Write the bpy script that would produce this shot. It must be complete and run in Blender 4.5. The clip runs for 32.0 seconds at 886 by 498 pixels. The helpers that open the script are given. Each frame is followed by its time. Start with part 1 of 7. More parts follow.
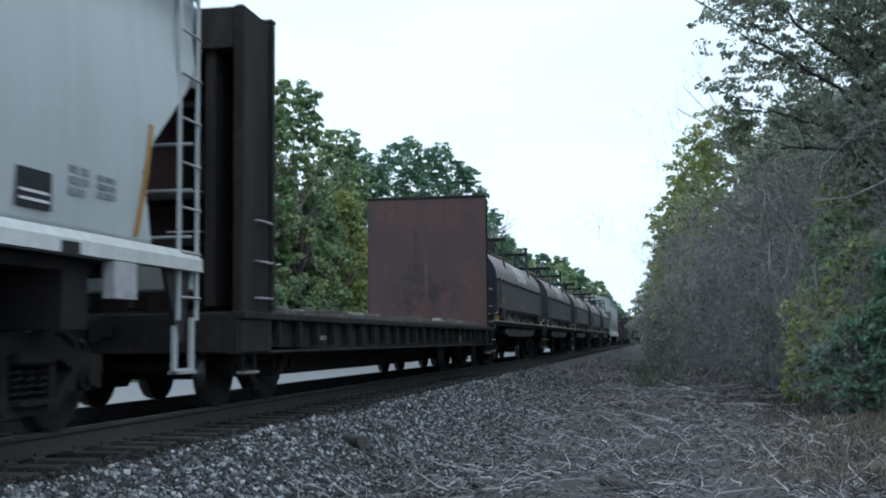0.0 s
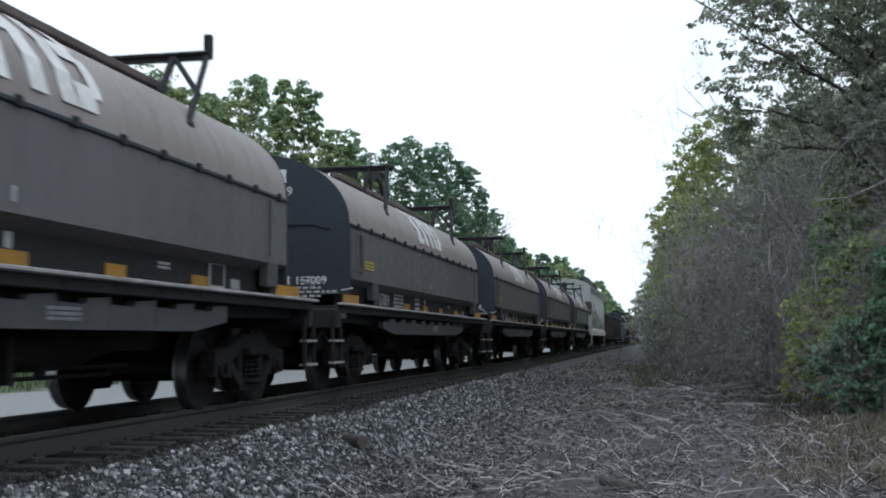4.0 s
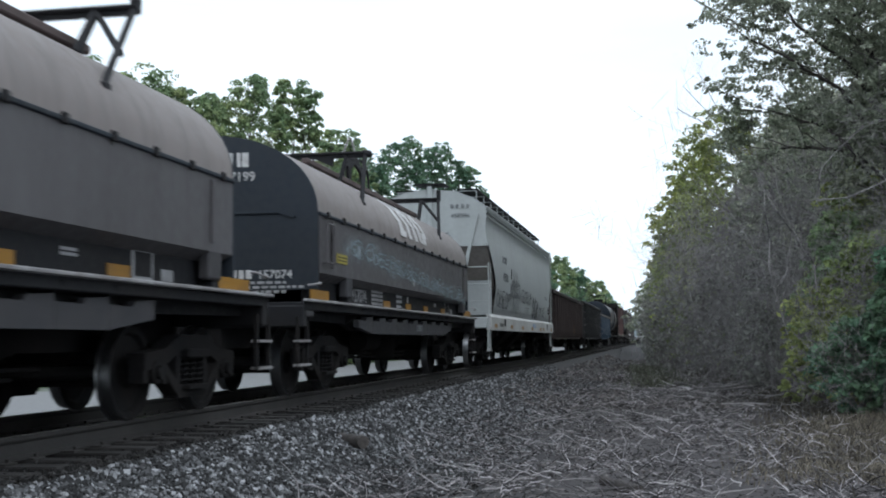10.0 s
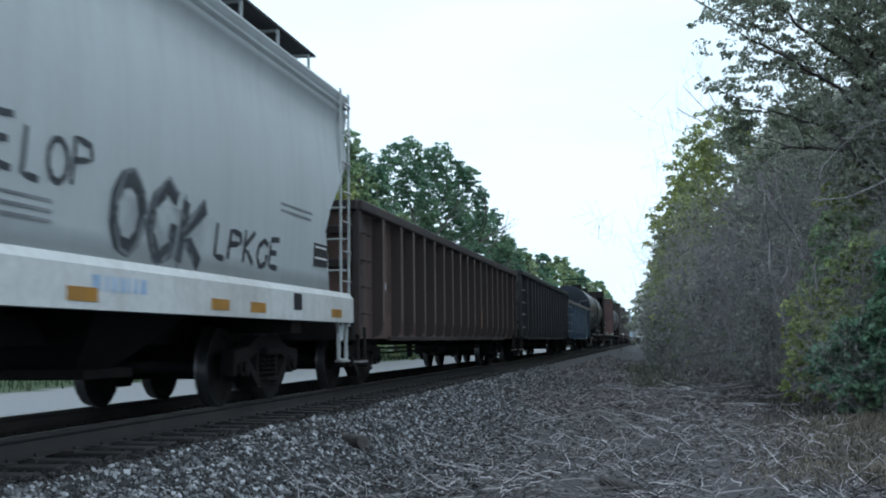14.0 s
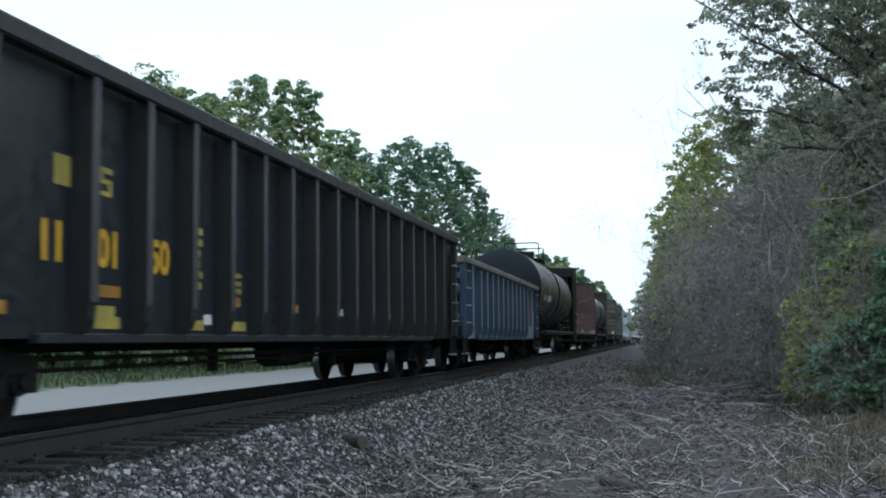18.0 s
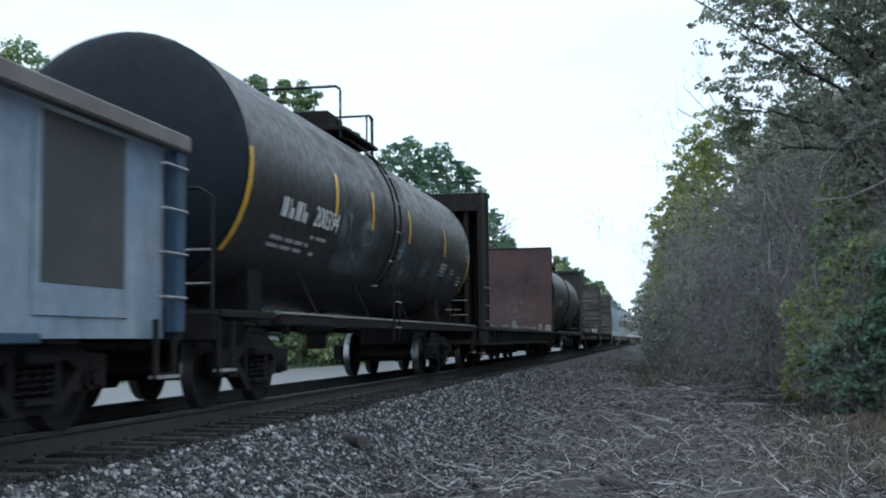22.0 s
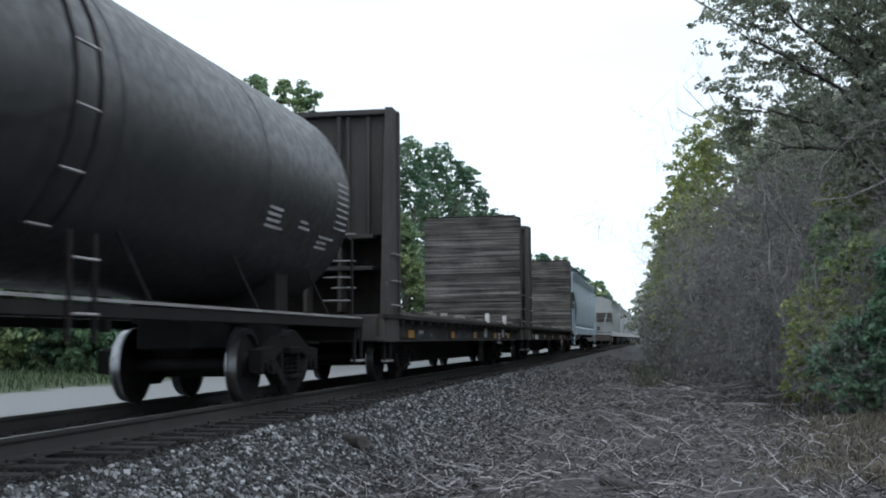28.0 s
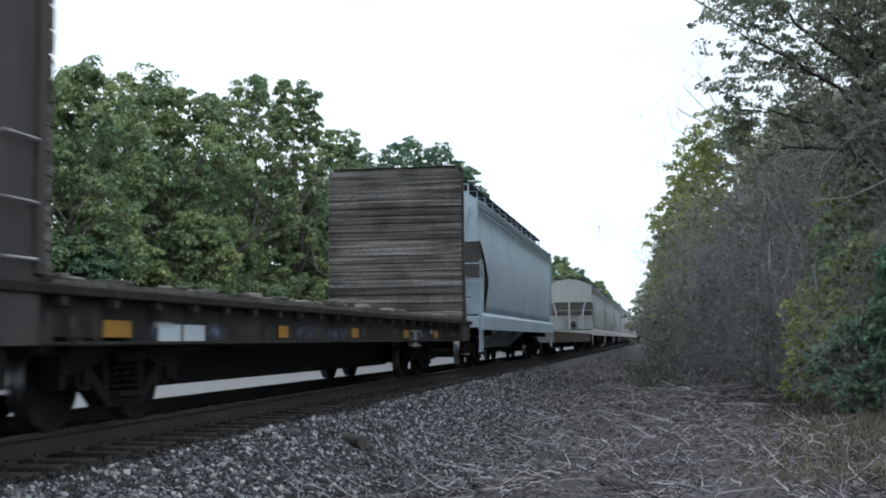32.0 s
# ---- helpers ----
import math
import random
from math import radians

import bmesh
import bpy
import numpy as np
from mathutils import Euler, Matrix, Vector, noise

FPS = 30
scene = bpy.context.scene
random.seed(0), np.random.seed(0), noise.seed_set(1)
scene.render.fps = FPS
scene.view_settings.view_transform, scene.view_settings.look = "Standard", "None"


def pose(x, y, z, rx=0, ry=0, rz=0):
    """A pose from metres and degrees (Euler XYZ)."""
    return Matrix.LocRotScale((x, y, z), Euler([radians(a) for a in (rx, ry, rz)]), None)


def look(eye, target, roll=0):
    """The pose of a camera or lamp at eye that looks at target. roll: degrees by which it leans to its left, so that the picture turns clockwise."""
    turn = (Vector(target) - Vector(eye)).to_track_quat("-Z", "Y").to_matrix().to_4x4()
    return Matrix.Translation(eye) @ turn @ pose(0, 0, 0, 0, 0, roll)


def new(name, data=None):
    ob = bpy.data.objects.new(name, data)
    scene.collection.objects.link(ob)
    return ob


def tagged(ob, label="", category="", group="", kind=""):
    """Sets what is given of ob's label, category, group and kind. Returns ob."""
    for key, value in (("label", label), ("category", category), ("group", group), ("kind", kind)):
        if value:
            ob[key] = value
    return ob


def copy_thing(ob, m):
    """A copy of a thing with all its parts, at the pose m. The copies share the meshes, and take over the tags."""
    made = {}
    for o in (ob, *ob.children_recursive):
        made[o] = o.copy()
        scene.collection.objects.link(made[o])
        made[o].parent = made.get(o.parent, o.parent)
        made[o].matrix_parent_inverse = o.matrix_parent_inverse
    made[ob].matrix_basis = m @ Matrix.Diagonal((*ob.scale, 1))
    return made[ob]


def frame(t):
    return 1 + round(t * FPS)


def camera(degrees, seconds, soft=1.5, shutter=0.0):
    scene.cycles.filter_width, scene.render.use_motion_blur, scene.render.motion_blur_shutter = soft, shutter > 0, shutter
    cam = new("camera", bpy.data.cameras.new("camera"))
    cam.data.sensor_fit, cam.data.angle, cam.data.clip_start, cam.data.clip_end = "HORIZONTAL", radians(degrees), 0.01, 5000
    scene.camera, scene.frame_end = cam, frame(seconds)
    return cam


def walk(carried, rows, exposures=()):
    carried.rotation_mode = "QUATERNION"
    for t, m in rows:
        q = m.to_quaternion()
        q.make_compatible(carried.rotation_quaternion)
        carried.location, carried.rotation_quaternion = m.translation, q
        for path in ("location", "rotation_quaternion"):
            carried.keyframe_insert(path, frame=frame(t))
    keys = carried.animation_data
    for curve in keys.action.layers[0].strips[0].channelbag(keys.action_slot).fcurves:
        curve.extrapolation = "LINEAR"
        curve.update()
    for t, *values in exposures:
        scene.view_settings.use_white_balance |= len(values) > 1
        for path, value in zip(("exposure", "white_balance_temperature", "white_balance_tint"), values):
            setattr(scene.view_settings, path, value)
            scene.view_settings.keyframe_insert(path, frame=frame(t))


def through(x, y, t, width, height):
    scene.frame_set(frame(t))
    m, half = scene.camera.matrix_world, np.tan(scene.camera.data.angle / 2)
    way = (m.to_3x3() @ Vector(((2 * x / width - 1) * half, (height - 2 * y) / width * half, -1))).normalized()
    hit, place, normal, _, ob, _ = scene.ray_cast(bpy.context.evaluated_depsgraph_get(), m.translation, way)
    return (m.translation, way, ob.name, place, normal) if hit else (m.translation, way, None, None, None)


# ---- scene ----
cam = camera(41.98, 32.0, soft=1.9, shutter=0.35)
EYE = (5.88, 0.0, 0.735)
YAW, PITCH, ROLL = 10.556, 4.539, -0.568
AIM = (EYE[0] - math.sin(radians(YAW)) * math.cos(radians(PITCH)), math.cos(radians(YAW)) * math.cos(radians(PITCH)), EYE[2] + math.sin(radians(PITCH)))
walk(cam, [(0.0, look(EYE, AIM, ROLL)), (32.0, look(EYE, AIM, ROLL))], exposures=[(0.0, 0.0, 5900, 4), (0.8, 0.0, 6300, 8), (1.6, 0.0, 6500, 10), (10.5, 0.0, 6500, 10), (12.0, 0.0, 6350, 8), (14.2, 0.0, 5900, 4), (16.5, 0.0, 6150, 5.5), (18.0, 0.0, 6200, 5.5), (20.5, 0.0, 6250, 7), (22.5, 0.0, 5950, 6.5), (24.5, 0.0, 6200, 7), (28.0, 0.0, 6450, 9.5), (32.0, 0.0, 6500, 10)])

# ---- light: a bright high overcast with thin blue gaps, soft sun behind it ----
SUN_EL, SUN_AZ = 50.0, 150.0
world = bpy.data.worlds.new("overcast_sky")
scene.world = world
world.use_nodes = True
wn, wl = world.node_tree.nodes, world.node_tree.links
wn.clear()
w_out = wn.new("ShaderNodeOutputWorld")
w_bg = wn.new("ShaderNodeBackground")
w_sky = wn.new("ShaderNodeTexSky")
w_sky.sky_type, w_sky.sun_disc = "NISHITA", False
w_sky.sun_elevation, w_sky.sun_rotation = radians(SUN_EL), radians(SUN_AZ)
w_sky.air_density, w_sky.dust_density = 1.0, 2.0
w_gain = wn.new("ShaderNodeMix")
w_gain.data_type, w_gain.blend_type = "RGBA", "MULTIPLY"
w_gain.inputs[0].default_value = 1.0
w_gain.inputs[7].default_value = (0.15, 0.15, 0.15, 1)
w_tc = wn.new("ShaderNodeTexCoord")
w_map = wn.new("ShaderNodeMapping")
w_map.inputs["Scale"].default_value = (1.3, 1.3, 5.5)
w_noise = wn.new("ShaderNodeTexNoise")
w_noise.inputs["Scale"].default_value = 2.1
w_noise.inputs["Detail"].default_value = 5
w_ramp = wn.new("ShaderNodeValToRGB")
w_ramp.color_ramp.elements[0].position, w_ramp.color_ramp.elements[1].position = 0.3, 0.5
w_ramp.color_ramp.elements[0].color, w_ramp.color_ramp.elements[1].color = (0.88, 0.88, 0.88, 1), (1, 1, 1, 1)
w_mix = wn.new("ShaderNodeMix")
w_mix.data_type = "RGBA"
w_mix.inputs[7].default_value = (1.055, 1.19, 1.33, 1)
wl.new(w_tc.outputs["Generated"], w_map.inputs[0])
wl.new(w_map.outputs[0], w_noise.inputs["Vector"])
wl.new(w_noise.outputs[0], w_ramp.inputs[0])
wl.new(w_sky.outputs[0], w_gain.inputs[6])
wl.new(w_gain.outputs[2], w_mix.inputs[6])
wl.new(w_ramp.outputs[0], w_mix.inputs[0])
wl.new(w_mix.outputs[2], w_bg.inputs[0])
w_bg.inputs[1].default_value = 1.0
wl.new(w_bg.outputs[0], w_out.inputs[0])

sun = new("sun", bpy.data.lights.new("sun", "SUN"))
sun.data.energy, sun.data.angle, sun.data.color = 0.5, radians(30), (1.0, 0.98, 0.95)
sun.matrix_world = look((0, 0, 60), (0 - 60 * math.sin(radians(SUN_AZ)) / math.tan(radians(SUN_EL)), -60 * math.cos(radians(SUN_AZ)) / math.tan(radians(SUN_EL)), 0))

# ---- materials ----
def surface(name, base, rough=0.7, metal=0.0, second=None, big=0.5, amount=0.5, grain=14.0, grain_amount=0.25, streak=None, streak_amount=0.0, bump=0.15, bump_scale=40.0, vary=0.0, island=False, spec=0.5, stretch=(3.0, 5.0, 0.5), spots=None):
    """Base colour broken by large stains, fine grain and, if given, streaks that run down the surface."""
    m = bpy.data.materials.new(name)
    m.use_nodes = True
    n, l = m.node_tree.nodes, m.node_tree.links
    b = n["Principled BSDF"]
    tc = n.new("ShaderNodeTexCoord")

    def noisy(scale, detail, stretch=None):
        t = n.new("ShaderNodeTexNoise")
        t.inputs["Scale"].default_value, t.inputs["Detail"].default_value = scale, detail
        if stretch:
            mp = n.new("ShaderNodeMapping")
            mp.inputs["Scale"].default_value = stretch
            l.new(tc.outputs["Object"], mp.inputs[0])
            l.new(mp.outputs[0], t.inputs["Vector"])
        else:
            l.new(tc.outputs["Object"], t.inputs["Vector"])
        return t.outputs[0]

    def ramp(value, low, high, top):
        r = n.new("ShaderNodeMapRange")
        r.inputs[1].default_value, r.inputs[2].default_value, r.inputs[4].default_value = low, high, top
        l.new(value, r.inputs[0])
        return r.outputs[0]

    def blend(factor, a, c, mode="MIX"):
        x = n.new("ShaderNodeMix")
        x.data_type, x.blend_type = "RGBA", mode
        if isinstance(factor, float):
            x.inputs[0].default_value = factor
        else:
            l.new(factor, x.inputs[0])
        for socket, v in ((6, a), (7, c)):
            if isinstance(v, tuple):
                x.inputs[socket].default_value = (*v, 1)
            else:
                l.new(v, x.inputs[socket])
        return x.outputs[2]

    second = second or tuple(0.55 * c for c in base)
    col = blend(ramp(noisy(big, 6), 0.42, 0.66, amount), base, second)
    if streak:
        col = blend(ramp(noisy(1.0, 5, stretch), 0.46, 0.7, streak_amount), col, streak)
    fine = ramp(noisy(grain, 5), 0.3, 0.7, 1.0)
    g = n.new("ShaderNodeMapRange")
    g.inputs[3].default_value, g.inputs[4].default_value = 1 - grain_amount, 1 + grain_amount
    l.new(fine, g.inputs[0])
    scaled = n.new("ShaderNodeVectorMath")
    scaled.operation = "SCALE"
    l.new(col, scaled.inputs[0])
    l.new(g.outputs[0], scaled.inputs["Scale"])
    col = scaled.outputs[0]
    if vary:
        if island:
            src = n.new("ShaderNodeNewGeometry").outputs["Random Per Island"]
        else:
            src = n.new("ShaderNodeObjectInfo").outputs["Random"]
        r = n.new("ShaderNodeMapRange")
        r.inputs[3].default_value, r.inputs[4].default_value = spots[:2] if spots else (1 - vary, 1 + vary)
        if spots:
            pw = n.new("ShaderNodeMath")
            pw.operation = "POWER"
            pw.inputs[1].default_value = spots[2]
            l.new(src, pw.inputs[0])
            src = pw.outputs[0]
        l.new(src, r.inputs[0])
        s2 = n.new("ShaderNodeVectorMath")
        s2.operation = "SCALE"
        l.new(col, s2.inputs[0])
        l.new(r.outputs[0], s2.inputs["Scale"])
        col = s2.outputs[0]
    l.new(col, b.inputs["Base Color"])
    rr = n.new("ShaderNodeMapRange")
    rr.inputs[3].default_value, rr.inputs[4].default_value = max(0.05, rough - 0.12), min(1.0, rough + 0.12)
    l.new(fine, rr.inputs[0])
    l.new(rr.outputs[0], b.inputs["Roughness"])
    b.inputs["Metallic"].default_value = metal
    b.inputs["Specular IOR Level"].default_value = spec
    if bump:
        bp = n.new("ShaderNodeBump")
        bp.inputs["Strength"].default_value, bp.inputs["Distance"].default_value = bump, 0.02
        l.new(noisy(bump_scale, 4), bp.inputs["Height"])
        l.new(bp.outputs[0], b.inputs["Normal"])
    return m


def leaf_surface(name, base, second, through=0.35):
    m = surface(name, base, 0.6, second=second, big=0.45, amount=1.0, grain=3.0, grain_amount=0.35, bump=0, vary=0.4, island=True, spec=0.3)
    n, l = m.node_tree.nodes, m.node_tree.links
    b, out = n["Principled BSDF"], n["Material Output"]
    t = n.new("ShaderNodeBsdfTranslucent")
    l.new(b.inputs["Base Color"].links[0].from_socket, t.inputs[0])
    mx = n.new("ShaderNodeMixShader")
    mx.inputs[0].default_value = through
    l.new(b.outputs[0], mx.inputs[1])
    l.new(t.outputs[0], mx.inputs[2])
    l.new(mx.outputs[0], out.inputs[0])
    return m


M = {}
M["grime"] = surface("grimy_black_steel", (0.012, 0.0117, 0.0125), 0.85, 0.0, (0.024, 0.021, 0.0195), 1.2, 0.7, 18, 0.35, spec=0.15)
M["greymark"] = surface("grey_stencil_paint", (0.13, 0.14, 0.15), 0.6, 0.0, (0.22, 0.23, 0.24), 2.5, 0.8, 14, 0.15, bump=0)
M["wheel"] = surface("dull_wheel_steel", (0.011, 0.0108, 0.0115), 0.8, 0.0, (0.022, 0.019, 0.018), 2.0, 0.7, 20, 0.3, spec=0.2)
M["tread"] = surface("polished_wheel_tread", (0.4, 0.41, 0.43), 0.35, 1.0, (0.24, 0.24, 0.25), 3.0, 0.4, 30, 0.05, bump=0.0)
M["coil"] = surface("grey_brown_cover_paint", (0.22, 0.193, 0.184), 0.6, 0.0, (0.165, 0.142, 0.135), 0.45, 0.6, 9, 0.08, (0.075, 0.065, 0.063), 0.3, 0.05)
M["coil_side"] = surface("dark_grey_side_paint", (0.1, 0.096, 0.101), 0.55, 0.0, (0.075, 0.07, 0.074), 0.45, 0.6, 9, 0.08, (0.04, 0.035, 0.035), 0.35, 0.05)
M["navy"] = surface("dark_slate_end_paint", (0.014, 0.021, 0.031), 0.7, 0.0, (0.009, 0.0125, 0.0175), 0.6, 0.6, 10, 0.15, bump=0.04)
M["frame"] = surface("dark_frame_paint", (0.0115, 0.012, 0.0145), 0.7, 0.0, (0.02, 0.0175, 0.017), 1.0, 0.6, 14, 0.3, spec=0.3)
M["panelgrey"] = surface("dusty_grey_sill_panel", (0.038, 0.038, 0.043), 0.7, 0.0, (0.062, 0.057, 0.058), 1.4, 0.7, 12, 0.25)
M["edge"] = surface("worn_bright_steel_edge", (0.34, 0.33, 0.34), 0.5, 0.3, (0.16, 0.14, 0.13), 2.0, 0.6, 20, 0.3)
M["yellow"] = surface("yellow_reflective_sheet", (0.62, 0.36, 0.03), 0.4, 0.0, (0.42, 0.25, 0.04), 3.0, 0.6, 30, 0.15, bump=0)
M["dimyellow"] = surface("dirty_yellow_marking", (0.36, 0.3, 0.06), 0.6, 0.0, (0.2, 0.17, 0.05), 3.0, 0.8, 30, 0.2, bump=0)
M["orange"] = surface("faded_orange_sheet", (0.33, 0.165, 0.025), 0.5, 0.0, (0.2, 0.105, 0.03), 3.0, 0.8, 30, 0.15, bump=0)
M["white"] = surface("weathered_white_marking", (0.62, 0.62, 0.62), 0.6, 0.0, (0.42, 0.4, 0.39), 2.0, 0.6, 14, 0.15, bump=0)
M["dimwhite"] = surface("dusty_white_marking", (0.34, 0.34, 0.35), 0.7, 0.0, (0.2, 0.2, 0.2), 2.0, 0.6, 14, 0.2, bump=0)
M["hopper"] = surface("pale_grey_hopper_paint", (0.4, 0.43, 0.435), 0.5, 0.0, (0.34, 0.36, 0.36), 0.35, 0.5, 9, 0.05, (0.29, 0.3, 0.29), 0.3, 0.05)
M["hopper_sill"] = surface("dusty_white_sill_paint", (0.52, 0.53, 0.52), 0.6, 0.0, (0.38, 0.37, 0.35), 0.9, 0.6, 12, 0.12, (0.3, 0.28, 0.25), 0.3, 0.06)
M["bluehopper"] = surface("pale_blue_hopper_paint", (0.42, 0.53, 0.61), 0.55, 0.0, (0.34, 0.42, 0.48), 0.35, 0.6, 9, 0.08, (0.2, 0.2, 0.2), 0.4, 0.06)
M["slope"] = surface("brown_grey_slope_sheet", (0.33, 0.3, 0.28), 0.7, 0.0, (0.25, 0.22, 0.2), 0.7, 0.6, 9, 0.15)
M["spray"] = surface("black_spray_paint", (0.025, 0.028, 0.035), 0.5, 0.0, (0.05, 0.055, 0.06), 2.0, 0.5, 14, 0.2, bump=0)
M["greyspray"] = surface("thin_grey_spray_paint", (0.13, 0.14, 0.15), 0.6, 0.0, (0.22, 0.23, 0.24), 3.0, 0.9, 14, 0.2, bump=0)
M["dimspray"] = surface("faded_blue_spray_paint", (0.1, 0.13, 0.15), 0.6, 0.0, (0.045, 0.06, 0.07), 3.0, 0.9, 14, 0.25, bump=0)
# paler brown for outer post faces: their highlight is put into the colour
M["brownstrip"] = surface("lit_brown_post_face", (0.1, 0.075, 0.072), 0.8, 0.0, (0.055, 0.038, 0.035), 1.5, 0.7, 10, 0.25)
M["palespray"] = surface("pale_blue_spray_paint", (0.24, 0.315, 0.34), 0.6, 0.0, (0.1, 0.132, 0.145), 2.5, 0.8, 14, 0.25, bump=0)
M["brown"] = surface("weathered_brown_gondola_paint", (0.067, 0.043, 0.037), 0.8, 0.0, (0.108, 0.061, 0.047), 0.5, 0.7, 10, 0.25, (0.03, 0.024, 0.023), 0.6, 0.15)
M["flatbrown"] = surface("oxide_brown_flatcar_paint", (0.019, 0.017, 0.017), 0.85, 0.0, (0.01, 0.0093, 0.0095), 0.9, 0.85, 10, 0.35, (0.05, 0.043, 0.038), 0.5, 0.12, spec=0.2)
M["plate"] = surface("rusty_red_brown_plate", (0.088, 0.048, 0.045), 0.85, 0.0, (0.058, 0.038, 0.04), 0.45, 0.9, 7, 0.2, (0.045, 0.038, 0.04), 0.55, 0.15)
M["greysteel"] = surface("grey_brown_flatcar_paint", (0.046, 0.042, 0.041), 0.75, 0.0, (0.028, 0.026, 0.026), 0.6, 0.7, 10, 0.25, (0.085, 0.07, 0.06), 0.4, 0.12)
# scuffed post face, lightened in colour to look lit beside the dark flanks
M["blackstrip"] = surface("scuffed_lit_black_post_face", (0.026, 0.029, 0.036), 0.6, 0.0, (0.018, 0.019, 0.022), 1.5, 0.7, 10, 0.25, (0.12, 0.12, 0.12), 0.66, 0.15)
M["black"] = surface("black_gondola_paint", (0.008, 0.0118, 0.0162), 0.4, 0.0, (0.014, 0.019, 0.0245), 0.6, 0.7, 10, 0.2, (0.021, 0.025, 0.032), 0.4, 0.06)
M["blue"] = surface("faded_blue_gondola_paint", (0.17, 0.225, 0.295), 0.75, 0.0, (0.26, 0.285, 0.31), 0.75, 0.9, 6, 0.14, (0.14, 0.175, 0.22), 0.45, 0.15, 9)
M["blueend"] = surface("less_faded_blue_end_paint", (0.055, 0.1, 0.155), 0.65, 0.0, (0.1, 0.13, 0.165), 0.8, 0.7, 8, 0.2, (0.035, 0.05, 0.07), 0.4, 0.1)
# chalky post face, its pale tone also painting in the light
M["bluestrip"] = surface("chalky_lit_blue_post_face", (0.22, 0.25, 0.28), 0.75, 0.0, (0.13, 0.15, 0.18), 1.4, 0.7, 10, 0.2)
# darker copies of the side paints; flank shade is painted into the posts
M["blackpost"] = surface("shaded_black_post_paint", (0.0085, 0.0098, 0.0115), 0.6, 0.0, (0.015, 0.016, 0.0175), 0.9, 0.6, 10, 0.2)
M["brownpost"] = surface("shaded_brown_post_paint", (0.024, 0.017, 0.017), 0.75, 0.0, (0.04, 0.026, 0.022), 0.7, 0.7, 10, 0.25)
M["bluepost"] = surface("shaded_blue_post_paint", (0.02, 0.05, 0.09), 0.7, 0.0, (0.045, 0.08, 0.12), 1.2, 0.7, 8, 0.2, (0.014, 0.026, 0.04), 0.4, 0.1)
M["chordtan"] = surface("bare_tan_top_chord", (0.15, 0.14, 0.13), 0.75, 0.0, (0.09, 0.082, 0.078), 1.2, 0.7, 8, 0.2)
M["platefield"] = surface("dark_dull_patch_plate", (0.04, 0.042, 0.045), 0.75, 0.0, (0.07, 0.068, 0.066), 0.9, 0.8, 9, 0.2)
M["rust"] = surface("brown_rust_patch", (0.1, 0.07, 0.06), 0.8, 0.0, (0.16, 0.12, 0.1), 1.5, 0.7, 12, 0.25)
M["tank"] = surface("sooty_black_tank_paint", (0.0115, 0.012, 0.015), 0.45, 0.0, (0.02, 0.0188, 0.02), 0.5, 0.7, 8, 0.12, (0.03, 0.027, 0.026), 0.4, 0.04, spec=0.7)
M["tankhead"] = surface("slate_black_head_paint", (0.007, 0.0115, 0.019), 0.75, 0.0, (0.011, 0.015, 0.022), 0.6, 0.7, 8, 0.12, bump=0.03, spec=0.25)
M["wood"] = surface("weathered_grey_timber", (0.074, 0.066, 0.061), 0.9, 0.0, (0.022, 0.019, 0.018), 1.5, 0.9, 22, 0.4, (0.38, 0.375, 0.36), 0.44, 0.6, 30, 0.5, stretch=(0.5, 3.0, 26.0))
M["deck"] = surface("grey_deck_timber", (0.095, 0.088, 0.08), 0.9, 0.0, (0.05, 0.045, 0.041), 1.2, 0.8, 22, 0.3, bump=0.4, vary=0.3)
M["paletimber"] = surface("pale_cut_timber", (0.25, 0.235, 0.205), 0.85, 0.0, (0.15, 0.137, 0.118), 2.0, 0.7, 25, 0.2, bump=0.3, vary=0.25)
M["rail"] = surface("brown_rail_steel", (0.03, 0.028, 0.027), 0.85, 0.0, (0.05, 0.044, 0.041), 1.5, 0.6, 25, 0.25)
M["railtop"] = surface("polished_rail_head", (0.42, 0.41, 0.4), 0.35, 0.9, (0.3, 0.27, 0.25), 2.0, 0.5, 25, 0.15, bump=0.03)
M["tie"] = surface("weathered_dark_tie", (0.021, 0.0195, 0.019), 0.95, 0.0, (0.042, 0.039, 0.038), 1.6, 0.7, 22, 0.35, bump=0.4, vary=0.4)
M["stone"] = surface("grey_blue_ballast_stone", (0.125, 0.128, 0.134), 0.9, 0.0, (0.085, 0.086, 0.09), 2.0, 0.6, 30, 0.2, bump=0.2, vary=0.85, island=True, spots=(0.2, 3.6, 4.0))
# near-black stone: the shade under the train is put into its colour
M["shadestone"] = surface("shade_black_ballast_stone", (0.021, 0.02, 0.0198), 0.9, 0.0, (0.013, 0.0122, 0.012), 2.0, 0.6, 30, 0.25, bump=0.2, vary=0.5, island=True, spots=(0.3, 3.0, 3.5))
M["stick"] = surface("grey_dead_sticks", (0.215, 0.203, 0.21), 0.9, 0.0, (0.085, 0.077, 0.078), 0.8, 0.7, 12, 0.3, bump=0, vary=0.65, island=True, spots=(0.1, 2.9, 2.4))
M["palestick"] = surface("pale_grey_dead_wood", (0.3, 0.285, 0.287), 0.9, 0.0, (0.13, 0.12, 0.118), 0.8, 0.7, 12, 0.3, bump=0, vary=0.4, island=True, spots=(0.35, 1.7, 1.3))
M["chip"] = surface("brown_grey_litter", (0.15, 0.135, 0.132), 0.95, 0.0, (0.08, 0.072, 0.07), 1.0, 0.7, 12, 0.3, bump=0, vary=0.7, island=True, spots=(0.25, 2.0, 1.8))
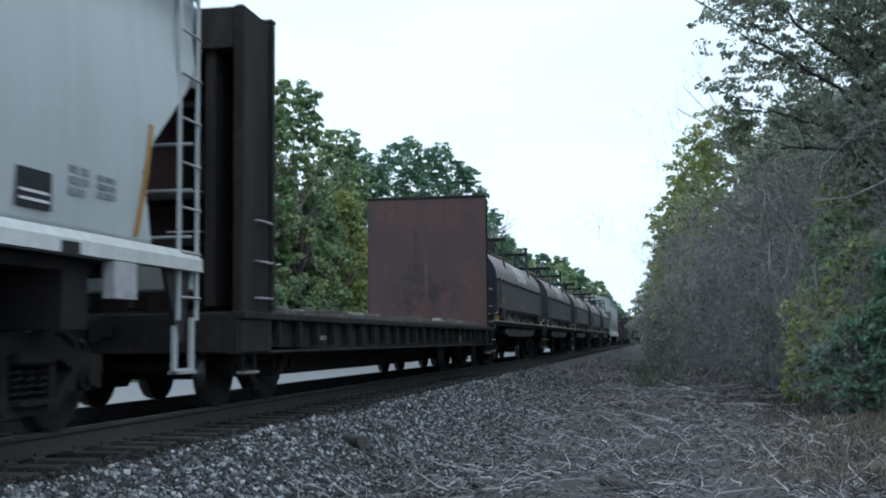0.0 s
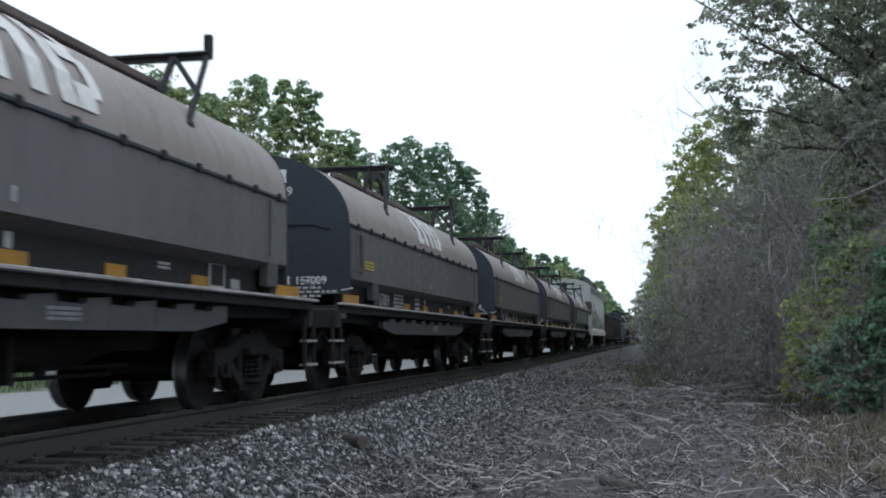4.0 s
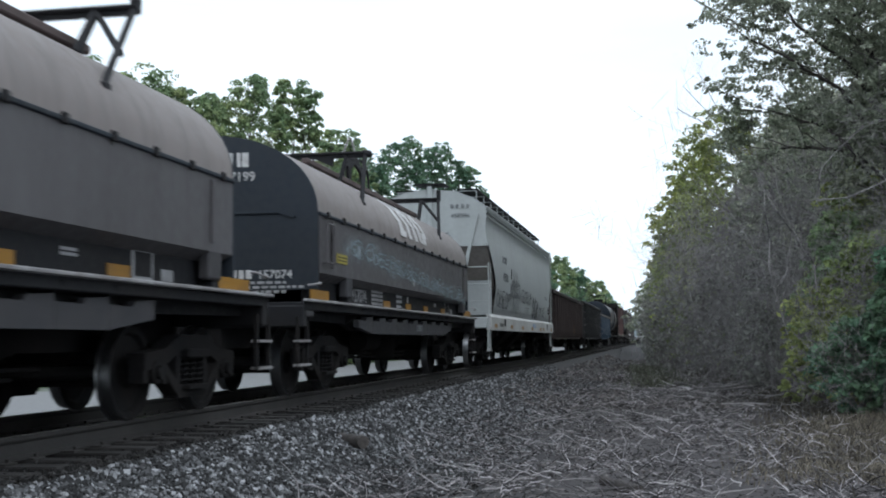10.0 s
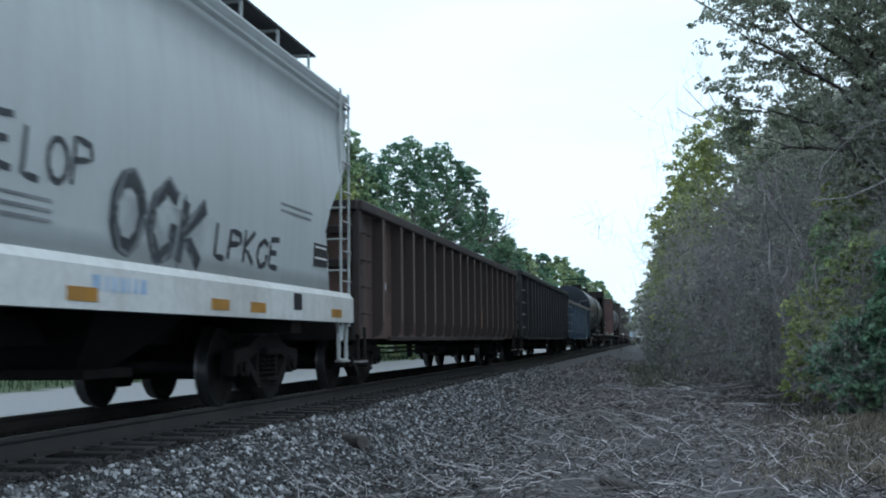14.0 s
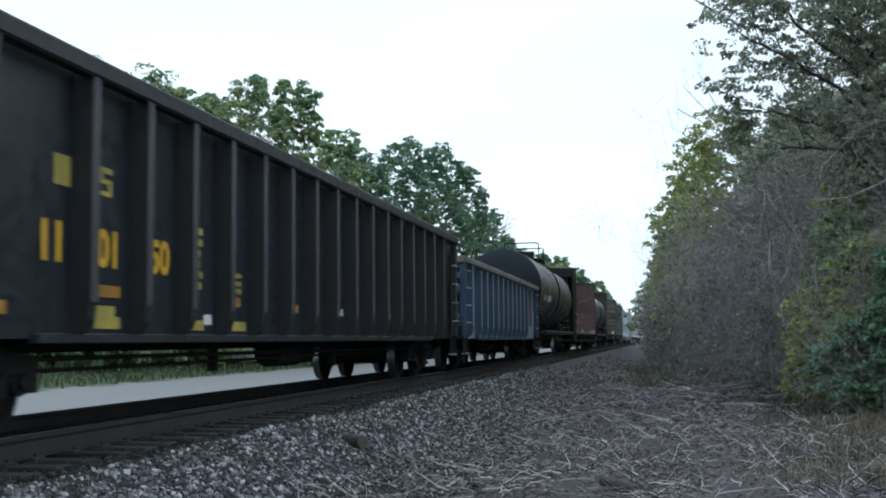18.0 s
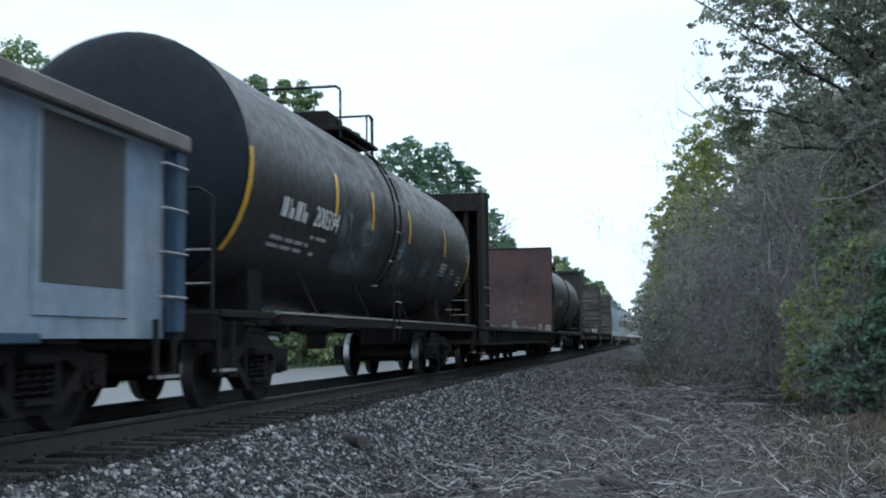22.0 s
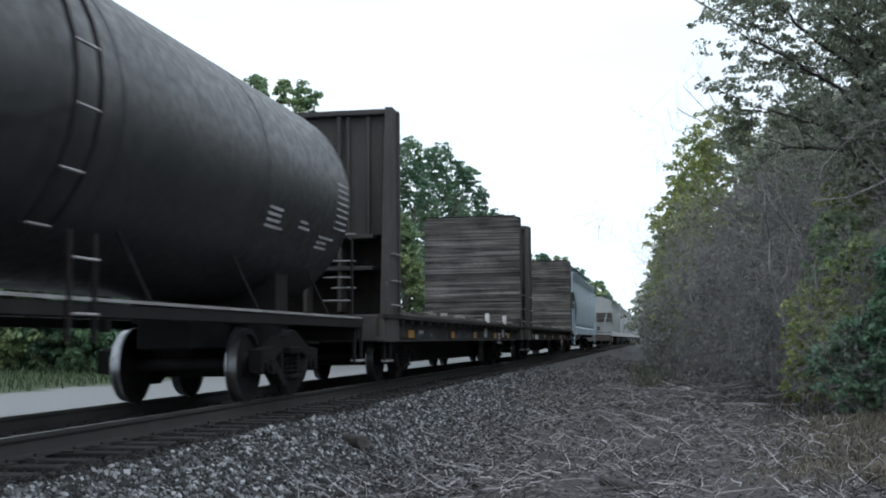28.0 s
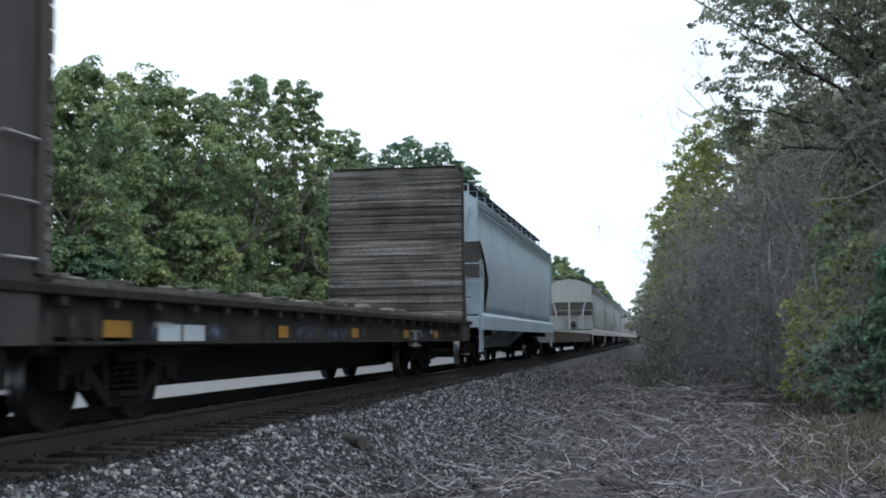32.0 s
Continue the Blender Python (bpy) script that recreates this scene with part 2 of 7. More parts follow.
M["bark"] = surface("grey_brown_bark", (0.14, 0.125, 0.115), 0.95, 0.0, (0.08, 0.07, 0.064), 2.5, 0.7, 18, 0.35, bump=0.5, bump_scale=14)
M["twig"] = surface("bare_grey_twigs", (0.25, 0.237, 0.24), 0.95, 0.0, (0.15, 0.14, 0.143), 0.7, 0.6, 9, 0.25, bump=0, vary=0.4, island=True)
M["drygrass"] = surface("dry_grass", (0.1, 0.088, 0.068), 0.95, 0.0, (0.06, 0.054, 0.044), 0.6, 0.7, 9, 0.3, bump=0, vary=0.45, island=True)
M["tangrass"] = surface("tan_dead_grass", (0.175, 0.154, 0.122), 0.95, 0.0, (0.108, 0.094, 0.077), 0.8, 0.7, 9, 0.3, bump=0, vary=0.45, island=True)
M["weed"] = surface("dull_green_weeds", (0.1, 0.112, 0.08), 0.95, 0.0, (0.12, 0.11, 0.085), 0.6, 0.7, 9, 0.3, bump=0, vary=0.45, island=True)
M["darkbark"] = surface("dark_damp_bark", (0.05, 0.044, 0.042), 0.95, 0.0, (0.085, 0.075, 0.07), 2.5, 0.7, 18, 0.35, bump=0.5, bump_scale=14)
M["greengrass"] = surface("green_verge_grass", (0.038, 0.068, 0.03), 0.95, 0.0, (0.055, 0.07, 0.034), 0.4, 0.7, 9, 0.3, bump=0, vary=0.4, island=True)
M["leaf"] = leaf_surface("green_broad_leaves", (0.215, 0.31, 0.175), (0.37, 0.43, 0.21), 0.45)
M["darkleaf"] = leaf_surface("deep_green_leaves", (0.115, 0.21, 0.14), (0.19, 0.29, 0.165), 0.45)
M["dullleaf"] = leaf_surface("dull_grey_green_leaves", (0.28, 0.31, 0.235), (0.36, 0.37, 0.29), 0.5)
M["scrubleaf"] = leaf_surface("grey_brown_scrub_leaves", (0.262, 0.268, 0.245), (0.285, 0.28, 0.255), 0.5)
M["oliveleaf"] = leaf_surface("olive_green_leaves", (0.23, 0.29, 0.12), (0.38, 0.41, 0.14), 0.45)
M["oakleaf"] = leaf_surface("dark_olive_oak_leaves", (0.25, 0.285, 0.21), (0.38, 0.41, 0.33), 0.45)
M["yellowleaf"] = leaf_surface("yellow_green_leaves", (0.3, 0.35, 0.15), (0.42, 0.44, 0.15), 0.5)
M["bluewrite"] = surface("faded_blue_stencil", (0.25, 0.36, 0.52), 0.6, 0.0, (0.4, 0.46, 0.52), 3.0, 0.7, 14, 0.15, bump=0)
M["rubber"] = surface("black_rubber_hose", (0.02, 0.02, 0.02), 0.7, bump=0)
M["cable"] = surface("dark_cable", (0.04, 0.04, 0.042), 0.7, bump=0)
M["palepanel"] = surface("pale_blue_white_panel", (0.5, 0.57, 0.62), 0.6, 0.0, (0.4, 0.45, 0.48), 1.0, 0.5, 9, 0.1)
M["postyellow"] = surface("yellow_post_paint", (0.5, 0.42, 0.1), 0.6, 0.0, (0.35, 0.28, 0.08), 3.0, 0.5, 9, 0.15)


def mist(name, colour, strength=0.8, scale=2.6, along=(0.0, 1.0, 1.0)):
    """Sprayed paint, stain or painted sheen that thins out towards its edges, over whatever lies under it."""
    m = surface(name, colour, 0.6, 0.0, tuple(0.6 * c for c in colour), 2.0, 0.6, 12, 0.2, bump=0)
    n, l = m.node_tree.nodes, m.node_tree.links
    tc = n.new("ShaderNodeTexCoord")
    ball = n.new("ShaderNodeMapping")
    ball.inputs["Location"].default_value, ball.inputs["Scale"].default_value = tuple(-c for c in along), tuple(2 * c for c in along)
    l.new(tc.outputs["Generated"], ball.inputs[0])
    far = n.new("ShaderNodeVectorMath")
    far.operation = "LENGTH"
    l.new(ball.outputs[0], far.inputs[0])
    edge = n.new("ShaderNodeMapRange")
    edge.inputs[1].default_value, edge.inputs[2].default_value = 1.0, 0.3
    l.new(far.outputs["Value"], edge.inputs[0])
    t = n.new("ShaderNodeTexNoise")
    t.inputs["Scale"].default_value, t.inputs["Detail"].default_value = scale, 5
    l.new(tc.outputs["Object"], t.inputs["Vector"])
    r = n.new("ShaderNodeMapRange")
    r.inputs[1].default_value, r.inputs[2].default_value, r.inputs[4].default_value = 0.4, 0.65, strength
    l.new(t.outputs[0], r.inputs[0])
    k = n.new("ShaderNodeMath")
    k.operation = "MULTIPLY"
    l.new(edge.outputs[0], k.inputs[0])
    l.new(r.outputs[0], k.inputs[1])
    l.new(k.outputs[0], n["Principled BSDF"].inputs["Alpha"])
    return m


M["darkmist"] = mist("thin_grey_spray_haze", (0.16, 0.17, 0.18), 0.45, 2.5)
M["palemist"] = mist("thin_pale_spray", (0.32, 0.37, 0.4), 0.9, 5.0)
# dust together with a painted sky sheen for the tank's top
M["brownmist"] = mist("dusty_brown_sheen", (0.085, 0.072, 0.066), 0.7, 1.6)
M["bluehaze"] = mist("soft_pale_blue_spray", (0.2, 0.25, 0.29), 0.75, 4.5)
M["tealmist"] = mist("thin_teal_spray", (0.075, 0.11, 0.12))
M["bluemist"] = mist("thin_blue_spray", (0.13, 0.175, 0.26), 0.9, 5.0)
# grey scuffs that also paint the lower sill as better lit
M["sillmist"] = mist("scuffed_lit_grey_sill", (0.075, 0.07, 0.066), 0.75, 4.0)
M["bluestain"] = mist("dark_blue_grey_stain", (0.09, 0.115, 0.15), 0.6, 3.5)
M["rustmist"] = mist("thin_rust_bloom", (0.12, 0.09, 0.07), 0.55, 3.0)
M["platescar"] = mist("pale_scrape", (0.2, 0.165, 0.155), 0.65, 5.0, (1.0, 0.0, 1.0))
M["platesoot"] = mist("sooty_smear", (0.042, 0.034, 0.037), 0.45, 3.2, (1.0, 0.0, 1.0))
M["greymist"] = mist("chalky_grey_bloom", (0.26, 0.26, 0.25), 0.6, 2.5)


def earth(name):
    """Soil, litter, ballast dust, train shade painted on the track bed, road gravel and verge grass by their place
    across the line.
    """
    m = surface(name, (0.064, 0.058, 0.06), 0.97, 0.0, (0.031, 0.028, 0.029), 0.5, 0.8, 7.0, 0.4, bump=0.6, bump_scale=22)
    n, l = m.node_tree.nodes, m.node_tree.links
    b = n["Principled BSDF"]
    soil = b.inputs["Base Color"].links[0].from_socket
    tc = n.new("ShaderNodeTexCoord")
    sep = n.new("ShaderNodeSeparateXYZ")
    l.new(tc.outputs["Object"], sep.inputs[0])
    wob = n.new("ShaderNodeTexNoise")
    wob.inputs["Scale"].default_value, wob.inputs["Detail"].default_value = 0.5, 5
    l.new(tc.outputs["Object"], wob.inputs["Vector"])
    x = n.new("ShaderNodeMath")
    x.operation = "MULTIPLY_ADD"
    x.inputs[1].default_value = 3.0
    l.new(wob.outputs[0], x.inputs[0])
    l.new(sep.outputs["X"], x.inputs[2])

    def zone(low, high, under, colour, dark, scale):
        r = n.new("ShaderNodeMapRange")
        r.inputs[1].default_value, r.inputs[2].default_value = low, high
        l.new(x.outputs[0], r.inputs[0])
        g = n.new("ShaderNodeTexNoise")
        g.inputs["Scale"].default_value, g.inputs["Detail"].default_value = scale, 6
        l.new(tc.outputs["Object"], g.inputs["Vector"])
        c = n.new("ShaderNodeMix")
        c.data_type = "RGBA"
        c.inputs[6].default_value, c.inputs[7].default_value = (*dark, 1), (*colour, 1)
        l.new(g.outputs[0], c.inputs[0])
        o = n.new("ShaderNodeMix")
        o.data_type = "RGBA"
        l.new(r.outputs[0], o.inputs[0])
        l.new(under, o.inputs[6])
        l.new(c.outputs[2], o.inputs[7])
        return o.outputs[2]
    out = zone(6.6, 5.4, soil, (0.062, 0.061, 0.064), (0.022, 0.0215, 0.023), 14.0)
    # track bed painted nearly black in place of the train's shade
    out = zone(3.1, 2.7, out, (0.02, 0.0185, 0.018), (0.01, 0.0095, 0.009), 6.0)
    out = zone(-0.6, -1.2, out, (0.3, 0.305, 0.31), (0.14, 0.14, 0.145), 7.0)
    out = zone(-11.5, -12.3, out, (0.06, 0.09, 0.035), (0.035, 0.055, 0.022), 2.0)
    l.new(out, b.inputs["Base Color"])
    return m


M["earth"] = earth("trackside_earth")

# ---- shape helpers ----
class Shape:
    """Collects faces of simple solids into one mesh."""
    def __init__(self):
        self.v, self.f, self.s = [], [], []

    def add(self, verts, faces, smooth=False):
        o = len(self.v)
        self.v += [tuple(p) for p in verts]
        self.f += [tuple(i + o for i in q) for q in faces]
        self.s += [smooth] * len(faces)
        return self

    def box(self, x0, x1, y0, y1, z0, z1, c=0.0):
        if c <= 0:
            v = [(x, y, z) for x in (x0, x1) for y in (y0, y1) for z in (z0, z1)]
            return self.add(v, [(0, 1, 3, 2), (4, 6, 7, 5), (0, 4, 5, 1), (2, 3, 7, 6), (0, 2, 6, 4), (1, 5, 7, 3)])
        c = min(c, abs(x1 - x0) / 3, abs(y1 - y0) / 3, abs(z1 - z0) / 3)
        lo, hi, idx, v = (x0, y0, z0), (x1, y1, z1), {}, []
        for k in range(8):
            b = (k & 1, k >> 1 & 1, k >> 2 & 1)
            for a in range(3):
                p = [hi[i] - c if b[i] else lo[i] + c for i in range(3)]
                p[a] = hi[a] if b[a] else lo[a]
                idx[b, a] = len(v)
                v.append(tuple(p))
        f = []
        for a in range(3):
            o1, o2 = (a + 1) % 3, (a + 2) % 3
            for s in (0, 1):
                q = []
                for i, j in ((0, 0), (1, 0), (1, 1), (0, 1)):
                    b = [0, 0, 0]
                    b[a], b[o1], b[o2] = s, i, j
                    q.append(idx[tuple(b), a])
                f.append(q)
            for i, j in ((0, 0), (0, 1), (1, 0), (1, 1)):
                b0, b1 = [0, 0, 0], [0, 0, 0]
                b0[a], b1[a] = 0, 1
                b0[o1] = b1[o1] = i
                b0[o2] = b1[o2] = j
                f.append((idx[tuple(b0), o1], idx[tuple(b1), o1], idx[tuple(b1), o2], idx[tuple(b0), o2]))
        for k in range(8):
            b = (k & 1, k >> 1 & 1, k >> 2 & 1)
            f.append(tuple(idx[b, a] for a in range(3)))
        return self.add(v, f)

    def cyl(self, p, q, r, n=10, r2=None, cap=True, smooth=True):
        p, q = Vector(p), Vector(q)
        w = (q - p).normalized()
        a = w.orthogonal().normalized()
        b = w.cross(a)
        r2 = r if r2 is None else r2
        v = [p + r * (math.cos(t) * a + math.sin(t) * b) for t in (math.tau * i / n for i in range(n))]
        v += [q + r2 * (math.cos(t) * a + math.sin(t) * b) for t in (math.tau * i / n for i in range(n))]
        self.add(v, [(i, (i + 1) % n, n + (i + 1) % n, n + i) for i in range(n)], smooth)
        if cap:
            self.add(v, [tuple(range(n))[::-1], tuple(range(n, 2 * n))])
        return self

    def tube(self, pts, r, n=6):
        for p, q in zip(pts, pts[1:]):
            self.cyl(p, q, r, n)
        return self

    def prism(self, poly, a, b, axis="y", smooth=False):
        """poly: points in the plane across the axis; y: (x, z), x: (y, z), z: (x, y)."""
        def put(p, h):
            return {"y": (p[0], h, p[1]), "x": (h, p[0], p[1]), "z": (p[0], p[1], h)}[axis]
        n = len(poly)
        v = [put(p, a) for p in poly] + [put(p, b) for p in poly]
        self.add(v, [(i, (i + 1) % n, n + (i + 1) % n, n + i) for i in range(n)], smooth)
        return self.add(v, [tuple(range(n))[::-1], tuple(range(n, 2 * n))])

    def loft(self, rings, smooth=True, cap=True, closed=True):
        n = len(rings[0])
        v = [p for r in rings for p in r]
        f = []
        for k in range(len(rings) - 1):
            for i in range(n if closed else n - 1):
                j = (i + 1) % n
                f.append((k * n + i, k * n + j, (k + 1) * n + j, (k + 1) * n + i))
        self.add(v, f, smooth)
        if cap and closed:
            self.add(rings[0], [tuple(range(n))[::-1]])
            self.add(rings[-1], [tuple(range(n))])
        return self

    def mesh(self, name):
        me = bpy.data.meshes.new(name)
        me.from_pydata(self.v, [], self.f)
        me.polygons.foreach_set("use_smooth", self.s)
        bm = bmesh.new()
        bm.from_mesh(me)
        bmesh.ops.recalc_face_normals(bm, faces=bm.faces)
        bm.to_mesh(me)
        bm.free()
        return me


def skin(x, y0, y1, z0, z1):
    """One thin face of paint on a side that faces +x."""
    return Shape().add([(x, y0, z0), (x, y1, z0), (x, y1, z1), (x, y0, z1)], [(0, 1, 2, 3)])


MESHES = {}


def part(name, shape, material, parent, label="", at=None, key=None):
    """Links a shape (or a mesh shared under key) as one mesh object under a thing or a part."""
    if key is not None and key in MESHES:
        me = MESHES[key]
    else:
        me = shape().mesh(name) if callable(shape) else shape.mesh(name)
        me.materials.append(M[material])
        if key is not None:
            MESHES[key] = me
    ob = new(name, me)
    ob.parent = parent
    if at is not None:
        ob.location = at
    if label:
        tagged(ob, label)
    return ob


def fast_mesh(name, verts, faces, material, smooth=False):
    """A mesh from numpy arrays of points and of equal-sided faces."""
    me = bpy.data.meshes.new(name)
    k = faces.shape[1]
    me.vertices.add(len(verts))
    me.vertices.foreach_set("co", verts.astype(np.float32).ravel())
    me.loops.add(faces.size)
    me.loops.foreach_set("vertex_index", faces.astype(np.int32).ravel())
    me.polygons.add(len(faces))
    me.polygons.foreach_set("loop_start", np.arange(0, faces.size, k, dtype=np.int32))
    me.polygons.foreach_set("use_smooth", np.full(len(faces), smooth))
    me.update(calc_edges=True)
    me.materials.append(M[material])
    return me


CARS = []          # (thing, place along the train)
WHEELSETS = []
WHEEL_R = 0.457


def wheelset_shape():
    s = Shape()
    for side in (-1, 1):
        x = side * 0.755
        prof = [(-0.07, 0.06), (-0.07, 0.13), (-0.02, 0.16), (-0.02, 0.36), (-0.068, 0.39), (-0.068, WHEEL_R - 0.004)]
        prof += [(0.045, WHEEL_R), (0.045, WHEEL_R + 0.026), (0.072, WHEEL_R + 0.022), (0.072, 0.39), (0.02, 0.35), (0.02, 0.16), (0.07, 0.13), (0.07, 0.06)]
        n = 28
        rings = []
        for dx, r in prof:
            xx = x - side * dx
            rings.append([(xx, r * math.cos(math.tau * i / n), r * math.sin(math.tau * i / n)) for i in range(n)])
        s.loft(rings, smooth=False)
    s.cyl((-1.05, 0, 0), (1.05, 0, 0), 0.08, 12)
    return s


def sideframe_shape():
    s = Shape()
    # arch bar in convex pieces
    for a, b in (((-1.16, 0.56), (-0.7, 0.6)), ((-0.7, 0.6), (-0.34, 0.74)), ((-0.34, 0.74), (0.34, 0.74)), ((0.34, 0.74), (0.7, 0.6)), ((0.7, 0.6), (1.16, 0.56))):
        h = 0.085
        s.prism([(a[0], a[1] - h), (b[0], b[1] - h), (b[0], b[1] + h), (a[0], a[1] + h)], -0.09, 0.09, "x")
    for a, b in (((-0.74, 0.53), (-0.38, 0.27)), ((-0.38, 0.25), (0.38, 0.25)), ((0.38, 0.27), (0.74, 0.53))):
        h = 0.065
        s.prism([(a[0], a[1] - h), (b[0], b[1] - h), (b[0], b[1] + h), (a[0], a[1] + h)], -0.09, 0.09, "x")
    for y in (-1, 1):
        s.box(-0.075, 0.075, y * 0.35 - 0.05, y * 0.35 + 0.05, 0.25, 0.72)
        s.box(-0.08, 0.08, y * 1.12 - 0.05, y * 1.12 + 0.05, 0.36, 0.62)
        s.box(-0.08, 0.08, y * 0.68 - 0.05, y * 0.68 + 0.05, 0.34, 0.62)
    return s


def springs_shape():
    s = Shape()
    s.box(-0.14, 0.14, -0.28, 0.28, 0.27, 0.31)
    s.box(-0.14, 0.14, -0.28, 0.28, 0.58, 0.68, 0.02)
    for y in (-0.19, 0.0, 0.19):
        pts = [(0.07 * math.cos(a), y + 0.07 * math.sin(a), 0.31 + 0.27 * k / 24) for k, a in ((k, k * 1.3) for k in range(25))]
        s.tube(pts, 0.017, 4)
    return s


def bearing_shape():
    s = Shape()
    s.cyl((-0.12, 0, 0), (0.1, 0, 0), 0.115, 14)
    s.cyl((0.1, 0, 0), (0.15, 0, 0), 0.07, 10)
    s.box(-0.1, 0.09, -0.14, 0.14, 0.1, 0.17, 0.02)
    return s


def truck(car, y, base=0.89):
    t = part("truck", lambda: Shape().box(-0.98, 0.98, -0.19, 0.19, 0.5, 0.74, 0.03).box(-0.3, 0.3, -0.3, 0.3, 0.72, 0.8, 0.02).box(-0.75, 0.75, -0.5, -0.42, 0.3, 0.42).box(-0.75, 0.75, 0.42, 0.5, 0.3, 0.42), "grime", car, at=(0, y, 0), key="truck")
    for side in (-1, 1):
        part("sideframe", sideframe_shape, "grime", t, at=(side * 1.0, 0, 0), key="sideframe")
        part("spring_nest", springs_shape, "grime", t, at=(side * 1.03, 0, 0), key="springs")
        for d in (-base, base):
            b = part("axle_bearing", bearing_shape, "wheel", t, at=(side * 1.0, d, WHEEL_R), key="bearing")
            if side < 0:
                b.rotation_euler = (0, 0, math.pi)
    for d in (-base, base):
        w = part("wheelset", wheelset_shape, "wheel", t, at=(0, d, WHEEL_R), key="wheelset")
        if len(w.data.materials) == 1:
            w.data.materials.append(M["tread"])
            n = 28
            for p in w.data.polygons:
                c, no = p.center, p.normal
                r = math.hypot(c.y, c.z)
                if r > WHEEL_R - 0.012 and abs(no.x) < 0.5:
                    p.material_index = 1
        WHEELSETS.append(w)
    return t


def coupler(car, y, side):
    """side: the way along the track in which the coupler points."""
    def shape():
        s = Shape()
        s.box(-0.075, 0.075, -0.35, 0.42, -0.08, 0.08, 0.02)
        s.box(-0.17, 0.1, 0.4, 0.62, -0.15, 0.15, 0.04)
        s.box(0.08, 0.17, 0.5, 0.66, -0.14, 0.14, 0.03)
        s.box(-0.22, 0.22, -0.12, -0.04, -0.17, 0.2, 0.02)
        return s
    c = part("coupler", shape, "grime", car, at=(0, y, 0.87), key="coupler")
    c.rotation_euler = (0, 0, 0 if side > 0 else math.pi)
    h = part("air_hose", lambda: Shape().tube([(0.3, -0.15, -0.05), (0.3, 0.1, -0.12), (0.27, 0.3, -0.32), (0.2, 0.5, -0.42), (0.1, 0.6, -0.38)], 0.025, 6), "rubber", car, at=(0, y, 0.87), key="hose")
    h.rotation_euler = (0, 0, 0 if side > 0 else math.pi)


def ladder(car, x, y, z0, z1, width, steps, material, along=True, label=""):
    """Two stiles and rungs; along: the rungs run along the track."""
    s = Shape()
    for k in (-0.5, 0.5):
        if along:
            s.box(x - 0.012, x + 0.012, y + k * width - 0.025, y + k * width + 0.025, z0, z1)
        else:
            s.box(x + k * width - 0.025, x + k * width + 0.025, y - 0.012, y + 0.012, z0, z1)
    l = part("ladder", s, material, car, label)
    for i in range(steps):
        z = z0 + (i + 0.5) * (z1 - z0) / steps
        d = (0.03 if x > 0 else -0.03) if along else 0
        a = (x + d, y - width / 2, z) if along else (x - width / 2, y, z)
        b = (x + d, y + width / 2, z) if along else (x + width / 2, y, z)
        part("rung", Shape().cyl(a, b, 0.014, 6), "edge", l)
    return l


def grab(car, p, q, out, material="edge"):
    """A bent grab iron from p to q standing off by the vector out."""
    o = Vector(out)
    p, q = Vector(p), Vector(q)
    part("grab_iron", Shape().tube([p, p + o, q + o, q], 0.014, 6), material, car)


def thing(name, label, category, group, place):
    e = new(name)
    e.empty_display_size = 1
    e.location = (0, place, 0)
    tagged(e, label, category, group)
    CARS.append((e, place))
    return e


def repeat(ob, place):
    n = len(ob.children_recursive)
    c = copy_thing(ob, pose(0, place, 0))
    CARS.append((c, place))
    WHEELSETS.extend(o for o in c.children_recursive if o.name.startswith("wheelset"))
    return c


def bars(name, car, x, y0, y1, z0, z1, rows, material, seed, words=(3, 6), gap=0.35):
    """Writing too small to read: rows of short bars on a side at x."""
    rnd = random.Random(seed)
    s = Shape()
    h = (z1 - z0) / rows
    for r in range(rows):
        y = y0
        zb = z1 - (r + 1) * h + h * gap / 2
        while y < y1 - 0.02:
            w = min(rnd.uniform(0.4, 1.0) * h * rnd.randint(*words) * 0.6, y1 - y)
            s.box(x, x + 0.004, y, y + w, zb, zb + h * (1 - gap))
            y += w + h * rnd.uniform(0.25, 0.6)
    return tagged(part(name, s, material, car), kind="stuff")


def digits(name, car, text, x, y, z, size, material, label="", rz=90, tilt=90, bold=0.0):
    """Readable numbers in the built-in font, standing on a side that faces +x."""
    cu = bpy.data.curves.new(name, "FONT")
    cu.body, cu.size, cu.extrude, cu.offset = text, size, 0.002, bold
    cu.align_x = "LEFT"
    tmp = bpy.data.objects.new(name, cu)
    scene.collection.objects.link(tmp)
    bpy.context.view_layer.update()
    me = bpy.data.meshes.new_from_object(tmp.evaluated_get(bpy.context.evaluated_depsgraph_get()))
    bpy.data.objects.remove(tmp)
    me.materials.clear()
    me.materials.append(M[material])
    ob = new(name, me)
    ob.parent = car
    ob.matrix_basis = pose(x, y, z, tilt, 0, rz)
    if label:
        tagged(ob, label)
    return ob


# sprayed signs in a unit square: rings, hooks, combs and flags, no letters of any word
RING = [[(0.5 + 0.5 * math.cos(0.7 * k), 0.5 + 0.5 * math.sin(0.7 * k)) for k in range(10)]]
HOOK = [[(1, 0.85), (0.6, 1), (0.12, 0.75), (0.05, 0.35), (0.45, 0.0), (0.95, 0.15), (0.95, 0.5)]]
COMB = [[(0.9, 1), (0.05, 0.95), (0.0, 0.05), (0.9, 0.0)], [(0.0, 0.5), (0.7, 0.52)]]
FLAG = [[(0, 0), (0.05, 1), (0.9, 0.9), (0.95, 0.6), (0.05, 0.5)]]
POST = [[(0.2, 1), (0.15, 0.05), (0.9, 0.0)]]
FORK = [[(0.1, 1), (0.05, 0)], [(0.95, 1), (0.1, 0.5), (0.95, 0)]]


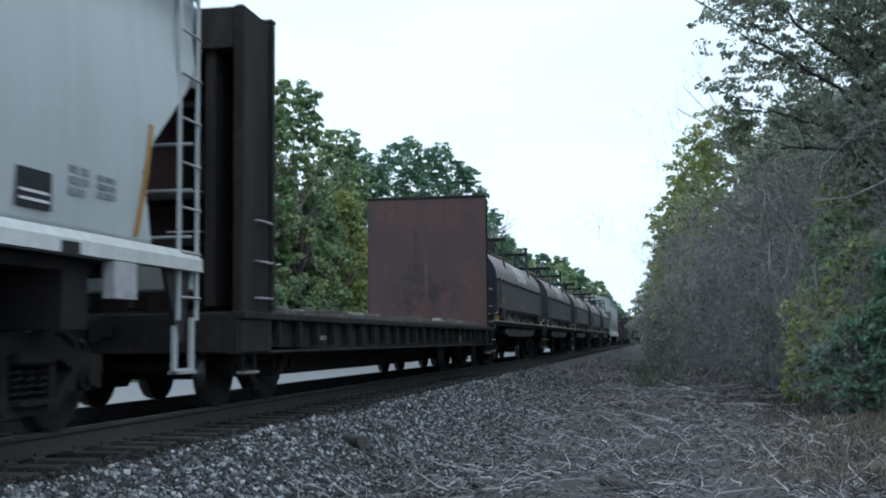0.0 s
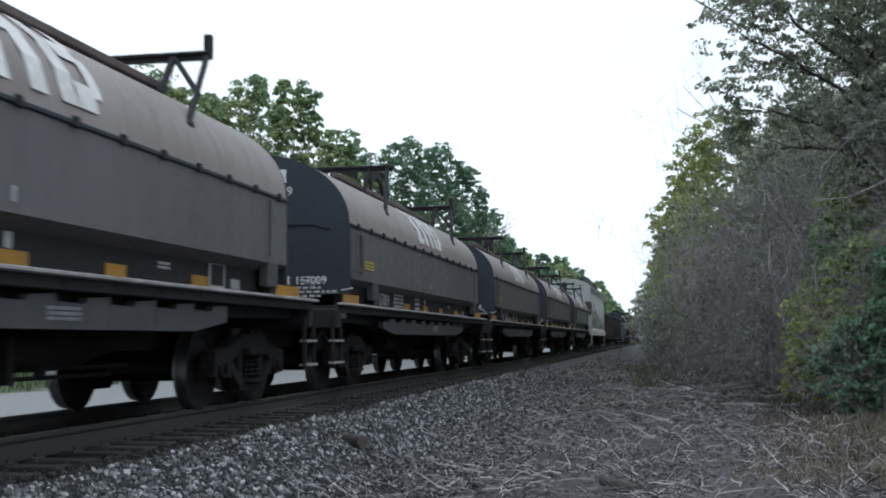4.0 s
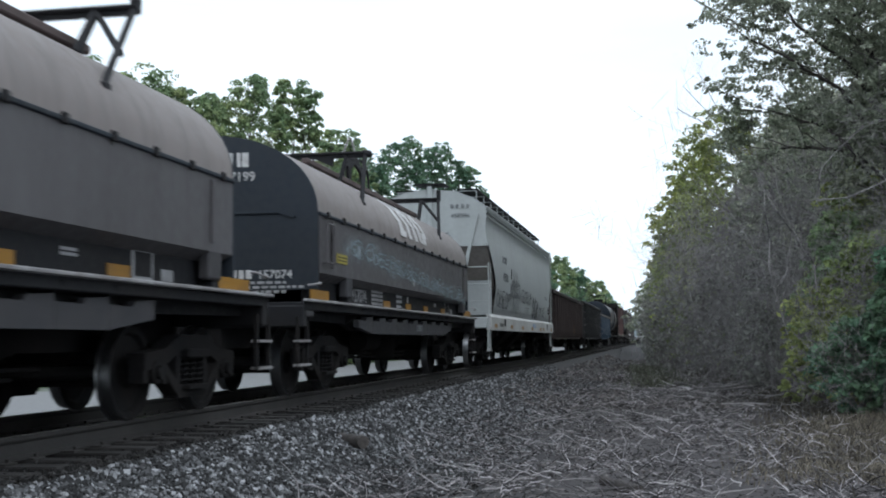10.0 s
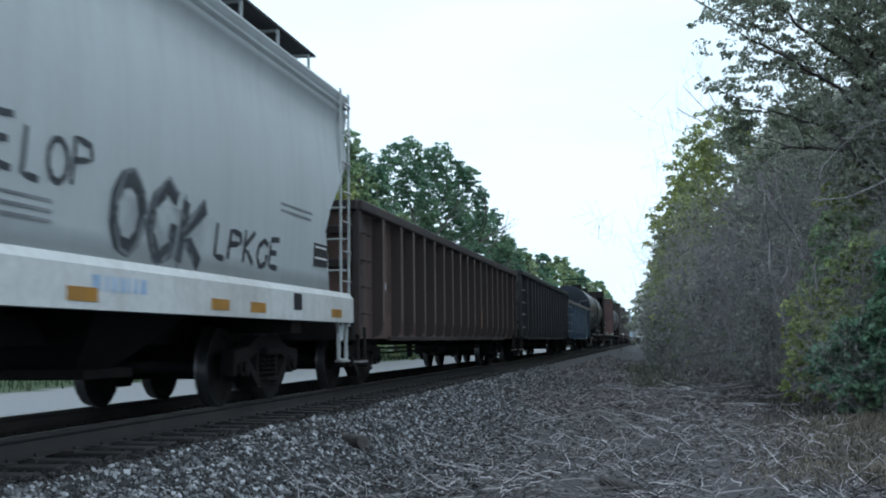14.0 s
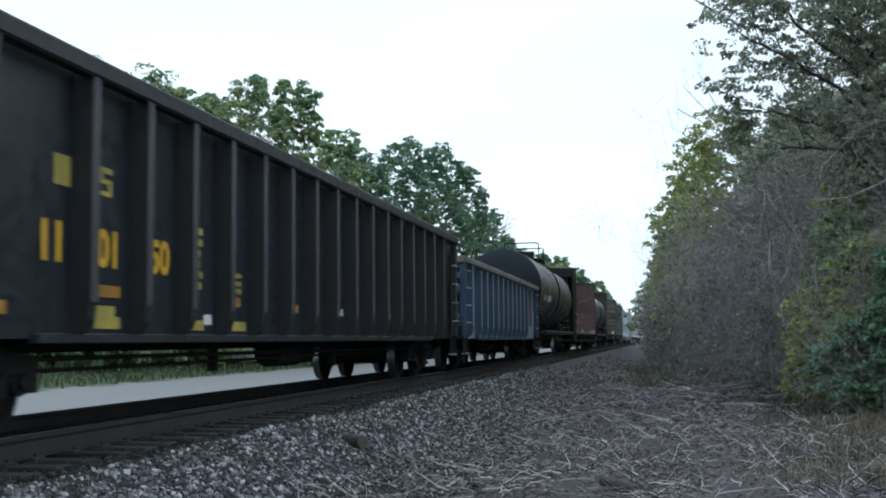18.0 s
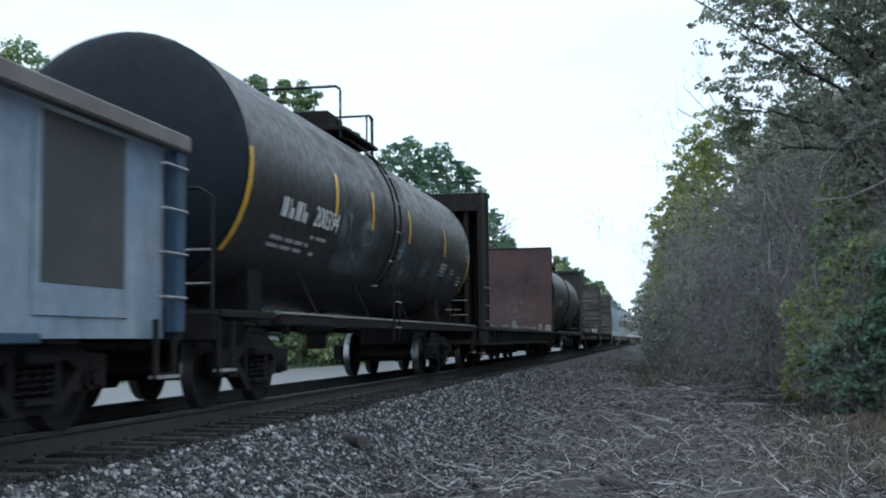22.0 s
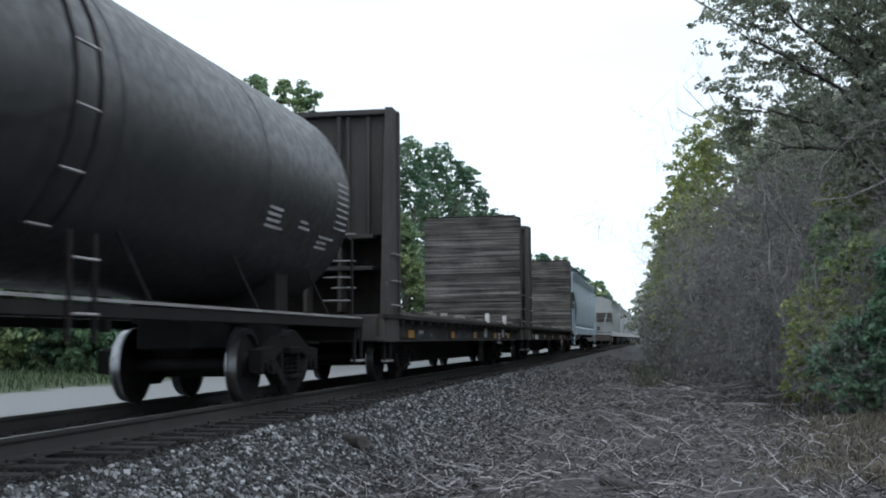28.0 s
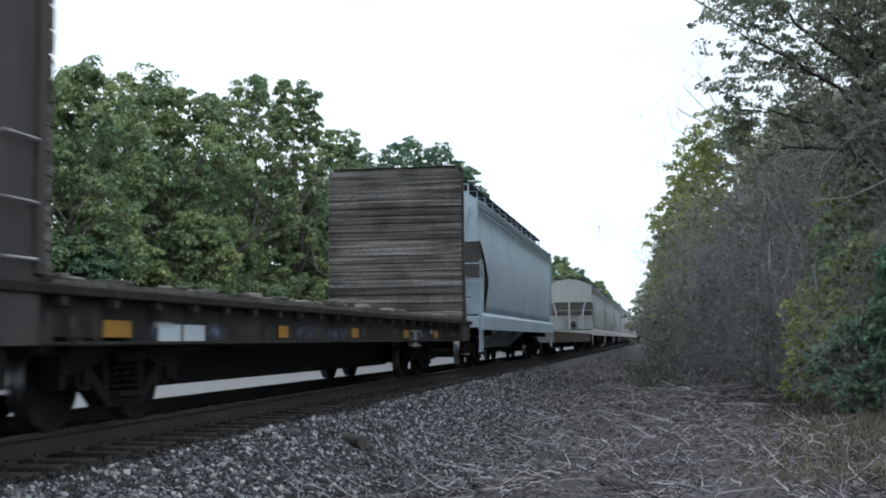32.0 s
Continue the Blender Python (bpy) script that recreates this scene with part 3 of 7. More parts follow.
def sprayed(name, car, x_at, signs, y0, y1, z0, z1, r, material, label, seed=1, drop=0.0):
    """Signs in a row along the side as flat sprayed ribbons; drop lowers the row towards its end."""
    rnd = random.Random(seed)
    s = Shape()
    w = (y1 - y0) / len(signs)
    for i, sign in enumerate(signs):
        tilt, grow_ = rnd.uniform(-0.15, 0.15), rnd.uniform(0.8, 1.1)
        low = z0 + rnd.uniform(-0.06, 0.06) * (z1 - z0) - drop * i / len(signs)
        for line in sign:
            pts = []
            for (a, b), (c, d) in zip(line, line[1:]):
                for k in range(3):
                    pts.append((a + (c - a) * k / 3, b + (d - b) * k / 3))
            pts.append(line[-1])
            pts = [(y0 + w * (i + 0.08 + (p + tilt * (q - 0.5)) * 0.8), low + q * (z1 - z0) * grow_) for p, q in pts]
            last = None
            for (ya, za), (yb, zb) in zip(pts, pts[1:]):
                d = math.hypot(yb - ya, zb - za) or 1
                ny, nz = -(zb - za) / d * r, (yb - ya) / d * r
                if last is None:
                    last = ((ya - ny, za - nz), (ya + ny, za + nz))
                nxt = ((yb - ny, zb - nz), (yb + ny, zb + nz))
                q = [last[0], nxt[0], nxt[1], last[1]]
                s.add([(x_at(z) + 0.006, y, z) for y, z in q], [(0, 1, 2, 3)])
                last = nxt
    return tagged(part(name, s, material, car), label, kind="stuff")


# ---- ground, track ----
def ground_z(x, y):
    """Height of the ground: ballast bank under the line, a shallow ditch side, road and verge beyond."""
    a = abs(x)
    bank = -0.3 if a < 1.5 else (-0.3 + (a - 1.5) * 0.4 if a < 1.75 else max(-0.2 - (a - 1.75) * 0.42, -0.82))
    if x > 3:
        bank += 0.05 * noise.noise((x * 0.35, y * 0.2, 0.0)) + 0.035 * noise.noise((x * 1.3, y * 0.9, 4.0))
        if x > 8:
            bank += min(1.2, (x - 8) * 0.06)
    elif x > 1.6:
        bank += 0.03 * noise.noise((x * 2.0, y * 1.2, 9.0))
    if x < -3:
        bank = max(bank, -0.72)
        if x < -13:
            bank += min(2.5, (-13 - x) * 0.05)
    return bank


def make_ground():
    xs = sorted(set([round(v, 2) for v in np.concatenate([np.arange(-4, 12, 0.25), np.arange(-40, -4, 1.5), np.arange(12, 45, 2.0), np.array([-2500, -900, -400, -180, -90, -60, 60, 90, 180, 400, 900, 2500])])]))
    ys = sorted(set([round(v, 2) for v in np.concatenate([np.arange(-10, 60, 0.5), np.arange(60, 160, 3.0), np.array([-2500, -600, -150, -60, -25, 180, 220, 300, 450, 700, 1200, 2500, 4500])])]))
    v = np.array([(x, y, ground_z(x, y)) for y in ys for x in xs])
    n = len(xs)
    f = np.array([(j * n + i, j * n + i + 1, (j + 1) * n + i + 1, (j + 1) * n + i) for j in range(len(ys) - 1) for i in range(n - 1)])
    ob = new("ground", fast_mesh("ground", v, f, "earth", True))
    tagged(ob, "grey-brown trackside earth with gravel road and verge", "ground", kind="structure")
    return ob


make_ground()
rng = np.random.default_rng(7)


def heights(x, y):
    return np.array([ground_z(a, b) for a, b in zip(x, y)])


# rails
track = new("track")
tagged(track, "single railway track of rusty rails on dark timber ties", "railway track", kind="structure")
RAIL = [(-0.075, -0.186), (0.075, -0.186), (0.075, -0.172), (0.018, -0.15), (0.01, -0.06), (0.03, -0.042), (0.036, -0.03), (0.036, -0.006), (0.028, 0.0), (-0.028, 0.0), (-0.036, -0.006), (-0.036, -0.03), (-0.03, -0.042), (-0.01, -0.06), (-0.018, -0.15), (-0.075, -0.172)]
for k in (-1, 1):
    rl = part("rail", Shape().prism([(x + k * 0.755, z) for x, z in RAIL], -60, 900), "rail", track, "rusty steel rail")
    part("rail_head", Shape().box(k * 0.755 - 0.026, k * 0.755 + 0.026, -60, 900, 0.0, 0.002), "railtop", rl, "polished running surface")
for i in range(150):
    y = 2.0 + i * 0.52
    t = part("tie", lambda: Shape().box(-1.36, 1.36, -0.115, 0.115, -0.36, -0.19, 0.012), "tie", track, at=(rng.uniform(-0.04, 0.05), y + rng.uniform(-0.03, 0.03), rng.uniform(-0.006, 0.006)), key="tie")
    t.rotation_euler = (0, 0, rng.uniform(-0.012, 0.012))
    if y < 35:
        for k in (-1, 1):
            part("tie_plate", lambda: Shape().box(-0.17, 0.17, -0.09, 0.09, -0.19, -0.176, 0.003).box(-0.13, -0.1, -0.05, -0.02, -0.18, -0.15).box(0.1, 0.13, 0.02, 0.05, -0.18, -0.15), "rail", t, at=(k * 0.755, 0, 0), key="tieplate")
rest = Shape()
for i in range(400):
    y = 80.0 + i * 0.52
    rest.box(-1.3, 1.3, y - 0.115, y + 0.115, -0.3, -0.19)
for i in range(110):
    rest.box(-1.3, 1.3, 1.36 - i * 0.52, 1.59 - i * 0.52, -0.36, -0.19)
tagged(part("far_ties", rest, "tie", track), kind="stuff")


# ---- scattered stones, sticks and litter ----
def scatter_solids(name, xs, ys, sizes, material, label, flat=0.7, sink=0.3, bed=None):
    """Rough eight-cornered stones, one object."""
    n = len(xs)
    base = np.array([(-1, -1, -1), (1, -1, -1), (1, 1, -1), (-1, 1, -1), (-1, -1, 1), (1, -1, 1), (1, 1, 1), (-1, 1, 1)], float)
    quad = np.array([(0, 3, 2, 1), (4, 5, 6, 7), (0, 1, 5, 4), (1, 2, 6, 5), (2, 3, 7, 6), (3, 0, 4, 7)])
    p = base[None] * rng.uniform(0.45, 1.0, (n, 8, 3))
    p *= (sizes[:, None, None] * np.array([1, 1, flat])[None, None] * rng.uniform(0.7, 1.3, (n, 1, 3))) * 0.5
    ax = rng.normal(size=(n, 3))
    ax /= np.linalg.norm(ax, axis=1)[:, None]
    an = rng.uniform(0, math.tau, n)
    K = np.zeros((n, 3, 3))
    K[:, 0, 1], K[:, 0, 2], K[:, 1, 0], K[:, 1, 2], K[:, 2, 0], K[:, 2, 1] = -ax[:, 2], ax[:, 1], ax[:, 2], -ax[:, 0], -ax[:, 1], ax[:, 0]
    Rm = np.eye(3)[None] + np.sin(an)[:, None, None] * K + (1 - np.cos(an))[:, None, None] * (K @ K)
    p = np.einsum("nij,nkj->nki", Rm, p)
    z = heights(xs, ys) if bed is None else np.full(n, bed)
    p += np.stack([xs, ys, z + sizes * (0.5 - sink) * flat], -1)[:, None]
    f = (quad[None] + 8 * np.arange(n)[:, None, None]).reshape(-1, 4)
    ob = new(name, fast_mesh(name, p.reshape(-1, 3), f, material))
    return tagged(ob, label, "gravel", kind="stuff")


n = 46000
yy = 5.5 + 38 * rng.random(n) ** 1.75
xx = 1.62 + 2.35 * rng.beta(1.0, 1.5, n) + 0.16 * np.sin(yy * 0.9)
scatter_solids("ballast_stones", xx, yy, rng.uniform(0.024, 0.062, n), "stone", "loose grey-blue ballast stones on the bank")
n = 6000
scatter_solids("trackside_stones", 1.62 + 2.6 * rng.beta(1.0, 1.5, n), rng.uniform(-9, 6, n), rng.uniform(0.03, 0.07, n), "stone", "loose grey-blue ballast stones beside the track")
# shoulder and crib stones take the dark colour that imitates under-car shade
n = 9000
yy = 4.5 + 36 * rng.random(n) ** 1.5
scatter_solids("shoulder_stones", 0.86 + 0.95 * rng.random(n) ** 0.75, yy, rng.uniform(0.03, 0.065, n), "shadestone", "ballast stones over the tie ends, coloured dark as shade", bed=-0.232)
n = 5000
yy = 4 + 40 * rng.random(n) ** 1.4
scatter_solids("crib_stones", rng.uniform(-1.3, 1.2, n), yy, rng.uniform(0.03, 0.07, n), "shadestone", "ballast stones between the ties, coloured dark as shade")


def scatter_sticks(name, xs, ys, lengths, radii, material, label, lift=0.05, tilt=0.2, bend=0.12, category="brushwood", across=0.0):
    """Bent three-sided sticks lying about, one object."""
    n, m = len(xs), 5
    turn = rng.uniform(0, math.tau, n)
    raked = rng.random(n) < across
    turn[raked] = rng.normal(0.1, 0.4, raked.sum()) + math.pi * (rng.random(raked.sum()) < 0.5)
    head = turn[:, None] + np.cumsum(rng.normal(0, bend, (n, m)), axis=1)
    step = lengths[:, None] / (m - 1)
    px = xs[:, None] + np.cumsum(np.cos(head) * step, axis=1)
    py = ys[:, None] + np.cumsum(np.sin(head) * step, axis=1)
    pitch = np.abs(rng.normal(0, tilt, (n, 1))) + rng.normal(0, tilt * 0.5, (n, m))
    pz = (heights(xs, ys) + rng.uniform(0.0, lift, n))[:, None] + np.maximum(0, np.cumsum(pitch * step, axis=1))
    dx, dy = np.cos(head[:, 2]), np.sin(head[:, 2])
    r = radii[:, None] * np.linspace(1.1, 0.5, m)[None]
    ring = []
    for k in range(3):
        a = math.tau * k / 3
        ring.append(np.stack([px - dy[:, None] * r * math.cos(a), py + dx[:, None] * r * math.cos(a), pz + r * math.sin(a) + 0.01], -1))
    v = np.stack(ring, 2)                       # n, m, 3, 3
    q = []
    for s in range(m - 1):
        for k in range(3):
            q.append((s * 3 + k, s * 3 + (k + 1) % 3, (s + 1) * 3 + (k + 1) % 3, (s + 1) * 3 + k))
    f = (np.array(q)[None] + (3 * m) * np.arange(n)[:, None, None]).reshape(-1, 4)
    ob = new(name, fast_mesh(name, v.reshape(-1, 3), f, material))
    return tagged(ob, label, category, kind="stuff")


def patchy(n, x0, x1, y0, y1, power, scale, keep=0.5):
    """Places over a strip, thinned out in patches."""
    y = y0 + (y1 - y0) * rng.random(3 * n) ** power
    x = rng.uniform(x0, x1, 3 * n)
    w = np.array([noise.noise((a * scale, b * scale * 0.6, 7.0)) for a, b in zip(x, y)]) * 0.9 + keep
    ok = np.flatnonzero(rng.random(3 * n) < w)[:n]
    return x[ok], y[ok]


xx, yy = patchy(15500, 2.9, 9.0, 6, 52, 1.6, 1.1, 0.42)
n = len(xx)
scatter_sticks("brushwood_litter", xx - 0.012 * (yy - 6), yy, 0.05 + 0.26 * rng.random(n) ** 1.7, rng.uniform(0.003, 0.0085, n), "stick", "grey cut brushwood lying over the cleared ground", 0.07, 0.4, 0.5, across=0.35)
n = 1500
scatter_sticks("trackside_brushwood", 3.2 + 6.0 * rng.random(n), rng.uniform(-9, 6.5, n), rng.uniform(0.07, 0.36, n), rng.uniform(0.004, 0.011, n), "stick", "grey cut brushwood scattered beside the track", 0.05, 0.25, 0.42)
xx, yy = patchy(650, 3.2, 8.4, 7.5, 36, 1.5, 0.8, 0.4)
n = len(xx)
scatter_sticks("cut_branches", xx, yy, 0.2 + 0.5 * rng.random(n) ** 1.5, rng.uniform(0.005, 0.011, n), "palestick", "pale crooked cut branches on the cleared ground", 0.1, 0.2, 0.42, across=0.5)
n = 95
scatter_sticks("brush_pile", 7.2 + rng.normal(0, 0.7, n), 30.5 + rng.normal(0, 3.0, n), 0.3 + 1.3 * rng.random(n) ** 2, rng.uniform(0.008, 0.024, n), "palestick", "heap of long pale cut poles before the scrub", 0.3, 0.12, 0.34, across=0.55)
xx, yy = patchy(15000, 2.5, 9.4, 6, 34, 1.5, 0.9, 0.5)
n = len(xx)
scatter_solids("leaf_litter", xx, yy, rng.uniform(0.015, 0.06, n), "chip", "brown-grey leaf litter and chips on the soil", 0.3, 0.4)
xx, yy = patchy(9000, 2.2, 7.4, 26, 85, 1.3, 0.4, 0.5)
n = len(xx)
scatter_solids("far_litter", xx, yy, rng.uniform(0.03, 0.13, n), "chip", "brown-grey litter and clods along the line", 0.35, 0.4)


def log(x, y, length, radius, turn, label):
    z = ground_z(x, y) + radius * 0.7
    sh = Shape()
    ring = []
    for k in range(7):
        yy = length * (k / 6 - 0.5)
        rr = radius * (1 + 0.12 * math.sin(k * 2.3))
        ring.append([(rr * math.cos(a) * (1 + 0.08 * math.sin(3 * a + k)), yy, rr * math.sin(a)) for a in (math.tau * i / 10 for i in range(10))])
    sh.loft(ring)
    ob = new("log", sh.mesh("log"))
    ob.data.materials.append(M["darkbark"])
    ob.matrix_world = pose(x, y, z, 0, 0, turn)
    tagged(ob, label, "log")


log(2.36, 13.05, 0.55, 0.075, 42, "short dark sawn log on the gravel")
log(5.45, 12.1, 0.8, 0.06, 27, "dark rotten log among brushwood")
log(8.05, 14.6, 0.95, 0.055, 17, "dark fallen log in dry grass")
log(8.5, 36.3, 0.9, 0.14, 50, "dark stump lying before the scrub")


def grass_blades(name, xs, ys, hmin, hmax, material, label, width=0.012):
    n = len(xs)
    h = rng.uniform(hmin, hmax, n)
    a = rng.uniform(0, math.tau, n)
    lean = rng.normal(0, 0.35, (n, 2)) * h[:, None]
    z = heights(xs, ys)
    dx, dy = np.cos(a) * width, np.sin(a) * width
    base = np.stack([xs, ys, z - 0.02], -1)
    side = np.stack([dx, dy, np.zeros(n)], -1)
    mid = base + np.stack([lean[:, 0] * 0.35, lean[:, 1] * 0.35, h * 0.6], -1)
    top = base + np.stack([lean[:, 0], lean[:, 1], h], -1)
    v = np.stack([base - side, base + side, mid + side * 0.8, mid - side * 0.8, top + side * 0.1, top - side * 0.1], 1)
    f = (np.array([(0, 1, 2, 3), (3, 2, 4, 5)])[None] + 6 * np.arange(n)[:, None, None]).reshape(-1, 4)
    ob = new(name, fast_mesh(name, v.reshape(-1, 3), f, material))
    return tagged(ob, label, "grass", kind="stuff")


n = 15000
yy = 12.5 + 9.5 * rng.random(n)
xx = 8.6 + rng.normal(0, 0.75, n) + 0.08 * (yy - 13)
keep = xx > 6.4 + 0.5 * np.sin(yy * 1.7)
grass_blades("tan_grass", xx[keep], yy[keep], 0.03, 0.2, "tangrass", "short tan dead grass beside the brushwood", 0.008)
n = 5000
yy = 36 + 30 * rng.random(n)
grass_blades("low_weeds", 6.6 - 0.02 * yy + rng.normal(0, 0.5, n), yy, 0.05, 0.28, "weed", "low grey-green weeds at the foot of the scrub", 0.02)
n = 9000
yy = 11 + 45 * rng.random(n) ** 1.5
xx = 10.6 - 0.055 * yy + rng.normal(0, 0.75, n)
grass_blades("dry_grass", xx, yy, 0.05, 0.26, "drygrass", "dry brown grass at the foot of the bushes")
n = 12000
grass_blades("verge_grass", rng.uniform(-34, -13.3, n), rng.uniform(25, 95, n), 0.1, 0.45, "greengrass", "green verge grass beyond the road", 0.03)


# ---- trees ----
def leaf_shells(centres, radii, per, size, squash=0.8, rough=0.42, up=0.35):
    """Folded leaves laid over the upper and outer skin of small round clumps; verts and quads."""
    n = len(centres) * per
    c, rr = np.repeat(centres, per, axis=0), np.repeat(radii, per)
    d = rng.normal(size=(n, 3))
    d /= np.linalg.norm(d, axis=1)[:, None]
    under = d[:, 2] < -0.3
    d[under, 2] *= -1
    p = c + d * (rr * rng.uniform(0.62, 1.1, n))[:, None] * np.array([1, 1, squash])
    nrm = d * 0.75 + np.array([0, 0, up]) + rng.normal(0, rough, (n, 3))
    nrm /= np.linalg.norm(nrm, axis=1)[:, None]
    a = np.cross(nrm, rng.normal(size=(n, 3)))
    a /= np.linalg.norm(a, axis=1)[:, None] + 1e-6
    b = np.cross(nrm, a)
    s = size * rng.uniform(0.65, 1.3, n)
    fold = nrm * (0.22 * s)[:, None]
    a *= s[:, None]
    b *= (s * 0.62)[:, None]
    v = np.stack([p - a, p + a * 0.1 + b + fold, p + a, p + a * 0.1 - b + fold], 1).reshape(-1, 3)
    return v, np.arange(n * 4).reshape(-1, 4)


def crown_clumps(rnd, seed, height, width, low, count, clumps, fine=1.0, loose=1.0):
    """Round boughs that fill a domed crown, each carrying smaller clumps on its outer side: clump centres and radii."""
    c, sp = [], []
    for k in range(count):
        u = (k + rnd.random()) / count
        R = width * rnd.uniform(0.1, 0.19)
        zz = height * low + R * 0.5 + (height * (1 - low) - R * 1.45) * u
        prof = 0.78 + 0.22 * u / 0.35 if u < 0.35 else math.sqrt(max(0.0, 1 - ((u - 0.35) / 0.68) ** 2))
        a = k * 2.4 + rnd.uniform(-0.8, 0.8)
        r = max(0.0, width * 0.5 * prof * (0.88 + 0.34 * noise.noise((math.cos(a) + seed, math.sin(a), u * 4))) - R * 0.6) * rnd.random() ** 0.4
        o = Vector((r * math.cos(a), r * math.sin(a), zz))
        way = Vector((math.cos(a) * 0.7, math.sin(a) * 0.7, 0.45))
        for q in range(max(3, clumps // count)):
            d = (Vector((rnd.gauss(0, 1), rnd.gauss(0, 1), rnd.gauss(0, 1))).normalized() + way * 0.7).normalized()
            c.append(o + d * R * loose * rnd.uniform(0.55, 1.12))
            sp.append(R * fine * rnd.uniform(0.24, 0.46))
    return np.array(c), np.array(sp)


def limb_tubes(segs, sides=5):
    """Tapered tubes for (p, q, r0, r1) segments."""
    n = len(segs)
    P = np.array([s[0] for s in segs], float)
    Q = np.array([s[1] for s in segs], float)
    R0, R1 = np.array([s[2] for s in segs]), np.array([s[3] for s in segs])
    w = Q - P
    w /= np.linalg.norm(w, axis=1)[:, None] + 1e-9
    h = np.where(np.abs(w[:, 2:3]) > 0.9, np.array([[1.0, 0, 0]]), np.array([[0, 0, 1.0]]))
    a = np.cross(w, h)
    a /= np.linalg.norm(a, axis=1)[:, None]
    b = np.cross(w, a)
    v = np.zeros((n, 2 * sides, 3))
    for k in range(sides):
        t = math.tau * k / sides
        o = math.cos(t) * a + math.sin(t) * b
        v[:, k] = P + o * R0[:, None]
        v[:, sides + k] = Q + o * R1[:, None]
    q = np.array([(k, (k + 1) % sides, sides + (k + 1) % sides, sides + k) for k in range(sides)])
    return v.reshape(-1, 3), (q[None] + 2 * sides * np.arange(n)[:, None, None]).reshape(-1, 4)


def grow(p, way, length, radius, depth, segs, tips, rnd, spread=0.6, droop=0.0):
    """A limb of three bent pieces that forks."""
    way = Vector(way).normalized()
    p = Vector(p)
    for k in range(3):
        w = (way + Vector((rnd.uniform(-1, 1), rnd.uniform(-1, 1), rnd.uniform(-0.6, 0.8) - droop)) * 0.2).normalized()
        q = p + w * length / 3
        r1 = radius * (1 - 0.16)
        segs.append((tuple(p), tuple(q), radius, r1))
        p, way, radius = q, w, r1
        if depth > 0 and k > 0:
            side = Vector((rnd.uniform(-1, 1), rnd.uniform(-1, 1), rnd.uniform(-0.3, 0.7))).normalized()
            grow(p, way * (1 - spread) + side * spread, length * rnd.uniform(0.5, 0.75), radius * 0.55, depth - 1, segs, tips, rnd, spread, droop)
    tips.append(tuple(p))
    if depth > 0:
        side = Vector((rnd.uniform(-1, 1), rnd.uniform(-1, 1), rnd.uniform(0, 0.7))).normalized()
        grow(p, way * 0.7 + side * 0.4, length * 0.65, radius * 0.75, depth - 1, segs, tips, rnd, spread, droop)


def tree(x, y, height, width, leaf, label, seed, leaves=9000, size=0.16, low=0.15, depth=3, clumps=70, boughs_n=22, name="tree", group="trees beside the line", fine=1.0, loose=1.0):
    rnd = random.Random(seed)
    z = ground_z(x, y) - 0.1
    t = new(name)
    t.location = (x, y, z)
    tagged(t, label, "tree", group)
    segs, tips = [], []
    segs.append(((0, 0, 0), (rnd.uniform(-0.2, 0.2), rnd.uniform(-0.2, 0.2), height * 0.3), 0.02 * height, 0.015 * height))
    top = segs[-1][1]
    for k in range(5):
        a = math.tau * k / 5 + rnd.uniform(-0.4, 0.4)
        grow(top, (math.cos(a) * 0.6, math.sin(a) * 0.6, rnd.uniform(0.5, 1.1)), height * rnd.uniform(0.2, 0.3), 0.009 * height, depth - 1, segs, tips, rnd)
    grow(top, (0, 0, 1), height * 0.3, 0.012 * height, depth - 1, segs, tips, rnd)
    v, f = limb_tubes(segs)
    tr = new("trunk", fast_mesh("trunk", v, f, "bark", True))
    tr.parent = t
    c, sp = crown_clumps(rnd, seed, height, width, low, boughs_n, clumps, fine, loose)
    v, f = leaf_shells(c, sp, max(8, leaves // len(c)), size)
    cr = new("crown", fast_mesh("crown", v, f, leaf))
    cr.parent = t
    return t


LEFT = [(-29.5, 47, 15.4, 11, "leaf"), (-24.2, 50, 15.7, 10.5, "leaf"), (-20.0, 48, 14.3, 9, "leaf"), (-21.0, 57, 16.1, 9.5, "leaf"), (-18.6, 58, 15.2, 8.5, "leaf"), (-17.2, 63, 17.0, 7.6, "leaf"), (-15.7, 67, 17.8, 6.8, "leaf"), (-14.6, 73, 11.6, 6.5, "yellowleaf"), (-16.6, 80, 17.6, 8.5, "leaf"), (-15.6, 70, 11.0, 7, "leaf"),
        (-17.8, 92, 17.8, 9.5, "darkleaf"), (-14.4, 88, 12.0, 7, "leaf"), (-17.3, 105, 21.6, 9.5, "darkleaf"), (-15.2, 112, 22.2, 9.5, "darkleaf"), (-13.6, 118, 20.8, 8.5, "darkleaf"), (-13.2, 130, 17.8, 8.5, "darkleaf"), (-12.6, 141, 15.0, 8.5, "darkleaf"), (-33, 58, 15, 12, "darkleaf"), (-27, 66, 15, 11, "darkleaf"), (-22.5, 44, 8.5, 8, "leaf"), (-17.2, 55, 8.0, 6.5, "leaf"), (-26.5, 42, 9, 8, "leaf"), (-21.5, 68, 13, 9, "darkleaf"), (-30.5, 43, 8, 8, "leaf"), (-19.0, 46.5, 6, 6, "darkleaf"), (-19.5, 75, 13, 9, "darkleaf")]
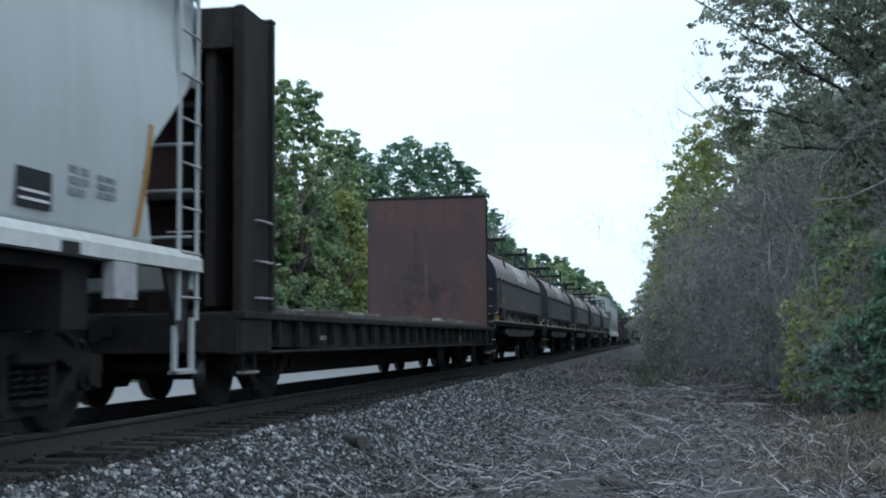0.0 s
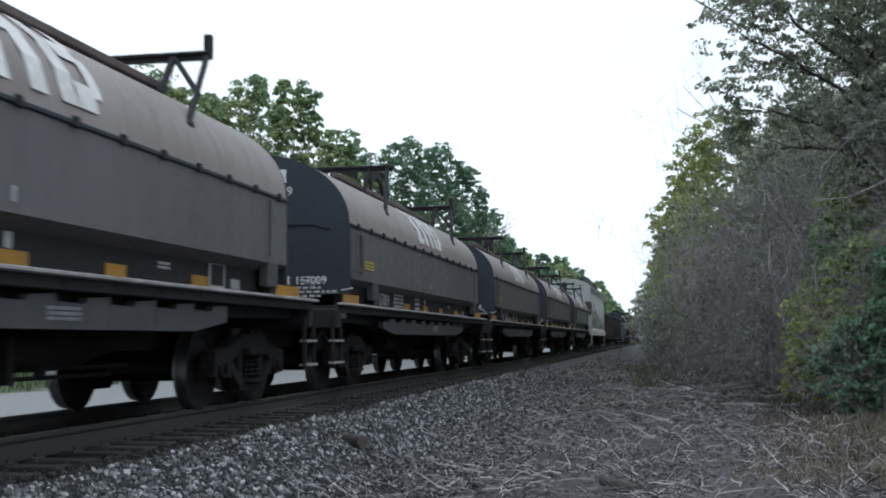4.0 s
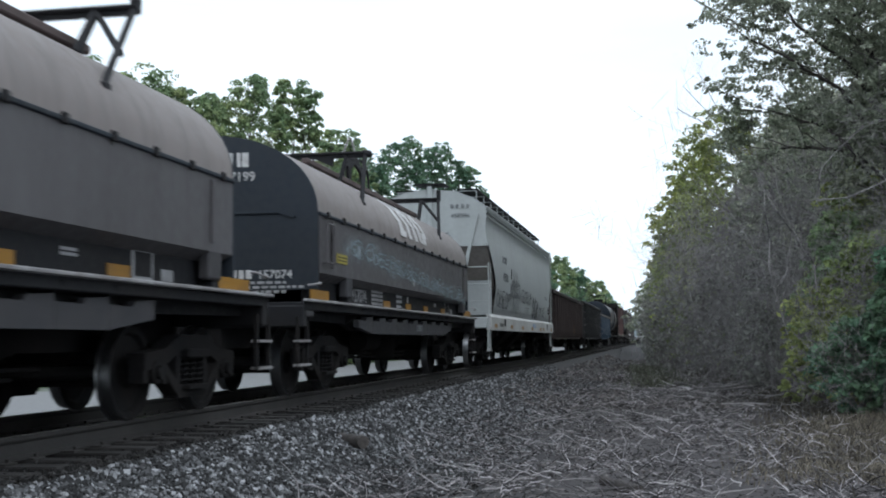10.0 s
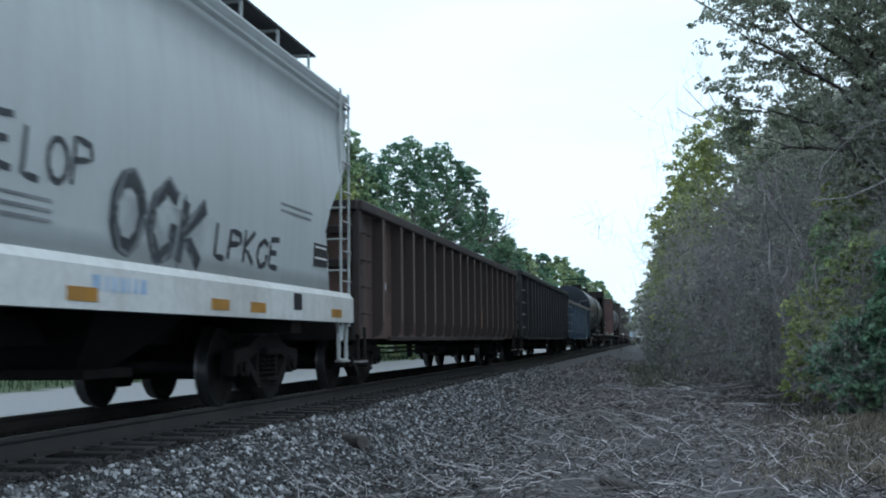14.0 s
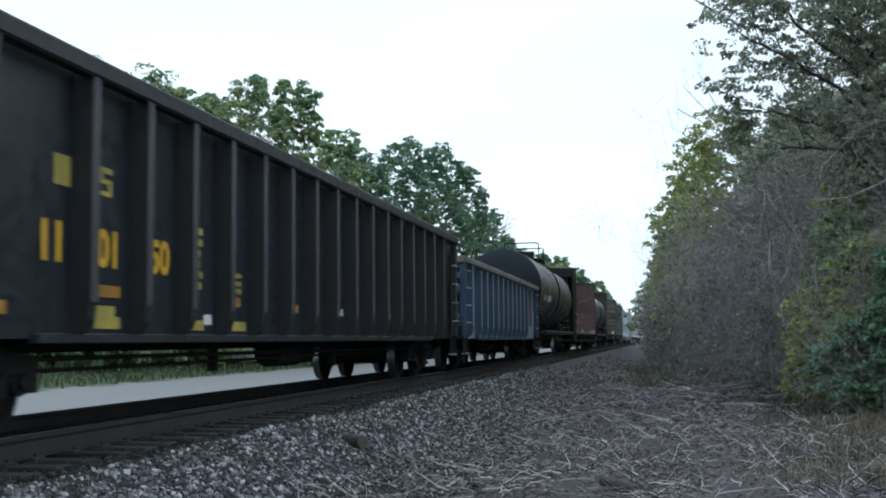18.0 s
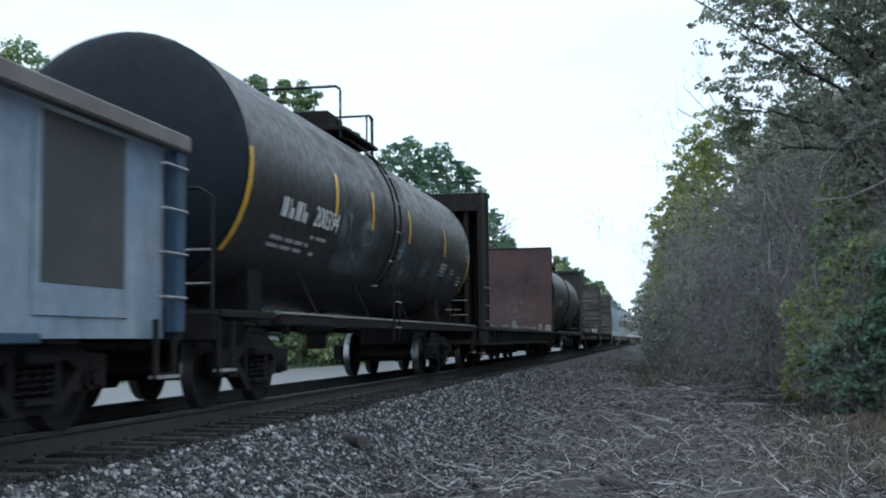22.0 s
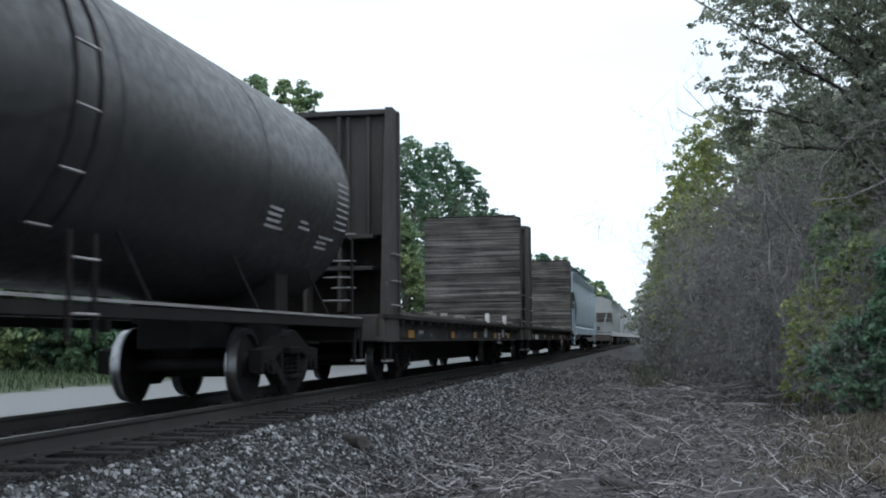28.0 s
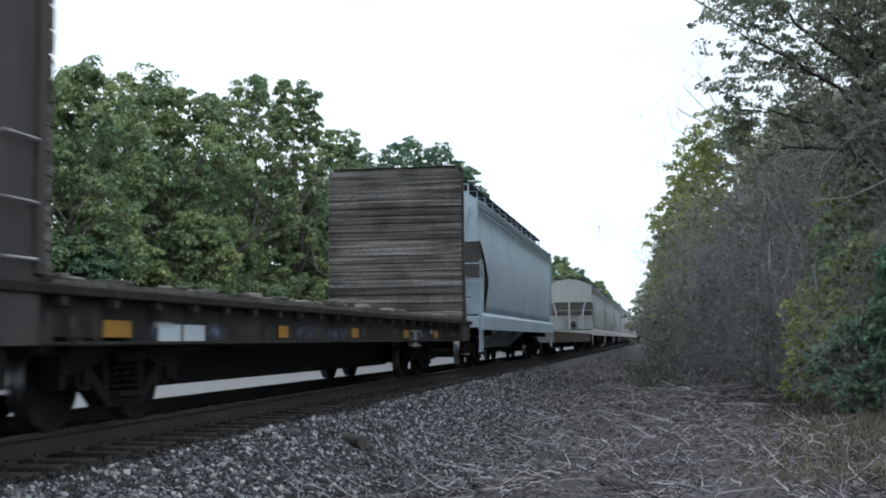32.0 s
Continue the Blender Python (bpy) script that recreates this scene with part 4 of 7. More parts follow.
for i, (x, y, h, w, leaf) in enumerate(LEFT):
    tree(x, y, h * (0.99 if y < 80 else 0.95), w * 0.95, leaf, {"leaf": "full green broad-leaved tree", "darkleaf": "tall deep green tree behind the line", "yellowleaf": "low yellow-green tree at the wood's edge"}[leaf] + " beyond the track", 100 + i, 32000 if y < 80 else 26000, 0.115 if y < 80 else 0.14, 0.0, 3, 760 if y < 80 else 950, 56 if y < 80 else 70, fine=0.9 if y < 80 else 0.8)
FARL = [(-15, 160, 14.5, 9), (-16.8, 190, 16, 11), (-16.0, 205, 17, 12), (-13.6, 225, 18, 12), (-12, 250, 17.2, 12), (-9.8, 280, 16.2, 11), (-9.2, 320, 14.5, 11), (-8.5, 370, 13, 14), (-7.6, 420, 11.5, 14), (-6, 500, 11.5, 16), (-4.5, 620, 12.5, 20), (-5, 760, 15, 26)]
for i, (x, y, h, w) in enumerate(FARL):
    tree(x, y, h, w, "leaf" if i % 2 else "darkleaf", "distant green tree along the line", 200 + i, 8000, 0.2 + y * 0.0006, 0.0, 2, 300, 40)


def bush(x, y, height, width, leaf, label, seed, leaves, twigs, size=0.07, lean=(0, 0), name="bush", dense=50):
    """Many thin bare stems with sparse leaves."""
    rnd = random.Random(seed)
    z = ground_z(x, y) - 0.05
    t = new(name)
    t.location = (x, y, z)
    tagged(t, label, "bush" if name == "bush" else "tree", "bushes and scrub beside the line")
    segs, tips = [], []
    for k in range(twigs):
        a = rnd.uniform(0, math.tau)
        r = width * 0.3 * math.sqrt(rnd.random())
        p = (r * math.cos(a), r * math.sin(a), 0)
        grow(p, (math.cos(a) * 0.2 + lean[0], math.sin(a) * 0.35 + lean[1], 1.0), height * (rnd.uniform(0.42, 0.65) if y < 55 else rnd.uniform(0.2, 0.3)), 0.0016 * height * rnd.uniform(0.6, 1.3), 2, segs, tips, rnd, 0.45)
    v, f = limb_tubes(segs, 3)
    st = tagged(new("scrub_stem", fast_mesh("scrub_stem", v, f, "twig")), kind="stuff")
    st.parent = t
    nodes = np.array([s[1] for s in segs])
    m = min(len(nodes) * 7, (4200 if leaf == "scrubleaf" else 1300) if y < 50 else 700)
    base = nodes[rng.integers(0, len(nodes), m)] + rng.normal(0, 0.3, (m, 3))
    low = rng.random(m) < 0.3
    base[low, 2] = rng.uniform(0.05, height * 0.45, low.sum())
    base[low, :2] += rng.normal(0, width * 0.18, (low.sum(), 2))
    d = rng.normal(0, 0.5, (m, 3)) + np.array([0, 0, 0.3])
    w = 0.0026 + 0.00007 * y
    v, f = limb_tubes([(p, p + q * 0.75, w, w * 0.4) for p, q in zip(base, d)], 3)
    tw = tagged(new("fine_twig", fast_mesh("fine_twig", v, f, "twig")), kind="stuff")
    tw.parent = t
    if leaves:
        c, sp = crown_clumps(rnd, seed, height * 1.02, width * (1.15 if y < 50 else 1.75), 0.0, 34 if y < 50 else 60, dense if y < 50 else 700, 1.0 if y < 50 else 0.75, 1.1)
        c[:, 0] += lean[0] * 0.3 * c[:, 2]
        v, f = leaf_shells(c, sp, max(4, leaves // len(c)), size, rough=0.5)
        lv = new("foliage", fast_mesh("foliage", v, f, leaf))
        lv.parent = t
    return t


SCRUB = {"darkleaf": "deep green leafy bush at the edge of the clearing", "yellowleaf": "yellow-green leafy bush in grey scrub", "dullleaf": "dull grey-green leafy scrub", "scrubleaf": "grey bare-twigged scrub with sparse dull leaves", "leaf": "green leafy bush beside the cleared ground", "oliveleaf": "dense olive-green tree at the wood's edge"}
RIGHT = [(9.7, 22.6, 1.9, 2.2, "darkleaf", 7000, 4), (10.7, 22.0, 3.2, 2.6, "darkleaf", 9000, 4), (9.0, 25.2, 2.6, 1.6, "yellowleaf", 1800, 6), (9.9, 26.5, 4.4, 2.6, "leaf", 8000, 3), (10.4, 28.0, 5.4, 3.0, "oliveleaf", 9000, 3), (10.0, 24.4, 3.6, 2.4, "oliveleaf", 7000, 3), (11.6, 22.5, 4.6, 3.2, "leaf", 9000, 3), (11.2, 27, 6.6, 4.4, "dullleaf", 9000, 5), (8.7, 30.5, 4.0, 2.2, "scrubleaf", 1800, 12), (9.1, 36, 6.2, 3.2, "scrubleaf", 2600, 12), (11.0, 35, 8.4, 5, "dullleaf", 8000, 10),
         (8.2, 42, 5.4, 3.0, "scrubleaf", 2600, 16), (10.8, 46, 9.4, 5, "dullleaf", 8000, 8), (9.3, 48, 7.6, 3.6, "scrubleaf", 3000, 12), (7.2, 51, 4.6, 3.0, "scrubleaf", 2600, 14), (8.3, 57, 8.8, 3.6, "oliveleaf", 14000, 2), (8.3, 68, 12.4, 3.3, "oliveleaf", 20000, 2), (9.5, 62, 13.2, 4.8, "oliveleaf", 18000, 3), (7.9, 79, 9.4, 3.6, "yellowleaf", 12000, 2), (6.6, 60, 4.0, 2.6, "scrubleaf", 3000, 12),
         (7.6, 90, 8.0, 4.2, "dullleaf", 12000, 2), (7.5, 104, 8.4, 5.0, "dullleaf", 11000, 2), (7.6, 120, 8.8, 5.6, "dullleaf", 10000, 2), (12.4, 18, 5, 4, "dullleaf", 8000, 8)]
for i, (x, y, h, w, leaf, lv, tw) in enumerate(RIGHT):
    bush(x, y, h, w, leaf, SCRUB[leaf], 300 + i, lv, tw, 0.034 + 0.00125 * y, lean=(0.1 if y < 45 else 0.03, 0), dense=260)
for i, (x, y, h, w) in enumerate([(8.0, 145, 9.5, 7), (8.2, 170, 10, 8), (8.4, 200, 11, 9), (8.8, 240, 12, 10), (9.2, 290, 13, 12), (10, 360, 15, 15), (11, 460, 17, 20)]):
    tree(x, y, h, w, "dullleaf", "distant grey-green trees along the line", 400 + i, 4500, 0.3 + y * 0.001, 0.0, 2, 150, 30)
# wood behind the scrub
WOOD = [(12.6, 31, 12.6, 6.6, 0.4), (13.4, 27, 11.5, 6.4, 0.35), (13.6, 32, 9.0, 7.0, 0.0), (10.6, 41, 9.6, 5.0, 0.1), (13.8, 37, 9.5, 8, 0.0), (12.2, 45, 11.0, 6.5, 0.05), (16.5, 25, 6.5, 8, 0.0), (12.4, 54, 12, 7, 0.0), (17, 34, 9.5, 9, 0.0), (16, 46, 11.5, 10, 0.0), (14, 58, 14, 9, 0.0), (11.9, 70, 12, 6.5, 0.0), (14, 76, 13, 9, 0.0), (11.4, 84, 11, 6.6, 0.0), (12, 98, 12, 8, 0.0), (12, 116, 12, 9, 0.0), (13.5, 135, 13, 10, 0.0), (20, 28, 8.5, 10, 0.0), (15.2, 18.5, 6, 7, 0.0), (20.5, 40, 10, 11, 0.0)]
for i, (x, y, h, w, lo) in enumerate(WOOD):
    tree(x, y, h, w, "dullleaf", "tall thinly leaved grey-green tree behind the scrub", 500 + i, 15000 if y < 60 else 11000, 0.05 + 0.0009 * y, lo, 4 if y < 45 else 3, 420, 44)


def edge_oak(x, y, limbs, label, seed, leaf, clumps, leaves, size):
    """A tree whose dark crooked limbs reach out over the clearing, with leaf clumps and gaps between them."""
    rnd = random.Random(seed)
    t = new("tree")
    t.location = (x, y, ground_z(x, y) - 0.1)
    tagged(t, label, "tree", "trees beside the line")
    base = Vector(t.location)
    bole = [(0, 0, 0), (0.12, 0.1, 2.2), (0.0, 0.2, 4.4), (-0.1, 0.2, 6.0)]
    segs, tips = [(p, q, 0.17 - 0.03 * k, 0.14 - 0.03 * k) for k, (p, q) in enumerate(zip(bole, bole[1:]))], []
    for limb in limbs:
        pts = [Vector(p) - base for p in limb]
        r = 0.065
        for p, q in zip(pts, pts[1:]):
            for k in range(3):
                a, b = p.lerp(q, k / 3), p.lerp(q, (k + 1) / 3) + Vector((rnd.uniform(-0.05, 0.05), 0, rnd.uniform(-0.05, 0.05)))
                if k == 2:
                    b = q
                segs.append((tuple(a), tuple(b), r, r * 0.88))
                r *= 0.88
                side = Vector((rnd.uniform(-1, 1), rnd.uniform(-1, 1), rnd.uniform(-0.5, 1))).normalized()
                grow(b, (q - p).normalized() * 0.5 + side * 0.6, rnd.uniform(0.5, 1.0), r * 0.45, 1, segs, tips, rnd, 0.5)
        tips.append(tuple(pts[-1]))
    v, f = limb_tubes(segs, 6)
    tr = new("trunk", fast_mesh("trunk", v, f, "darkbark", True))
    tr.parent = t
    tips = [p for p in tips if p[2] > 3.5]
    pick = [tips[rnd.randrange(len(tips))] for k in range(clumps)]
    c = np.array(pick) + rng.normal(0, 0.26, (clumps, 3))
    v, f = leaf_shells(c, rng.uniform(0.07, 0.22, clumps), leaves // clumps, size, 0.7, 0.6)
    cr = new("crown", fast_mesh("crown", v, f, leaf))
    cr.parent = t


edge_oak(11.6, 27.0, [[(11.5, 27.2, 4.6), (10.2, 26.4, 6.7), (9.0, 26.0, 7.6), (8.4, 26.0, 8.5)], [(11.4, 27.2, 4.2), (10.0, 26.8, 6.3), (8.8, 26.4, 7.0), (7.9, 26.2, 7.45)], [(11.5, 27.2, 5.0), (10.8, 26.6, 7.0), (10.0, 26.2, 8.2), (9.6, 26.0, 9.2)], [(11.6, 27.2, 5.4), (11.5, 26.6, 7.2), (11.2, 26.2, 8.6), (11.0, 26.2, 9.6)], [(11.4, 27.2, 3.8), (9.8, 27.4, 5.5), (8.6, 27.6, 6.0), (7.9, 27.8, 6.1)], [(11.5, 27.2, 4.6), (11.0, 26.0, 6.2), (10.3, 25.4, 6.9), (9.4, 25.0, 7.7)], [(11.7, 27.2, 5.0), (12.0, 26.6, 7.0), (12.2, 26.2, 8.8)], [(11.3, 27.2, 3.6), (10.2, 27.6, 5.0), (9.0, 28.0, 5.2), (8.3, 28.2, 5.0)], [(11.5, 27.2, 5.2), (10.6, 27.8, 7.4), (10.2, 28.2, 8.8), (9.4, 28.4, 9.8)]],
         "leaning dark-limbed tree with sparse broad leaves against the sky", 77, "oakleaf", 1700, 42000, 0.046)
edge_oak(13.4, 24.0, [[(13.3, 24.2, 4.0), (12.0, 24.0, 5.8), (11.0, 23.8, 6.8), (10.2, 23.8, 7.6)], [(13.3, 24.2, 4.4), (12.4, 24.0, 6.4), (11.6, 23.8, 7.8)], [(13.3, 24.2, 3.6), (12.0, 24.0, 4.8), (10.9, 23.8, 5.2)], [(13.4, 24.2, 4.4), (13.0, 24.0, 6.6), (12.4, 23.8, 8.2)], [(13.3, 24.2, 5.0), (11.9, 24.6, 7.4), (11.0, 24.8, 8.6)], [(13.3, 24.2, 4.0), (11.6, 24.6, 6.2), (10.6, 24.8, 6.4)]],
         "dark-limbed tree with sparse broad leaves above the scrub", 78, "oakleaf", 1150, 29000, 0.045)


def dead_sapling(x, y, height, seed, lean, label):
    rnd = random.Random(seed)
    t = new("dead_sapling")
    t.location = (x, y, ground_z(x, y) - 0.05)
    tagged(t, label, "tree", "bushes and scrub beside the line")
    segs, tips = [], []
    grow((0, 0, 0), (lean, 0, 1), height * 0.7, 0.0075 * height, 2, segs, tips, rnd, 0.5)
    v, f = limb_tubes(segs, 5)
    st = new("trunk", fast_mesh("trunk", v, f, "palestick", True))
    st.parent = t


for i, (x, y, h, lean) in enumerate([(8.7, 39, 4.6, -0.1), (8.9, 38, 4.0, 0.15), (9.2, 27.5, 4.6, -0.25), (9.6, 25, 4.4, -0.1), (7.9, 47, 4.5, -0.1), (8.9, 33, 4.5, 0.1)]):
    dead_sapling(x, y, h, 600 + i, lean, "pale bare dead sapling in the scrub")


def bare_bough(points, radius, seed, label, material="palestick", depth=1):
    """A bare crooked bough with side twigs, along the given bends."""
    rnd = random.Random(seed)
    base = Vector(points[0])
    t = new("bare_bough")
    t.location = base
    tagged(t, label, "branch", "bare boughs in the scrub")
    segs, tips, r = [], [], radius
    for p, q in zip(points, points[1:]):
        p, q = Vector(p) - base, Vector(q) - base
        for k in range(3):
            a, b = p.lerp(q, k / 3), p.lerp(q, (k + 1) / 3)
            segs.append((tuple(a), tuple(b), r, r * 0.9))
            r *= 0.9
            side = Vector((rnd.uniform(-1, 1), rnd.uniform(-0.6, 0.6), rnd.uniform(-0.4, 1))).normalized()
            grow(b, (q - p).normalized() * 0.5 + side * 0.6, rnd.uniform(0.35, 0.8), r * 0.45, depth, segs, tips, rnd, 0.5)
    v, f = limb_tubes(segs, 5)
    st = new("limb", fast_mesh("limb", v, f, material, True))
    st.parent = t


bare_bough([(11.4, 24.2, 0.5), (10.9, 24.4, 2.6), (10.5, 24.6, 3.9), (9.75, 24.7, 3.58), (8.9, 24.8, 3.56)], 0.04, 71, "pale bare dead bough reaching out of the scrub")
bare_bough([(11.8, 24.2, 2.0), (10.9, 24.4, 5.2), (10.1, 24.6, 5.05), (9.6, 24.7, 4.6), (9.25, 24.8, 4.2), (9.15, 24.8, 3.6)], 0.034, 72, "pale bare forked bough in the scrub")
for k, (px, pz) in enumerate(((6.75, 8.3), (6.6, 7.6), (7.2, 8.7), (6.9, 6.9))):
    bare_bough([(9.6, 35.5, 4.6), (8.6, 35.2, 5.6 + 0.2 * k), ((8.2 + px) / 2, 35.0, (pz + 6.0) / 2 + 0.3), (px, 35.0, pz)], 0.022, 75 + k, "bare grey twiggy branch against the sky", "twig", 3)


# ---- beyond the road ----
def verge_things():
    b = new("timber_barrier", Shape().box(-22.1, -18.7, 52.9, 53.1, 0.2, 0.42, 0.03).box(-21.6, -21.4, 52.95, 53.05, -0.8, 0.2).box(-19.3, -19.1, 52.95, 53.05, -0.8, 0.2).mesh("timber_barrier"))
    b.data.materials.append(M["paletimber"])
    tagged(b, "pale timber barrier beam on posts beyond the road", "barrier")
    for x in (-16.15, -15.75):
        p = new("marker_post", Shape().box(x - 0.06, x + 0.06, 55.4, 55.52, -0.8, 0.75, 0.02).mesh("marker_post"))
        p.data.materials.append(M["postyellow"])
        tagged(p, "short yellow marker post beside the road", "post", "yellow marker posts")
    h = new("shed")
    h.location = (-17.35, 62.5, -0.62)
    tagged(h, "pale blue-white metal shed at the wood's edge", "shed")
    part("wall", Shape().box(-1.4, 1.4, 0, 2.2, 0.3, 1.75, 0.02), "palepanel", h)
    for k in range(9):
        part("wall_rib", Shape().box(-1.3 + k * 0.325 - 0.02, -1.3 + k * 0.325 + 0.02, -0.03, 0.0, 0.32, 1.74), "palepanel", h)
    part("roof", Shape().prism([(-1.5, 1.75), (1.5, 1.75), (1.5, 1.85), (-1.5, 2.05)], -0.1, 2.3), "frame", h)
    part("base", Shape().box(-1.35, 1.35, 0.05, 2.15, 0.0, 0.3), "grime", h)


verge_things()

# overhead cable at the edge of the wood
cb = Shape()
cb.tube([(-1.12, 28.0, 14.02), (6.88, 27.0, 8.59), (7.44, 27.0, 8.21), (8.11, 27.0, 7.75)], 0.016, 5)
ob = new("overhead_cable", cb.mesh("overhead_cable"))
ob.data.materials.append(M["cable"])
tagged(ob, "dark overhead cable running into the trees", "cable")


# ---- rolling stock ----
def arc_section(half, z_side, z_top, n=14, power=2.0):
    """Outline of a rounded cover over its side height, from the +x side to the -x side."""
    pts = []
    for i in range(n + 1):
        a = math.pi * i / n
        c, s = math.cos(a), math.sin(a)
        pts.append((half * math.copysign(abs(c) ** (2 / power), c), z_side + (z_top - z_side) * abs(s) ** (2 / power)))
    return pts


def coil_car(place, number):
    """Front of the cover at -5.95, rear at +5.95 from the middle; platforms beyond."""
    car = thing("coil_car", "grey-brown steel coil car with rounded lift-off cover", "freight car", "coil cars of the train", place)
    f, r = -5.95, 5.95
    W = 1.53
    body = part("trough", Shape().prism([(-W, 1.64), (-W + 0.2, 1.54), (W - 0.2, 1.54), (W, 1.64), (W, 2.4), (-W, 2.4)], f + 0.03, r - 0.03), "coil_side", car, "dark grey cradle side of the cover")
    for y in (f + 0.6, r - 0.6):
        part("corner_post", Shape().box(W, W + 0.03, y - 0.03, y + 0.03, 1.72, 2.36, 0.008), "coil_side", car)
        part("corner_post", Shape().box(-W - 0.03, -W, y - 0.03, y + 0.03, 1.72, 2.36, 0.008), "coil_side", car)
    sec = arc_section(W - 0.01, 2.44, 3.5, 22, 2.05)
    hood = Shape()
    hood.loft([[(x, y, z) for x, z in sec] for y in (f, r)], closed=False, cap=False)
    hood.add([(x, f, z) for x, z in sec], [tuple(range(len(sec)))])
    hood.add([(x, r, z) for x, z in sec], [tuple(range(len(sec)))])
    hood = part("hood", hood, "coil", car, "dusty grey-brown rounded hood")
    seam = part("seam", Shape().box(W - 0.01, W + 0.025, f, r, 2.395, 2.44, 0.01).box(-W - 0.025, -W + 0.01, f, r, 2.395, 2.44, 0.01), "navy", car)
    n = 15
    for i in range(n):
        y = f + 0.35 + i * (r - f - 0.7) / (n - 1)
        part("seam_clip", lambda: Shape().box(0, 0.035, -0.04, 0.04, -0.045, 0.045, 0.008), "frame", seam, at=(W + 0.01, y, 2.42), key="seam_clip")
    for y, d in ((f - 0.012, -1), (r + 0.012, 1)):
        end = [(x, z) for x, z in sec] + [(-W, 1.42), (W, 1.42)]
        e = part("end_sheet", Shape().prism(end, y - 0.02, y + 0.02), "navy", car, "dark slate-blue end sheet")
        rib = [min(y + d * 0.02, y + d * 0.05), max(y + d * 0.02, y + d * 0.05)]
        bend = Shape().box(-1.15, 1.0, *rib, 2.425, 2.455, 0.006)
        for k in (-1, 1):
            bend.prism([(k * 1.0, 2.425), (k * 1.2, 2.36), (k * 1.22, 2.385), (k * 1.0, 2.455)], *rib)
        part("end_rib", bend, "navy", e)
    # markings on the leading end, too fine to read, and the fleet number
    y = f - 0.036
    for x0, x1, z0, z1 in ((0.02, 0.09, 3.06, 3.25), (0.15, 0.2, 3.06, 3.25), (0.3, 0.35, 3.06, 3.25), (0.41, 0.46, 3.06, 3.25), (0.48, 0.57, 3.06, 3.25)):
        part("end_mark", Shape().box(x0, x1, y - 0.004, y, z0, z1), "white", car, "white block mark")
    rnd = random.Random(4)
    mk = Shape()
    for zz, w0, w1 in ((1.5, 0.24, 1.08), (1.44, 0.24, 1.28), (1.38, 0.4, 1.05)):
        x = w0
        while x < w1:
            w = rnd.uniform(0.03, 0.1)
            mk.box(x, x + w, y - 0.004, y, zz, zz + 0.034)
            x += w + 0.03
    tagged(part("end_writing", mk, "dimwhite", car), "fine white stencilled data", kind="stuff")
    digits("stock_number", car, "000-157199", -0.2, y - 0.004, 2.87, 0.18, "white", "white stock number", rz=0)
    digits("fleet_number", car, number, 0.7, y - 0.004, 1.57, 0.16, "white", "white fleet number", rz=0)
    for x0, x1 in ((0.38, 0.41), (0.44, 0.51), (0.54, 0.62)):
        part("end_mark", Shape().box(x0, x1, y - 0.004, y, 1.57, 1.685), "white", car, "white block mark")
    # white block mark on the hood's flank
    for k, (y0, y1, t0, t1) in enumerate(((-0.62, -0.34, 0.0, 1.0), (-0.74, -0.22, 0.9, 1.0), (-0.74, -0.22, 0.0, 0.1), (-0.02, 0.22, 0.0, 1.0), (0.22, 0.5, 0.42, 0.58), (0.5, 0.74, 0.0, 1.0), (0.94, 1.18, 0.0, 1.0), (1.18, 1.5, 0.0, 0.2), (1.18, 1.5, 0.4, 0.58), (1.18, 1.48, 0.82, 1.0), (1.44, 1.62, 0.12, 0.46), (1.42, 1.6, 0.54, 0.88))):
        y0, y1 = y0 - 0.28, y1 - 0.28
        s = Shape()
        a0, a1 = 0.1 + 1.02 * t0, 0.1 + 1.02 * t1
        ring = []
        for i in range(5):
            a = a0 + (a1 - a0) * i / 4
            c, sn = math.cos(a), math.sin(a)
            x, z = (W - 0.01) * c ** (2 / 2.05), 2.44 + 1.06 * sn ** (2 / 2.05)
            ring.append((x + 0.012, z + 0.008))
        for i in range(4):
            s.add([(ring[i][0], y0, ring[i][1]), (ring[i][0], y1, ring[i][1]), (ring[i + 1][0], y1, ring[i + 1][1]), (ring[i + 1][0], y0, ring[i + 1][1])], [(0, 1, 2, 3)])
        part("hood_mark", s, "white", hood, "large worn white block mark")
    # lifting frames and stacking rails
    for y, rear in ((-2.08, False), (4.35, True)):
        up = 3.83
        beam = Shape().box(-1.2, 1.2, y - 0.06, y + 0.06, up, up + 0.04, 0.01).box(-1.2, 1.2, y - 0.015, y + 0.015, up - 0.06, up)
        if not rear:
            for k in (-1, 1):
                beam.cyl((k * 1.14, y - 0.05, up), (k * 1.24, y + 0.05, up), 0.06, 8)
        fr = part("lifting_frame", beam, "frame", car, "black steel lifting frame")
        for k in (-1, 1):
            part("strut", Shape().cyl((k * 1.36, y - 0.98, 2.88), (k * 1.16, y, up), 0.036, 6), "frame", fr)
            part("foot_plate", Shape().box(k * 1.36 - 0.05, k * 1.36 + 0.05, y - 1.06, y - 0.92, 2.85, 2.91, 0.01), "frame", fr)
            if rear:
                part("stub", Shape().box(k * 1.17 - 0.04, k * 1.17 + 0.04, y - 0.04, y + 0.06, up - 0.04, up + 0.22, 0.01), "frame", fr)
                part("strut", Shape().cyl((k * 0.8, y - 0.4, 3.34), (k * 0.78, y, up), 0.045, 6), "frame", fr)
                part("brace", Shape().cyl((k * 0.78, y, up), (k * 1.27, y - 0.48, 3.28), 0.032, 6), "frame", fr)
            else:
                part("strut", Shape().cyl((k * 0.8, y - 0.3, 3.3), (k * 0.84, y, up), 0.032, 6), "frame", fr)
